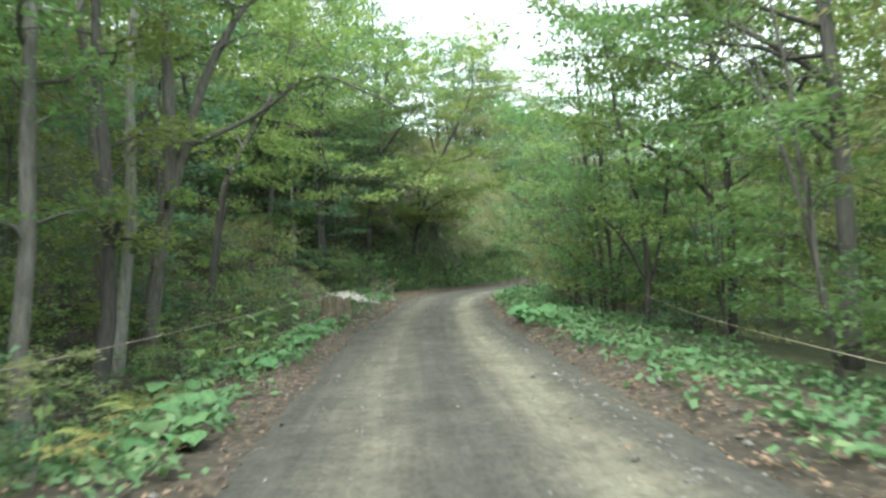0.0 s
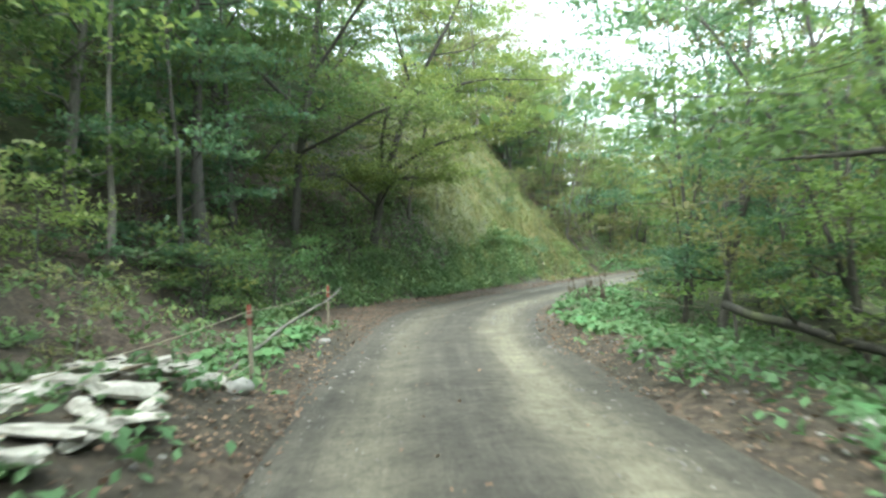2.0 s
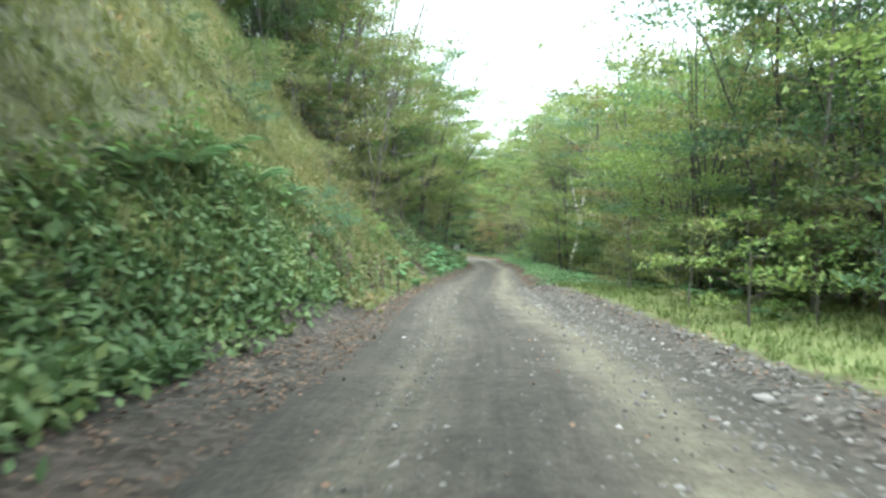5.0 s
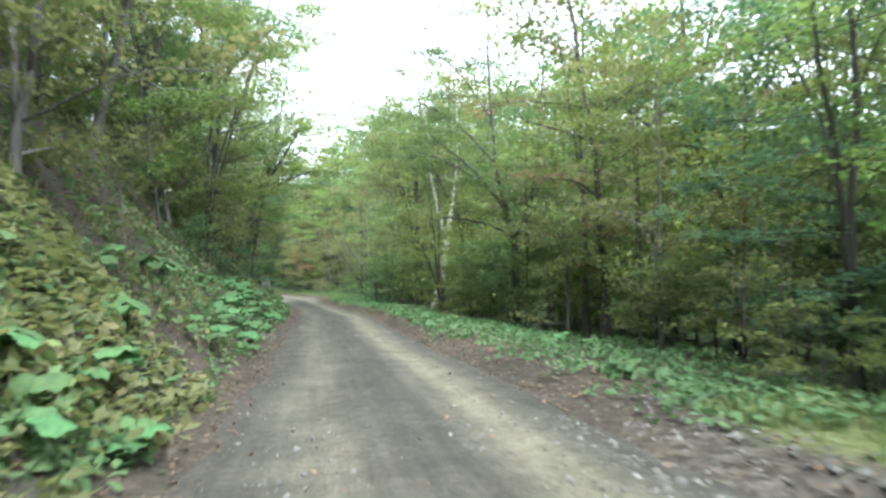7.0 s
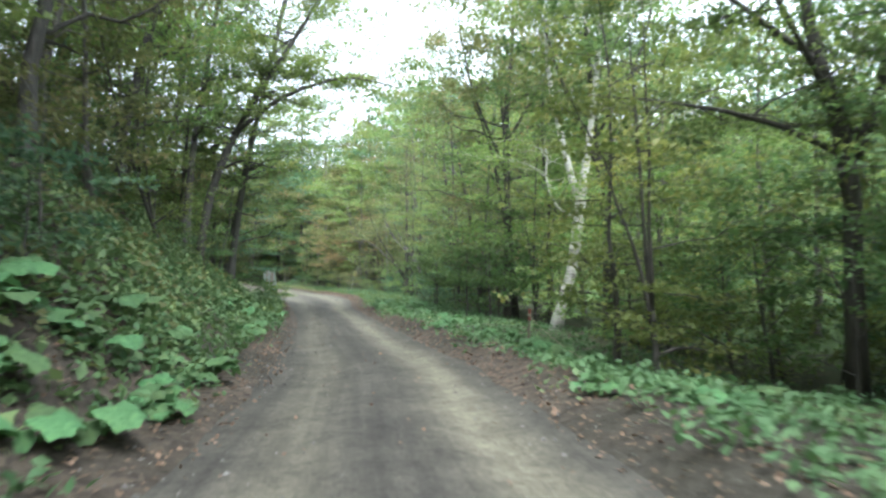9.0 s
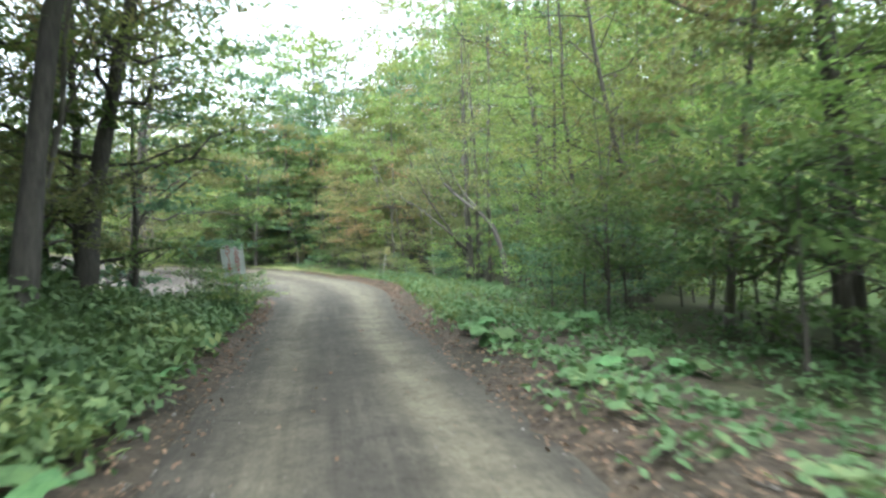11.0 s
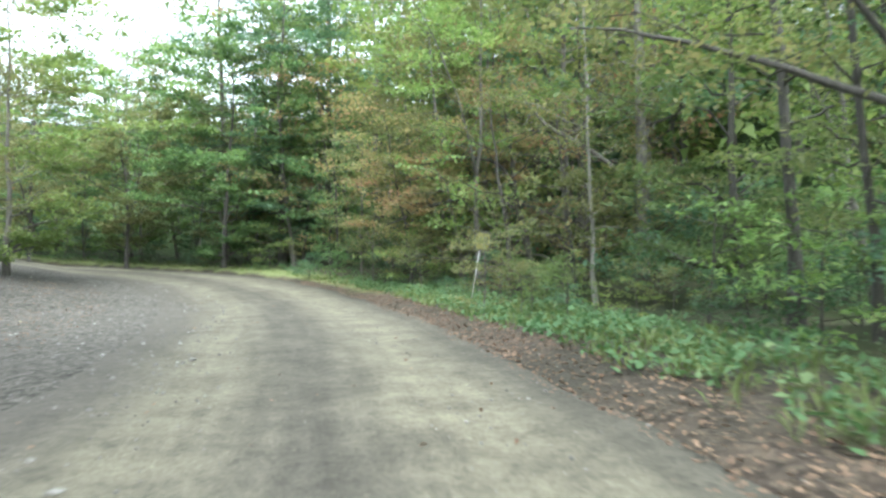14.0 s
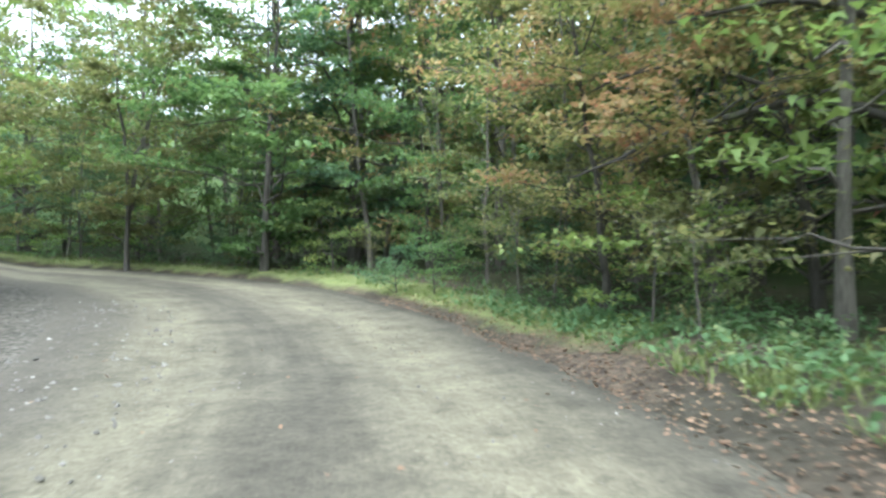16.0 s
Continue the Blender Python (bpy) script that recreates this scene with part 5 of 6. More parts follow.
def scatter(kinds, weights, s_range, d_range, count, gap, size=(0.75, 1.2), tilt=0.05, clear=0.0):
    """Stands copies of the kinds at random in a stretch along the road, apart from what stands there."""
    done = tries = 0
    while done < count and tries < count * 40:
        tries += 1
        s, d = rng.uniform(*s_range), rng.uniform(*d_range)
        x, y = place(s, d)
        if any((x - a) ** 2 + (y - b) ** 2 < gap * gap for a, b in taken):
            continue
        s2, d2 = along(np.array([x]), np.array([y]))
        l2, r2 = lane(s2)
        if l2[0] - clear < d2[0] < r2[0] + clear:
            continue
        taken.append((x, y))
        ob = kinds[rng.choice(len(kinds), p=np.array(weights) / sum(weights))]
        f = rng.uniform(*size)
        m = Matrix.LocRotScale((x, y, zat(x, y) - 0.08), Euler((rng.normal(0, tilt), rng.normal(0, tilt), rng.uniform(0, 6.28))), (f, f, f * rng.uniform(0.92, 1.1)))
        if ob.name in used:
            copy_thing_at(ob, m)
        else:
            ob.matrix_basis = m
            used[ob.name] = True
        done += 1


DEEPEST = [(35, BARK_DARK, LEAF_GREEN, 13), (36, BARK, LEAF_LIGHT, 14), (37, BARK_DARK, LEAF_COOL, 12.5), (38, BARK, LEAF_OLIVE, 13)]


def deep_wood(zones):
    """The trees behind the first rows, which nobody can count."""
    kinds = []
    for seed, bark, leafm, tall in DEEPEST:
        v, f, c, r = grow(seed, tall, 0.13, bare=0.14, reach=3.8, limbs=16, twigs=4, per=27, spray=0.85, low=1)
        kinds.append((np.array(v), f, leaf_cards(c, 0.29, r, corners=3).reshape(-1, 3)))
    wood_v, wood_f, wood_m, leaf_v, leaf_m, base = [], [], [], [], [], 0
    for s_range, d_range, count, gap, size in zones:
        done = tries = 0
        while done < count and tries < count * 40:
            tries += 1
            x, y = place(rng.uniform(*s_range), rng.uniform(*d_range))
            if any((x - a) ** 2 + (y - b) ** 2 < gap * gap for a, b in taken):
                continue
            s2, d2 = along(np.array([x]), np.array([y]))
            if abs(d2[0]) < 7:
                continue
            taken.append((x, y))
            k = rng.randint(4)
            f = rng.uniform(*size)
            m = np.array(Matrix.LocRotScale((x, y, zat(x, y) - 0.1), Euler((rng.normal(0, 0.05), rng.normal(0, 0.05), rng.uniform(0, 6.28))), (f, f, f)))
            v, fc, lv = kinds[k]
            wood_v.append(v @ m[:3, :3].T + m[:3, 3])
            wood_f += [tuple(base + q for q in face) for face in fc]
            wood_m += [k] * len(fc)
            base += len(v)
            leaf_v.append(lv @ m[:3, :3].T + m[:3, 3])
            leaf_m.append(np.full(len(lv) // 3, k, np.int32))
            done += 1
    root = tagged(new("deep_wood"), "many tall green trees standing close in the wood", "woods", kind="stuff")
    me = mesh("trunks", np.concatenate(wood_v), wood_f, [k[1] for k in DEEPEST], True)
    me.polygons.foreach_set("material_index", wood_m)
    tagged(part("trunks", me, root), kind="stuff")
    me = quads("crowns", np.concatenate(leaf_v), DEEPEST[0][2], 3)
    for k in DEEPEST[1:]:
        me.materials.append(k[2])
    me.polygons.foreach_set("material_index", np.concatenate(leaf_m))
    tagged(part("crowns", me, root), kind="stuff")


MIXED, GREENISH = [2, 3, 2, 4, 2, 2, 1.0], [4, 3, 4, 1, 2, 2, 0]
FOUR = [3, 3, 2, 3]
scatter(WOOD, GREENISH, (-4, 30), (-13, -6.5), 16, 1.9, clear=4.5)
scatter(WOOD, GREENISH, (28, 47), (-13, -6.2), 14, 1.9, clear=4.5)
scatter(WOOD, [1, 4, 1, 4, 2, 1, 0.5], (68, 106), (-12, -7.6), 10, 2.0, (0.7, 0.95), 0.12)
scatter(NEAR, [2, 2, 3, 2], (62.5, 68), (-13, -6.2), 10, 1.2, (0.75, 1.1), 0.1)
scatter(BUSH, [2, 2, 3, 1], (62, 68), (-12, -5), 12, 0.8, (0.6, 1.0))
scatter(NEAR, [2, 3, 3, 1], (65, 80), (-9.5, -3.8), 10, 1.4, (0.75, 1.0), 0.14)
scatter(WOOD, [2, 4, 2, 2, 1, 1, 0.3], (76, 110), (-7.4, -4.2), 12, 1.8, (0.65, 0.95), 0.12)
scatter(NEAR, [2, 3, 2, 2], (78, 110), (-6.5, -3.4), 10, 1.2, (0.8, 1.1), 0.14)
scatter(NEAR, [3, 3, 2, 3], (-3, 43), (4.8, 9), 16, 1.6, (0.75, 1.1), 0.07)
scatter(WOOD, [1, 4, 1, 3, 0.5, 3, 0.3], (-3, 45), (8.5, 14), 12, 2.0)
scatter(NEAR, [2, 2, 3, 3], (46, 66), (6.5, 11), 14, 1.7, (0.8, 1.15))
scatter(WOOD, MIXED, (45, 66), (9.0, 15), 12, 2.0, (0.75, 1.0))
scatter(NEAR, [3, 3, 2, 3], (62, 86), (6.5, 11), 5, 1.8, (0.8, 1.1), 0.08)
scatter(BUSH, [1, 0.5, 3, 3], (50, 66), (4.6, 6.6), 9, 1.2, (0.5, 0.85))
scatter(NEAR, [2, 2, 2, 3], (97, 105), (6.2, 9), 2, 1.7, (0.8, 1.2))
scatter(NEAR, [1, 3, 3, 1], (66, 90), (9, 12), 8, 1.7, (0.8, 1.2))
scatter(WOOD, [0.6, 4, 1, 4, 0.6, 3, 0.5], (66, 104), (8, 14), 12, 1.9, (0.8, 1.15))
scatter(NEAR, [1, 3, 3, 1], (106, 128), (7.0, 10), 5, 1.7, (0.75, 1.1))
scatter(WOOD, [0.6, 4, 1, 4, 0.6, 3, 0.5], (104, 140), (8.5, 14), 5, 1.9, (0.8, 1.1))
scatter(NEAR, FOUR, (142, 192), (5.5, 9), 10, 1.5, (0.7, 1.0))
scatter(WOOD, MIXED, (140, 160), (7, 12), 12, 1.8, (0.85, 1.2))
scatter(WOOD, MIXED, (160, 192), (7, 12), 12, 1.8, (0.7, 0.95))
scatter(BUSH, [3, 1, 2, 2], (22, 47), (-9, -4.8), 18, 0.9, (0.7, 1.1))
scatter(BUSH, [3, 1, 1, 2], (-3, 24), (-11, -4.6), 22, 0.9, (0.6, 1.0))
scatter(BUSH, [1, 1, 3, 3], (3, 15), (-4.4, -2.5), 10, 0.7, (0.3, 0.5))
scatter(BUSH, [3, 2, 1, 2], (8, 27), (-8.5, -4.4), 18, 0.8, (0.45, 0.8))
scatter(BUSH, [2, 1, 2, 3], (-3, 44), (4.8, 11), 34, 0.9, (0.6, 1.0))
scatter(BUSH, [1, 1, 3, 1], (54, 70), (-6, -2.2), 14, 0.8, (0.35, 0.65))
scatter(BUSH, [2, 2, 2, 2], (66, 102), (-9, -3.0), 38, 0.9, (0.45, 0.85))
scatter(BUSH, [2, 2, 3, 2], (46, 64), (7.0, 11), 24, 0.9, (0.7, 1.2))
scatter(BUSH, [3, 3, 1, 2], (97, 106), (5.2, 10), 7, 0.9, (0.7, 1.2))
scatter(BUSH, [3, 3, 1, 2], (86, 98), (9.5, 14), 9, 0.9, (0.8, 1.3))
scatter(BUSH, [3, 3, 1, 2], (64, 88), (7.0, 13), 26, 0.9, (0.8, 1.35))
scatter(BUSH, [3, 3, 2, 2], (108, 140), (8, 15), 34, 0.9, (0.8, 1.3))
scatter(BUSH, [3, 3, 2, 2], (104, 130), (5.0, 10), 20, 0.9, (0.6, 1.1))
scatter(BUSH, [2, 2, 3, 2], (130, 142), (4.6, 8), 9, 0.9, (0.3, 0.5))
scatter(BUSH, [3, 2, 2, 2], (138, 195), (4.0, 9), 36, 0.8, (0.5, 1.0))
scatter(WOOD, [2, 4, 1, 3, 1, 1, 0.3], (60, 70), (-14, -8), 9, 1.6, (0.75, 1.0), 0.08)
for x, y, f, k in ((33.0, 101.9, 0.42, 3), (33.5, 102.7, 0.42, 0), (34.0, 103.4, 0.38, 3), (32.7, 101.0, 0.42, 0), (33.1, 103.4, 0.46, 3), (32.5, 102.4, 0.48, 0), (32.3, 100.4, 0.45, 3), (31.9, 101.6, 0.5, 0), (49.3, 121.8, 0.42, 2), (48.7, 120.4, 0.4, 2), (48.25, 121.1, 0.62, 2), (51.9, 123.6, 0.5, 3)):
    copy_thing_at(BUSH[k], Matrix.LocRotScale((x, y, zat(x, y) - 0.05), Euler((0, 0, x)), (f, f, f)))
scatter(DEEP, FOUR, (140, 160), (10, 22), 24, 2.0, (1.2, 1.7), clear=4.5)
scatter(DEEP, FOUR, (160, 205), (11, 22), 20, 2.0, (0.8, 1.1), clear=4.5)
deep_wood([
    ((-4, 30), (-24, -12), 18, 2.1, (0.8, 1.2)),
    ((28, 47), (-24, -12), 12, 2.1, (0.8, 1.2)),
    ((60, 112), (-24, -14), 10, 2.6, (0.7, 1.0)),
    ((84, 112), (-18, -8), 8, 2.2, (0.8, 1.1)),
    ((112, 122), (-26, -17), 5, 2.0, (0.9, 1.2)),
    ((-3, 45), (14, 24), 16, 2.2, (0.8, 1.2)),
    ((45, 66), (14, 24), 12, 2.2, (0.8, 1.2)),
    ((60, 108), (14, 28), 18, 2.0, (0.9, 1.3)),
    ((136, 158), (22, 40), 28, 2.2, (1.3, 1.8)),
    ((158, 205), (22, 40), 22, 2.2, (0.8, 1.1)),
    ((114, 160), (-40, -22), 12, 2.4, (0.9, 1.2)),
])


def far_woods():
    """Crowns of the woods that close the view on the hills all round."""
    r = np.random.RandomState(21)
    cents = []
    for s_lo, s_hi, d_lo, d_hi, n, top in ((-30, 60, 19, 46, 110, 12), (60, 118, 22, 46, 90, 12), (118, 135, 26, 46, 30, 6), (-10, 44, -40, -20, 70, 9), (62, 112, -34, -22, 22, 5), (132, 160, 18, 60, 200, 17), (160, 235, 20, 60, 150, 11), (112, 235, -75, -38, 70, 12), (-44, -14, -26, 26, 30, 12)):
        for _ in range(n):
            x, y = place(r.uniform(s_lo, s_hi), r.uniform(d_lo, d_hi))
            s, d = along(np.array([x]), np.array([y]))
            if -5 < d[0] < 5:
                continue
            h = top * r.uniform(0.7, 1.2)
            for _ in range(9):
                c = np.array([x, y, zat(x, y)]) + r.normal(0, 1, 3) * (1.8, 1.8, 0) + (0, 0, h * r.uniform(0.12, 1.0))
                cents.append(c + r.normal(0, 1, (20, 3)) * (1.1, 1.1, 0.5))
    c = np.concatenate(cents)
    ob = new("far_woods", quads("far_woods", leaf_cards(c, 0.6, r, corners=3), LEAF_LIGHT, 3))
    tagged(ob, "dense green woods on the hills around", "woods", kind="stuff")


far_woods()
shaped_tree("tree", "dark tree leaning from the bank with a leafy top", 18.3, 79.2, 321,
            [[(0, 0, -0.4, 0.14), (0.4, 0.1, 2.4, 0.12), (1.3, 0.3, 5.2, 0.09), (2.4, 0.5, 8.0, 0.06), (3.2, 0.7, 11.5, 0.015)],
             [(0.9, 0.2, 4.2, 0.06), (2.2, -0.6, 6.2, 0.045), (3.6, -1.2, 7.8, 0.012)],
             [(1.3, 0.3, 5.4, 0.06), (1.4, 1.4, 8.4, 0.04), (1.8, 2.2, 11.0, 0.012)]],
            BARK_DARK, LEAF_GREEN, bare=0.34, reach=1.6, limbs=44, per=38, leaf=0.13, flat=0.5, rise=0.35, low=0)

# ---- plants of the verge and the bank ----
def butterbur_leaf(seed, size):
    """One round, wavy leaf on its stalk."""
    r = np.random.RandomState(seed)
    verts, faces = [], []
    tilt, out = r.uniform(-0.5, 0.2), 0.45 * size + 0.1
    tall = size * r.uniform(0.5, 0.85)
    tube([(0, 0, -0.05), (out * 0.35, 0, tall * 0.6), (out, 0, tall)], [0.012, 0.010, 0.007], 4, verts, faces)
    n, b = 18, len(verts)
    c = np.array([out, 0, tall])
    verts.append(c)
    for ring in (0.55, 1.0):
        for j in range(n):
            w = 2 * math.pi * j / n
            notch = 1 - 0.45 * math.exp(-((w - math.pi) / 0.4) ** 2)
            q = ring * size * 0.5 * notch * (1 + 0.07 * r.normal())
            x, y = q * math.cos(w), q * math.sin(w)
            z = 0.035 * size * ring * (-1) ** j + 0.10 * size * ring * math.sin(3 * w + seed) - 0.22 * size * ring * ring * (0.4 + 0.6 * abs(math.cos(w))) + tilt * x
            verts.append(c + np.array([x, y, z]))
    for j in range(n):
        j2 = (j + 1) % n
        faces.append((b, b + 1 + j, b + 1 + j2))
        faces.append((b + 1 + j, b + 1 + n + j, b + 1 + n + j2, b + 1 + j2))
    return mesh("leaf", verts, faces, LEAF_BROAD, True)


BUR = [butterbur_leaf(50 + k, 0.20 + 0.05 * (k % 5)) for k in range(10)]
BUR_KINDS = []
for k in range(5):
    root = tagged(new("butterbur_plant"), "low butterbur plant with large round green leaves", "plant", "butterbur plants")
    r = np.random.RandomState(k)
    for j in range(6 + k % 3):
        lf = part("leaf", BUR[(3 * k + j) % 10], root)
        lf.matrix_basis = Matrix.LocRotScale((r.normal(0, 0.06), r.normal(0, 0.06), 0), Euler((r.normal(0, 0.1), r.normal(0, 0.1), j * 0.95 + r.normal(0, 0.2))), [r.uniform(0.8, 1.25)] * 3)
    BUR_KINDS.append(root)
bur_spots = []


def burs(s_range, off_range, side, count, size=(0.7, 1.25), gap=0.35):
    tries = made = 0
    while made < count and tries < count * 30:
        tries += 1
        s = rng.uniform(*s_range)
        left, right = lane(s)
        d = right + rng.uniform(*off_range) if side > 0 else left - rng.uniform(*off_range)
        x, y = place(s, d)
        if any((x - a) ** 2 + (y - b) ** 2 < gap * gap for a, b in bur_spots):
            continue
        bur_spots.append((x, y))
        f = rng.uniform(*size)
        m = Matrix.LocRotScale((x, y, zat(x, y) - 0.02), Euler((0, 0, rng.uniform(0, 6.28))), (f, f, f))
        ob = BUR_KINDS[made % 5]
        if ob.name in used:
            copy_thing_at(ob, m)
        else:
            ob.matrix_basis = m
            used[ob.name] = True
        made += 1


burs((64, 92), (0.6, 3.6), 1, 24, (0.5, 0.9), 0.35)
burs((86, 104), (0.6, 2.4), 1, 14, (0.6, 1.0))
burs((61, 84), (0.45, 1.9), -1, 40, (0.65, 1.05), 0.36)
burs((26.5, 33.5), (0.25, 1.7), 1, 24, (0.38, 0.62), 0.24)
burs((80, 104), (0.6, 1.5), -1, 22, (0.6, 1.05))
burs((5, 16), (0.6, 2.0), -1, 12, (0.55, 0.85))
burs((24.2, 28), (0.8, 1.7), -1, 9, (0.6, 0.9))
burs((15.6, 16.8), (0.9, 1.5), -1, 5, (0.5, 0.8), 0.25)
burs((103, 112), (0.8, 2.4), -1, 14, (0.8, 1.2))
burs((8, 38), (0.5, 2.2), 1, 34, (0.4, 0.66), 0.28)
burs((46, 60), (2.5, 4.5), 1, 8, (0.5, 0.8))
burs((13.2, 15.2), (0.4, 1.2), 1, 6, (0.8, 1.1), 0.3)
burs((36.5, 40), (0.5, 1.8), 1, 12, (0.6, 0.9), 0.3)


def carpet(name, label, category, material, zones, size, seed, droop=-0.2, spread=0.5, wide=0.6):
    """Low leaves in clumps over stretches of the verge: s range, offset range, side, count, height."""
    r = np.random.RandomState(seed)
    out = []
    for s0, s1, o0, o1, side, n, tall in zones:
        k = max(n // 14, 1)
        s, o = r.uniform(s0, s1, k), o0 + (o1 - o0) * r.beta(1.0, 1.3, k)
        s, o = np.repeat(s, 14) + r.normal(0, 0.14, k * 14), np.maximum(np.repeat(o, 14) + r.normal(0, 0.14, k * 14), 0.12)
        left, right = lane(s)
        x, y = place(s, np.where(side > 0, right + o, left - o))
        z = height(x, y)[0]
        hh = tall * (0.35 + 0.65 * np.repeat(r.uniform(0, 1, k), 14)) * (0.55 + 0.45 * bumps(x, y, 1.1, 12))
        out.append(np.stack([x, y, z + np.maximum(hh * r.uniform(0.15, 1, k * 14), 0.03)], 1))
    c = np.concatenate(out)
    ob = new(name, quads(name, leaf_cards(c, size, r, droop, spread, wide), material))
    return tagged(ob, label, category, kind="stuff")


carpet("undergrowth", "fresh green weeds covering the verge", "undergrowth", LEAF_WEED,
       [(62, 106, 0.4, 6.0, 1, 20000, 0.45), (104, 148, 0.6, 5.0, 1, 15000, 0.6), (60, 112, 0.4, 2.6, -1, 8000, 0.5), (-3, 44, 0.35, 4.0, 1, 13000, 0.45), (-3, 30, 0.5, 3.0, -1, 6500, 0.45), (103, 114, 0.5, 5, -1, 9000, 0.9), (140, 200, 0.8, 8, 1, 11000, 0.9)], 0.115, 61)
carpet("bank_plants", "dense dark green leafy plants on the bank", "plants", LEAF_BANK,
       [(97, 108.5, 0.5, 2.6, -1, 9000, 1.05), (36, 42, 2.0, 3.6, -1, 4000, 0.7), (40, 55.5, 1.0, 2.5, -1, 24000, 0.75), (2, 30, 3.0, 9.0, -1, 9000, 0.6), (30, 46, 2.2, 6.5, -1, 14000, 0.9), (82, 110, 0.6, 5.0, -1, 20000, 0.6), (62, 86, 0.5, 5, -1, 5000, 0.45), (54, 63, 0.5, 2.2, -1, 4000, 0.45)], 0.145, 62, -0.5, 0.4, 0.55)
carpet("hillside_weeds", "sparse olive weeds on the leafy slope", "undergrowth", LEAF_OLIVE,
       [(60, 100, 1.2, 8, -1, 5500, 0.7), (0, 45, 6, 20, -1, 7000, 0.6), (44, 64, 5.0, 9.0, 1, 5000, 0.8), (46, 66, 2.2, 13, -1, 11000, 0.4), (53, 66, 0.4, 3.6, -1, 9000, 0.7)], 0.15, 63)


def blades(name, label, material, zones, seed):
    """Grass: thin upright blades in tufts."""
    r = np.random.RandomState(seed)
    out = []
    for s0, s1, o0, o1, side, n, tall in zones:
        k = n // 7
        s, o = np.repeat(r.uniform(s0, s1, k), 7), np.repeat(r.uniform(o0, o1, k), 7)
        s, o = s + r.normal(0, 0.05, k * 7), o + r.normal(0, 0.05, k * 7)
        left, right = lane(s)
        x, y = place(s, np.where(side > 0, right + o, left - o))
        z = height(x, y)[0]
        n7 = k * 7
        th, ln = r.uniform(0, 6.28, n7), tall * r.uniform(0.5, 1.2, n7)
        ph = r.normal(0.9, 0.3, n7)
        a = np.stack([np.cos(th) * np.cos(ph), np.sin(th) * np.cos(ph), np.sin(ph)], 1)
        b = np.stack([-np.sin(th), np.cos(th), 0 * th], 1) * 0.011
        p0 = np.stack([x, y, z - 0.02], 1)
        tip = p0 + a * ln[:, None]
        m = p0 + a * ln[:, None] * 0.55 + np.stack([0 * x, 0 * x, 0.06 * ln], 1)
        tip[:, 2] -= 0.15 * ln
        out.append(np.stack([p0 - b, m - b, tip, m + b], 1))
    tagged(new(name, quads(name, np.concatenate(out), material)), label, "grass", kind="stuff")


blades("dry_grass", "pale yellowish grass on the steep slope", GRASS, [(45, 63, 1.2, 14, -1, 44000, 0.5), (142, 190, 0.2, 1.4, 1, 2500, 0.12), (58, 72, 0.8, 4.5, -1, 2400, 0.3)], 71)
blades("green_grass", "short green grass along the road edge", GRASS_FRESH, [(43, 64, 0.7, 5.5, 1, 16000, 0.22), (104, 140, 0.5, 3.0, 1, 7000, 0.35), (138, 190, 0.5, 3.0, 1, 8000, 0.28)], 72)


def litter():
    """Fallen leaves along both edges, thick on the shaded bend, and a few on the road."""
    r = np.random.RandomState(81)
    out = []
    for s0, s1, o0, o1, side, n in ((20, 47, -0.1, 5.0, -1, 7500), (-5, 24, -0.2, 2.0, -1, 3000), (46, 62, -0.2, 1.1, -1, 2200), (60, 112, -0.2, 3.0, -1, 7500), (60, 100, 1.0, 7.0, -1, 7000), (-5, 44, -0.2, 1.8, 1, 6500), (64, 106, -0.1, 1.5, 1, 3800), (104, 150, -0.3, 1.3, 1, 4200), (116, 150, -0.35, 0.8, 1, 3000), (106, 124, 0.0, 4.5, -1, 8000), (122, 150, 1.5, 8.0, -1, 2200), (44, 62, 0.2, 1.5, 1, 700)):
        s, o = r.uniform(s0, s1, n), o0 + (o1 - o0) * r.beta(1.1, 1.6, n)
        left, right = lane(s)
        x, y = place(s, np.where(side > 0, right + o, left - o))
        z = np.maximum(height(x, y)[0], lift(x, y) - 0.03)
        out.append(np.stack([x, y, z + r.uniform(0.015, 0.045, n)], 1))
    n = 700
    s = r.uniform(-2, 148, n)
    left, right = lane(s)
    x, y = place(s, left + (right - left) * r.uniform(0.03, 0.97, n))
    out.append(np.stack([x, y, 0.045 + lift(x, y)], 1))
    c = np.concatenate(out)
    ob = new("fallen_leaves", quads("fallen_leaves", leaf_cards(c, 0.052, r, 0.0, 0.28, 0.75, 0.2), LITTER))
    tagged(ob, "brown and orange fallen leaves along the road", "leaf litter", kind="stuff")


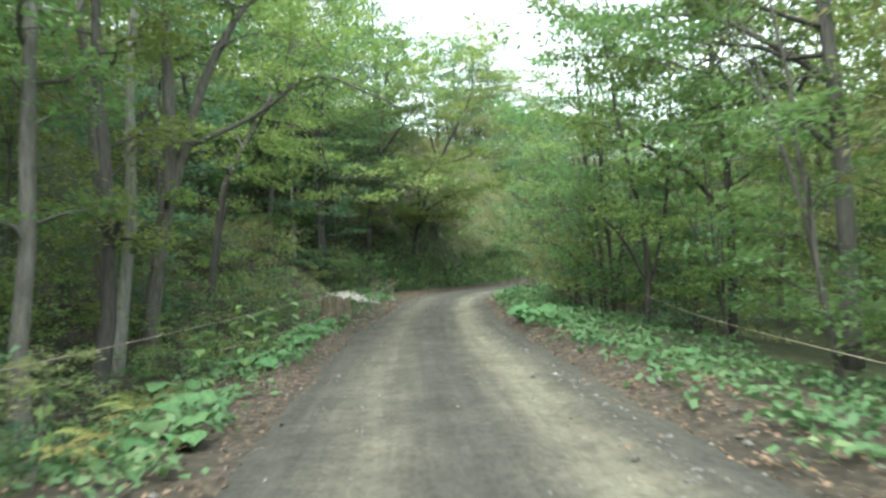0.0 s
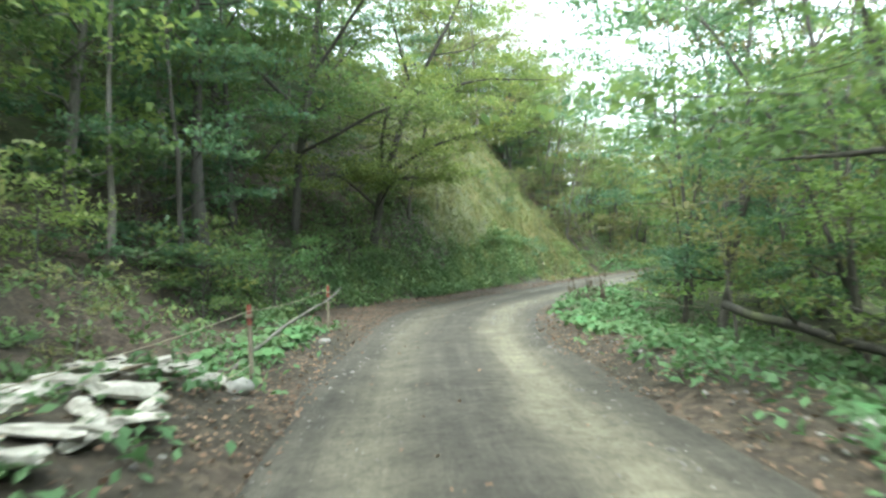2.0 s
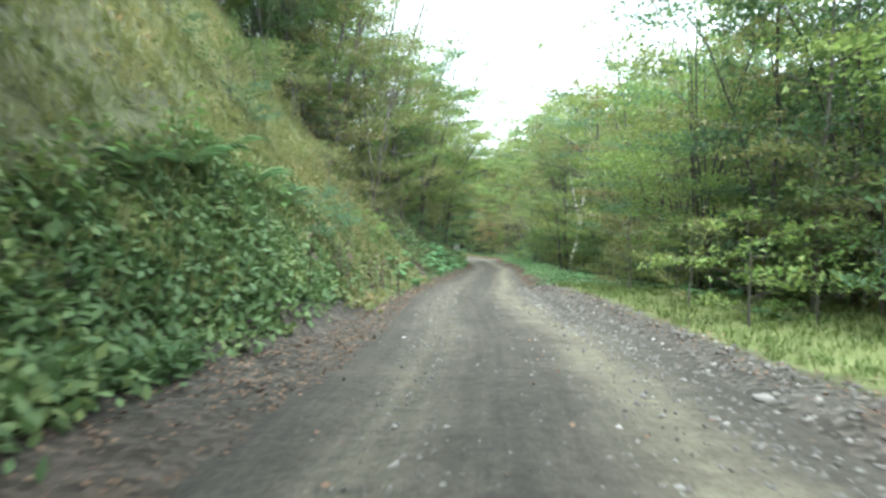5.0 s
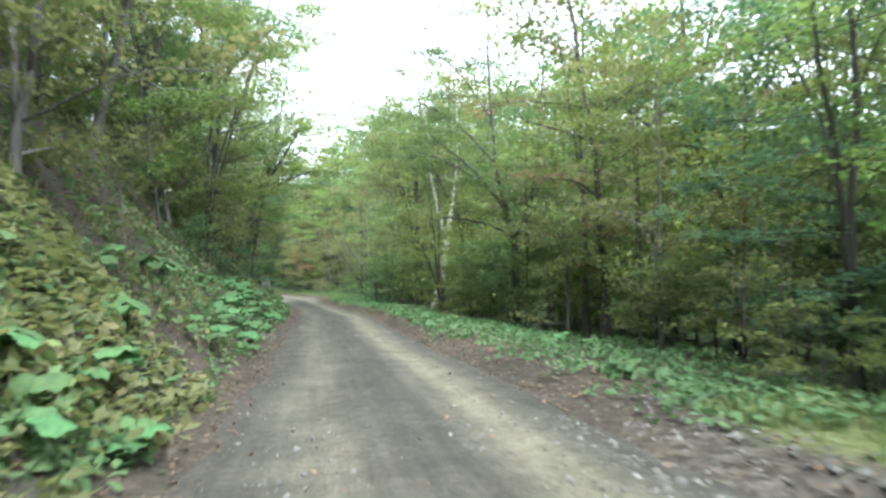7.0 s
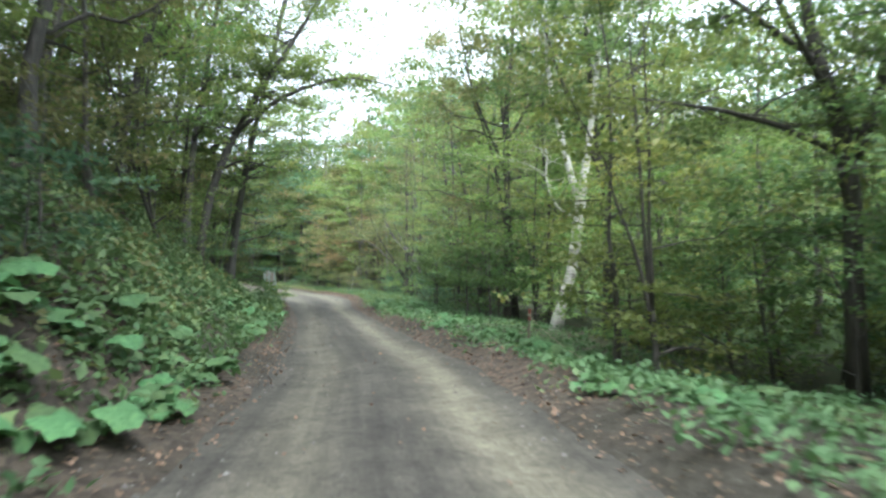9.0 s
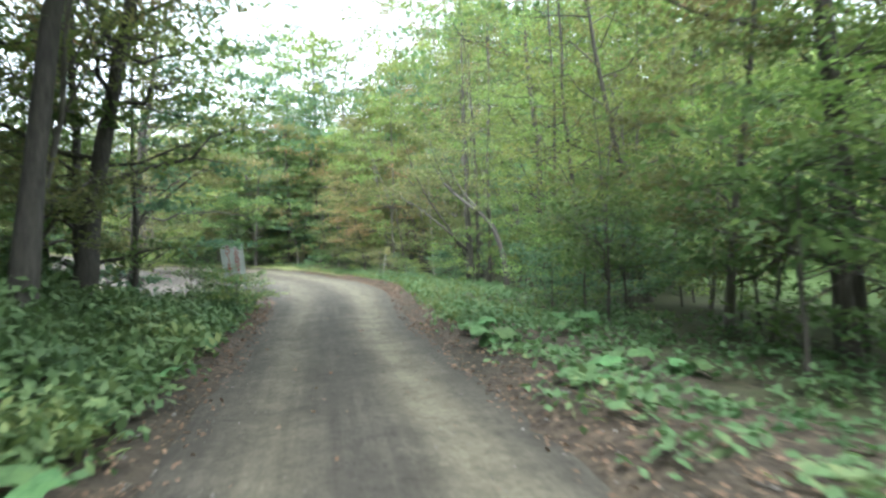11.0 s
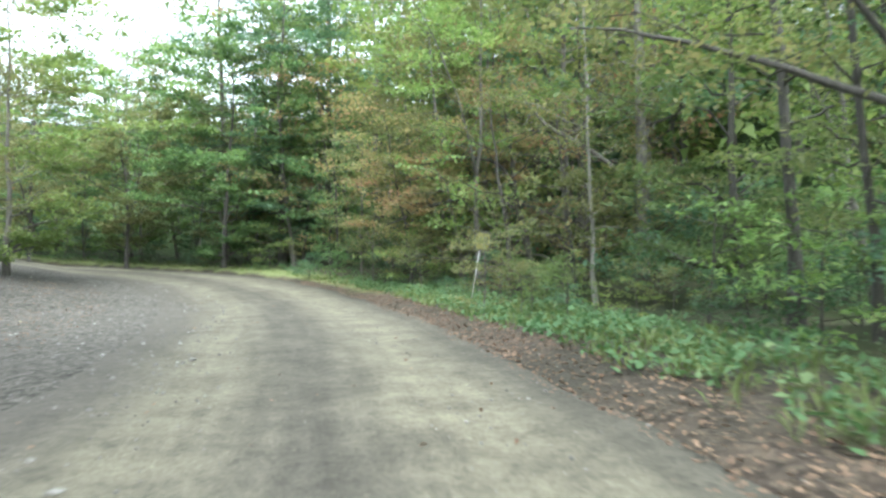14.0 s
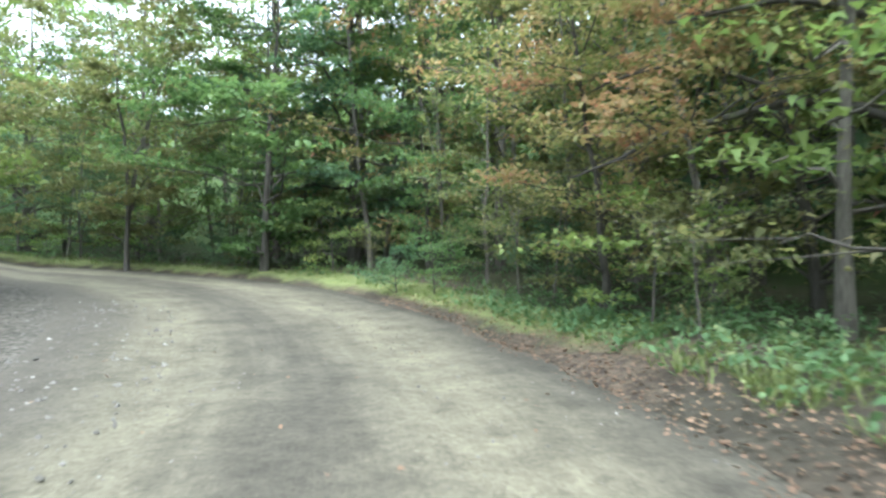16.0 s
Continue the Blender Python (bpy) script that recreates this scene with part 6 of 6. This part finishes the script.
def gravel():
    """Loose stones: on the lot, at the road edges and between the wheel tracks."""
    r = np.random.RandomState(91)
    cs, zs, fs = [], [], []
    for s0, s1, a, b, n, lo, hi in ((112, 152, -12, -1.6, 5600, 0.01, 0.05), (36, 64, 2.0, 3.6, 3000, 0.014, 0.055), (30, 64, -0.6, 2.8, 4400, 0.011, 0.04), (0, 112, -1.2, 2.0, 4200, 0.007, 0.018), (2, 36, 1.5, 2.8, 1500, 0.01, 0.04), (0, 36, -1.7, -0.8, 900, 0.01, 0.035), (60, 110, -1.7, -0.8, 900, 0.01, 0.035), (64, 108, 1.5, 2.6, 500, 0.012, 0.03), (112, 150, -2, 3, 2600, 0.008, 0.024)):
        s, d = r.uniform(s0, s1, n), r.uniform(a, b, n)
        x, y = place(s, d)
        z = height(x, y)[0]
        z = np.where(z < lift(x, y) - 0.05, lift(x, y) + 0.02, z)
        cs.append(np.stack([x, y, z], 1))
        fs.append(lo * (hi / lo) ** (r.uniform(0, 1, n) ** 1.8))
    c, f = np.concatenate(cs), np.concatenate(fs)
    t = np.array([(1, 0, 0), (0, 1, 0), (-1, 0, 0), (0, -1, 0), (0, 0, 0.75), (0, 0, -0.75)], float)
    tri = np.array([(0, 1, 4), (1, 2, 4), (2, 3, 4), (3, 0, 4), (1, 0, 5), (3, 2, 5)])
    v = c[:, None, :] + f[:, None, None] * (t[None] * r.uniform(0.6, 1.3, (len(c), 6, 1)) + r.normal(0, 0.18, (len(c), 6, 3)))
    idx = (np.arange(len(c))[:, None, None] * 6 + tri[None]).reshape(-1, 3)
    me = bpy.data.meshes.new("gravel")
    me.vertices.add(len(c) * 6)
    me.vertices.foreach_set("co", v.astype(np.float32).ravel())
    me.loops.add(idx.size)
    me.loops.foreach_set("vertex_index", idx.astype(np.int32).ravel())
    me.polygons.add(len(idx))
    me.polygons.foreach_set("loop_start", np.arange(0, idx.size, 3, dtype=np.int32))
    me.materials.append(STONE)
    me.update(calc_edges=True)
    tagged(new("gravel", me), "grey loose stones on the lot and the road", "gravel", kind="stuff")


litter()
gravel()

# ---- things by the road ----
def lump(name, seed, size, material, rough=0.2):
    """A worn, uneven block or stone."""
    bm = bmesh.new()
    bmesh.ops.create_icosphere(bm, subdivisions=2, radius=0.5)
    r = random.Random(seed)
    k = [r.uniform(0, 6.28) for _ in range(6)]
    for v in bm.verts:
        p = v.co.copy()
        f = 1 + rough * (math.sin(5 * p.x + k[0]) * math.sin(6 * p.y + k[1]) + 0.6 * math.sin(9 * p.z + k[2]) * math.sin(8 * p.x + k[3]))
        v.co = Vector((p.x * size[0], p.y * size[1], p.z * size[2])) * f
    me = bpy.data.meshes.new(name)
    bm.to_mesh(me)
    bm.free()
    me.materials.append(material)
    me.polygons.foreach_set("use_smooth", [True] * len(me.polygons))
    return me


def log_mesh(name, length, rad, seed, bark, cut):
    """A split log, thicker at one end, with pale cut faces."""
    r = np.random.RandomState(seed)
    n, rings = 9, 5
    verts, faces, mi = [], [], []
    for k in range(rings):
        x = (k / (rings - 1) - 0.5) * length
        for j in range(n):
            w = 2 * math.pi * j / n
            q = rad * (1 + 0.22 * r.normal()) * (0.9 + 0.2 * k / rings)
            verts.append((x + 0.05 * r.normal(), q * math.cos(w), max(q * math.sin(w), -0.45 * rad)))
    for k in range(rings - 1):
        for j in range(n):
            faces.append((k * n + j, k * n + (j + 1) % n, (k + 1) * n + (j + 1) % n, (k + 1) * n + j))
            mi.append(0)
    faces += [tuple(reversed(range(n))), tuple((rings - 1) * n + j for j in range(n))]
    mi += [1, 1]
    me = mesh(name, verts, faces, [bark, cut])
    me.polygons.foreach_set("material_index", mi)
    return me


def stump(x, y):
    """A thick torn stump: ridged tan sides, splintered pale top."""
    r = np.random.RandomState(3)
    n, rows = 30, 8
    ridge = 1 + 0.07 * np.sin(np.arange(n) * 2.1) + 0.06 * r.normal(size=n)
    tops = 0.60 + 0.035 * r.normal(size=n) + 0.06 * np.sin(np.arange(n) * 0.45)
    verts, faces, mi = [], [], []
    for k in range(rows):
        f = k / (rows - 1)
        q = 0.37 + 0.10 * (1 - f) ** 3
        for j in range(n):
            w = 2 * math.pi * j / n
            g = q * ridge[j] * (1 + 0.025 * r.normal())
            verts.append((g * 1.1 * math.cos(w), g * 0.85 * math.sin(w), -0.2 + (tops[j] + 0.2) * f))
    for k in range(rows - 1):
        for j in range(n):
            faces.append((k * n + j, k * n + (j + 1) % n, (k + 1) * n + (j + 1) % n, (k + 1) * n + j))
            mi.append(0)
    base = (rows - 1) * n
    for j in range(n):
        w = 2 * math.pi * j / n
        verts.append((0.2 * math.cos(w), 0.16 * math.sin(w), 0.56 + 0.07 * r.normal()))
    verts.append((0, 0, 0.55))
    for j in range(n):
        j2 = (j + 1) % n
        faces += [(base + j, base + j2, base + n + j2, base + n + j), (base + n + j, base + n + j2, len(verts) - 1)]
        mi += [1, 1]
    me = mesh("stump", verts, faces, [WOOD_CUT, WOOD_PALE])
    me.polygons.foreach_set("material_index", mi)
    root = tagged(new("tree_stump"), "broad tan tree stump with a torn white top", "stump")
    part("stump_body", me, root)
    for k in range(5):
        sp = part("splinter", log_mesh("splinter", r.uniform(0.25, 0.5), r.uniform(0.03, 0.06), 40 + k, WOOD_PALE, WOOD_PALE), root, "torn white splinter")
        sp.matrix_basis = Matrix.LocRotScale((r.uniform(-0.25, 0.25), r.uniform(-0.2, 0.2), 0.60 + 0.02 * k), Euler((r.normal(0, 0.2), r.normal(0, 0.25), r.uniform(0, 3))), (1, 1, 0.6))
    root.matrix_basis = Matrix.LocRotScale((x, y, zat(x, y)), Euler((0, 0, 0.3)), (0.86, 0.86, 0.92))


stump(-2.86, 17.8)
r3 = random.Random(5)
for k in range(44):
    x, y = -2.95 + r3.uniform(-0.55, 0.5), 19.0 + 0.095 * k + r3.uniform(-0.1, 0.1)
    ob = new("split_log", log_mesh("split_log", r3.uniform(0.2, 0.55), r3.uniform(0.04, 0.08), k, WOOD_PALE, WOOD_CUT if k % 3 == 0 else WOOD_PALE))
    ob.matrix_basis = Matrix.LocRotScale((x, y, zat(x, y) + 0.02 + 0.05 * r3.random()), Euler((r3.uniform(-0.5, 0.5), r3.uniform(-0.25, 0.25), 1.0 + r3.uniform(-1.1, 1.1))), (1, 1.2, r3.uniform(0.55, 0.95)))
    tagged(ob, "weathered white piece of split log by the verge", "log", "split logs by the verge")
for x, y, f in ((-2.3, 22.4, 0.26), (2.45, 20.4, 0.2), (2.4, 19.2, 0.17), (2.7, 12.4, 0.2), (2.5, 17.1, 0.15), (-2.4, 9.6, 0.13), (6.9, 41.2, 0.14), (8.2, 44.4, 0.13), (-2.05, 27.2, 0.17), (21.9, 68.2, 0.2)):
    ob = new("rock", lump("rock", int(100 * f + x), (f * 1.4, f, f * 0.7), STONE if f < 0.2 else ROCK_PALE))
    ob.matrix_basis = Matrix.LocRotScale((x, y, zat(x, y) + 0.12 * f), Euler((0, 0, x)), None)
    tagged(ob, "pale grey rock at the road edge", "rock", "rocks at the road edge")


def marker_post(x, y, tall, tilt=0.0):
    bm = bmesh.new()
    bmesh.ops.create_cone(bm, cap_ends=True, segments=10, radius1=0.026, radius2=0.024, depth=tall + 0.3)
    bmesh.ops.translate(bm, verts=bm.verts, vec=(0, 0, (tall - 0.3) / 2))
    bmesh.ops.bevel(bm, geom=[e for e in bm.edges if abs(e.verts[0].co.z - tall) < 0.01 and abs(e.verts[1].co.z - tall) < 0.01], offset=0.01, segments=2, affect="EDGES")
    root = tagged(new("marker_post"), "wooden marker post with faded red top, rope tied on", "post", "marker posts")
    me = bpy.data.meshes.new("post")
    bm.to_mesh(me)
    bm.free()
    me.materials.append(POST_WOOD)
    part("post", me, root)
    top = bmesh.new()
    bmesh.ops.create_cone(top, cap_ends=True, segments=10, radius1=0.0275, radius2=0.0265, depth=0.22)
    bmesh.ops.translate(top, verts=top.verts, vec=(0, 0, tall - 0.105))
    cap = bpy.data.meshes.new("painted_top")
    top.to_mesh(cap)
    top.free()
    cap.materials.append(POST_RED)
    part("painted_top", cap, root, "faded red paint")
    verts, faces = [], []
    for k in range(3):
        w = np.linspace(0, 2 * math.pi, 11)
        tube(np.stack([0.033 * np.cos(w), 0.033 * np.sin(w), tall - 0.10 - 0.016 * k + 0 * w], 1), [0.008] * 11, 5, verts, faces)
    part("rope_loop", mesh("rope_loop", verts, faces, ROPE_MAT, True), root)
    root.matrix_basis = Matrix.LocRotScale((x, y, zat(x, y)), Euler((tilt, tilt * 0.5, 0)), None)


def rope(points, sag, thick=0.0045):
    verts, faces, line = [], [], []
    for a, b in zip(points[:-1], points[1:]):
        a, b = np.array(a, float), np.array(b, float)
        t = np.linspace(0, 1, 12)[:, None]
        line.append(a + (b - a) * t - np.array([0, 0, 1]) * sag * 4 * t * (1 - t))
    tube(np.concatenate(line)[::1], [thick] * (12 * (len(points) - 1)), 6, verts, faces)
    return tagged(new("rope", mesh("rope", verts, faces, ROPE_MAT, True)), "thin old rope strung along the verge", "rope", "ropes along the verge")


LEFT_POSTS = [(-2.75, 2.0), (-2.36, 23.25), (-2.26, 29.7)]
for k, (x, y) in enumerate(LEFT_POSTS):
    marker_post(x, y, 0.98 - zat(x, y), 0.04 * (-1) ** k)
rope([(-2.75, -3, 0.85), (-2.75, 2.0, 0.86), (-3.1, 17.4, 0.8), (-2.36, 23.25, 0.92), (-2.26, 29.7, 0.95)], 0.07)
rope([(-2.75, 8.2, 0.45), (-2.9, 17.5, 0.3), (-2.36, 23.25, 0.35)], 0.06)
RIGHT_POSTS = [(28.85, 80.4)]
for k, (x, y) in enumerate(RIGHT_POSTS):
    marker_post(x, y, 0.72 - zat(x, y), 0.05 * (-1) ** k)
rope([(3.6, 0.0, 0.5), (3.5, 8.0, 0.55), (4.24, 14.6, 0.72), (5.1, 20.7, 0.7)], 0.06)
rope([(4.3, 27.0, 0.42), (4.95, 34.6, 0.42), (5.6, 39.5, 0.5)], 0.06)
rope([(26.0, 76.6, 0.3), (28.85, 80.4, 0.62), (34.1, 84.0, 0.5)], 0.05)


def branch(label, a, b, rad, seed, material, twigs=4):
    """A fallen branch or pole with broken side twigs."""
    r = np.random.RandomState(seed)
    a, b = np.array(a, float), np.array(b, float)
    t = np.linspace(0, 1, 9)[:, None]
    line = a + (b - a) * t + np.cumsum(r.normal(0, 0.045, (9, 3)), axis=0) * (1, 1, 0.4)
    verts, faces = [], []
    tube(line, rad * (1 - 0.6 * t[:, 0]), 7, verts, faces)
    for k in range(twigs):
        o = line[2 + k % 6]
        e = o + r.normal(0, 0.35, 3) + np.array([0, 0, 0.2])
        tube([o, (o + e) / 2 + r.normal(0, 0.03, 3), e], [rad * 0.35, rad * 0.25, 0.004], 4, verts, faces)
    tagged(new("fallen_branch", mesh("fallen_branch", verts, faces, material, True)), label, "branch", "fallen branches")


branch("dark fallen trunk lying in the undergrowth", (4.1, 26.0, 0.55), (4.6, 19.4, -0.05), 0.075, 1, BARK_DARK)
branch("pale fallen branch on the leaf litter", (-5.6, 39.2, 0.35), (-3.4, 41.6, 0.5), 0.035, 2, BARK_PALE)
branch("pale pole leaning along the rope", (-2.9, 24.2, 0.15), (-2.0, 30.2, 0.95), 0.032, 3, BARK, 4)
branch("pale slanting dead limb in the wood", (32.9, 73.6, 3.2), (31.2, 75.4, 5.6), 0.07, 4, BARK_PALE, 3)


def dry_stalks(x, y, n, tall, seed):
    """Withered upright stalks with hanging brown leaves."""
    r = np.random.RandomState(seed)
    root = tagged(new("dead_plant"), "withered dark brown plant stalks standing upright", "plant", "withered plants")
    for k in range(n):
        verts, faces = [], []
        o = np.array([r.normal(0, 0.28), r.normal(0, 0.28), 0])
        h = tall * r.uniform(0.6, 1.15)
        top = o + np.array([r.normal(0, 0.08), r.normal(0, 0.08), h])
        tube([o - (0, 0, 0.15), (o + top) / 2 + r.normal(0, 0.02, 3), top], [0.009, 0.007, 0.004], 5, verts, faces)
        for j in range(5):
            p = o + (top - o) * r.uniform(0.35, 1.0)
            b = len(verts)
            e = p + np.array([r.normal(0, 0.09), r.normal(0, 0.09), -r.uniform(0.08, 0.22)])
            w = np.array([r.normal(0, 0.018), r.normal(0, 0.018), 0.006])
            verts += [p, (p + e) / 2 + w, e, (p + e) / 2 - w]
            faces.append((b, b + 1, b + 2, b + 3))
        part("stalk", mesh("stalk", verts, faces, DRY), root)
    root.matrix_basis = Matrix.LocRotScale((x, y, zat(x, y)), None, None)


for k, (x, y, n, tall) in enumerate(((4.3, 33.8, 9, 0.85), (3.8, 32.6, 5, 0.65), (4.9, 35.0, 6, 0.8), (5.1, 49.9, 5, 1.1), (6.9, 53.0, 6, 1.2), (8.3, 55.0, 6, 1.1), (9.4, 57.0, 5, 1.0))):
    dry_stalks(x, y, n, tall, k)


def fern(x, y, size, seed, above=0.3, label="bright green fern with arching fronds on the bank", material=LEAF_WEED):
    """Arching fronds with paired leaflets round a crown."""
    r = np.random.RandomState(seed)
    root = tagged(new("fern"), label, "fern", "ferns along the road")
    for k in range(9):
        w = k * 0.7 + r.normal(0, 0.15)
        ln = size * r.uniform(0.75, 1.15)
        q = np.linspace(0.12, 1, 16)
        out, up = ln * 0.8 * q, ln * (0.95 * q - 0.75 * q * q)
        mid = np.stack([np.cos(w) * out, np.sin(w) * out, up], 1)
        side = np.array([-math.sin(w), math.cos(w), -0.25])
        fwd = np.array([math.cos(w), math.sin(w), 0]) * 0.35
        verts, faces = [], []
        tube(mid[::3], [0.005] * len(mid[::3]), 3, verts, faces)
        for a, f in zip(mid, q):
            wide = 0.22 * ln * math.sin(math.pi * (0.12 + 0.86 * f)) ** 0.7
            for sg in (-1, 1):
                d = side * (sg, sg, 1) + fwd
                b = len(verts)
                verts += [a, a + d * wide * 0.5 + fwd * 0.09 * ln, a + d * wide, a + d * wide * 0.5 - fwd * 0.09 * ln]
                faces.append((b, b + 1, b + 2, b + 3))
        part("frond", mesh("frond", verts, faces, material), root)
    root.matrix_basis = Matrix.LocRotScale((x, y, zat(x, y) + above), None, None)


for k, (x, y, f) in enumerate(((3.9, 49.6, 0.8), (4.4, 50.9, 0.95), (5.1, 52.0, 0.85), (3.3, 48.6, 0.7), (6.0, 53.6, 0.7))):
    fern(x, y, f, k)
for k, (x, y, f) in enumerate(((-4.4, 10.1, 0.85), (-4.0, 9.0, 0.75), (-3.7, 7.4, 0.8), (-3.3, 6.3, 0.7), (-4.6, 11.4, 0.7))):
    fern(x, y, f, 20 + k, -0.05, "yellowing fern with arching fronds under the trees", FERN_YELLOW)

def tall_weed(x, y, tall, seed, label="upright weed with broad pointed light green leaves"):
    """A stem with broad pointed leaves in pairs, each folded along its midrib."""
    r = np.random.RandomState(seed)
    root = tagged(new("tall_weed"), label, "plant", "tall weeds by the verge")
    verts, faces = [], []
    tip = np.array([r.normal(0, 0.08), r.normal(0, 0.08), tall])
    tube([(0, 0, -0.1), tip * (0.5, 0.5, 0.5) + r.normal(0, 0.02, 3), tip], [0.009, 0.007, 0.003], 5, verts, faces)
    part("stem", mesh("stem", verts, faces, LEAF_WEED, True), root)
    n = int(tall / 0.085)
    for k in range(n):
        f = 0.28 + 0.72 * k / max(n - 1, 1)
        w = k * 2.3 + r.normal(0, 0.3)
        ln = (0.25 - 0.13 * abs(f - 0.6)) * r.uniform(0.8, 1.15)
        out, side = np.array([math.cos(w), math.sin(w), 0]), np.array([-math.sin(w), math.cos(w), 0])
        lv, lf = [], []
        for j, (a, b) in enumerate(((0.06, 0.0), (0.3, 0.2), (0.55, 0.24), (0.8, 0.13), (1.0, 0.0))):
            c = tip * f + out * ln * a + np.array([0, 0, ln * (0.32 * a - 0.62 * a * a)])
            lv += [c - side * b * ln - (0, 0, 0.0), c - (0, 0, 0.05 * ln * (b > 0)), c + side * b * ln]
            if j:
                q = 3 * j
                lf += [(q - 3, q - 2, q + 1, q), (q - 2, q - 1, q + 2, q + 1)]
        part("leaf", mesh("leaf", lv, lf, LEAF_TALL, True), root)
    root.matrix_basis = Matrix.Translation((x, y, zat(x, y)))


for k, (x, y, tall) in enumerate(((-2.5, 11.1, 1.05), (-2.75, 10.5, 0.85), (-2.7, 9.0, 1.0), (-3.0, 8.3, 0.8), (-3.1, 11.9, 0.8), (-2.9, 5.0, 0.7),
                                  (3.6, 49.3, 1.0), (4.1, 50.2, 1.15), (3.0, 48.0, 0.95), (4.9, 51.4, 0.9), (2.7, 47.2, 1.1), (5.8, 52.9, 0.8))):
    tall_weed(x, y, tall, 400 + k)

# ---- signs ----
def box_part(name, size, at, material, parent, bevel=0.004, label=""):
    bm = bmesh.new()
    bmesh.ops.create_cube(bm, size=1)
    bmesh.ops.scale(bm, verts=bm.verts, vec=size)
    bmesh.ops.bevel(bm, geom=bm.edges[:], offset=bevel, segments=2, affect="EDGES")
    bmesh.ops.translate(bm, verts=bm.verts, vec=at)
    me = bpy.data.meshes.new(name)
    bm.to_mesh(me)
    bm.free()
    me.materials.append(material)
    return part(name, me, parent, label)


def pipe_part(name, rad, lo, hi, x, y, material, parent):
    bm = bmesh.new()
    bmesh.ops.create_cone(bm, cap_ends=True, segments=12, radius1=rad, radius2=rad, depth=hi - lo)
    bmesh.ops.translate(bm, verts=bm.verts, vec=(x, y, (lo + hi) / 2))
    me = bpy.data.meshes.new(name)
    bm.to_mesh(me)
    bm.free()
    me.materials.append(material)
    me.polygons.foreach_set("use_smooth", [len(p.vertices) == 4 for p in me.polygons])
    return part(name, me, parent)


def letter(ch, x, z, size, parent, turn=0.0, material=PAINT_RED, front=-0.0135):
    cu = bpy.data.curves.new("character", "FONT")
    cu.body, cu.size, cu.extrude, cu.offset = ch, size, 0.001, 0.0035
    cu.align_x, cu.align_y = "CENTER", "CENTER"
    cu.materials.append(material)
    ob = part("character", cu, parent)
    ob.matrix_basis = pose(x, front, z, 90, 0, 0) @ pose(0, 0, 0, 0, 0, turn)


def warning_sign():
    """White board on two posts; local x along the board, -y towards the traffic."""
    root = tagged(new("warning_sign"), "weathered white sign board with red Japanese lettering on posts", "sign")
    board = box_part("board", (0.57, 0.018, 1.06), (0, 0, 1.37), BOARD, root)
    for x in (-0.29, 0.29):
        box_part("side_trim", (0.02, 0.026, 1.08), (x, 0, 1.37), BOARD_EDGE, root)
    for z in (0.83, 1.91):
        box_part("end_trim", (0.60, 0.026, 0.02), (0, 0, z), BOARD_EDGE, root)
    for x in (-0.2, 0.2):
        pipe_part("post", 0.022, -0.4, 1.85, x, 0.034, STEEL, root)
    for x, text in ((0.115, "この先急カーブ"), (-0.115, "スピード落とせ")):
        for k, ch in enumerate(text):
            letter(ch, x, 1.805 - 0.146 * k, 0.15, board, -90 if ch == "ー" else 0)
    x, y = 33.73, 103.79
    root.matrix_basis = Matrix.LocRotScale((x, y, 0.0), Euler((0, radians(-6), radians(-36))), None)


def number_sign():
    """Small yellow board with a black number, on a thin leaning pipe."""
    root = tagged(new("marker_sign"), "small faded yellow sign numbered 19 on a leaning pipe", "sign")
    board = box_part("board", (0.36, 0.008, 0.48), (0.06, 0, 1.80), BOARD_YELLOW, root)
    for z in (1.55, 2.05):
        box_part("rim", (0.40, 0.014, 0.035), (0.06, 0, z), PAINT_BLACK, root)
    for x in (-0.13, 0.25):
        box_part("rim", (0.032, 0.012, 0.48), (x, 0, 1.80), PAINT_BLACK, root)
    for x, ch in ((-0.02, "1"), (0.13, "9")):
        letter(ch, x, 1.81, 0.30, board, material=PAINT_BLACK, front=-0.0055)
    pipe_part("post", 0.014, -0.4, 2.0, 0, 0.02, BOARD_EDGE, root)
    x, y = 50.4, 124.5
    root.matrix_basis = Matrix.LocRotScale((x, y, zat(x, y)), Euler((0, radians(10), radians(-30))), None)


warning_sign()
number_sign()
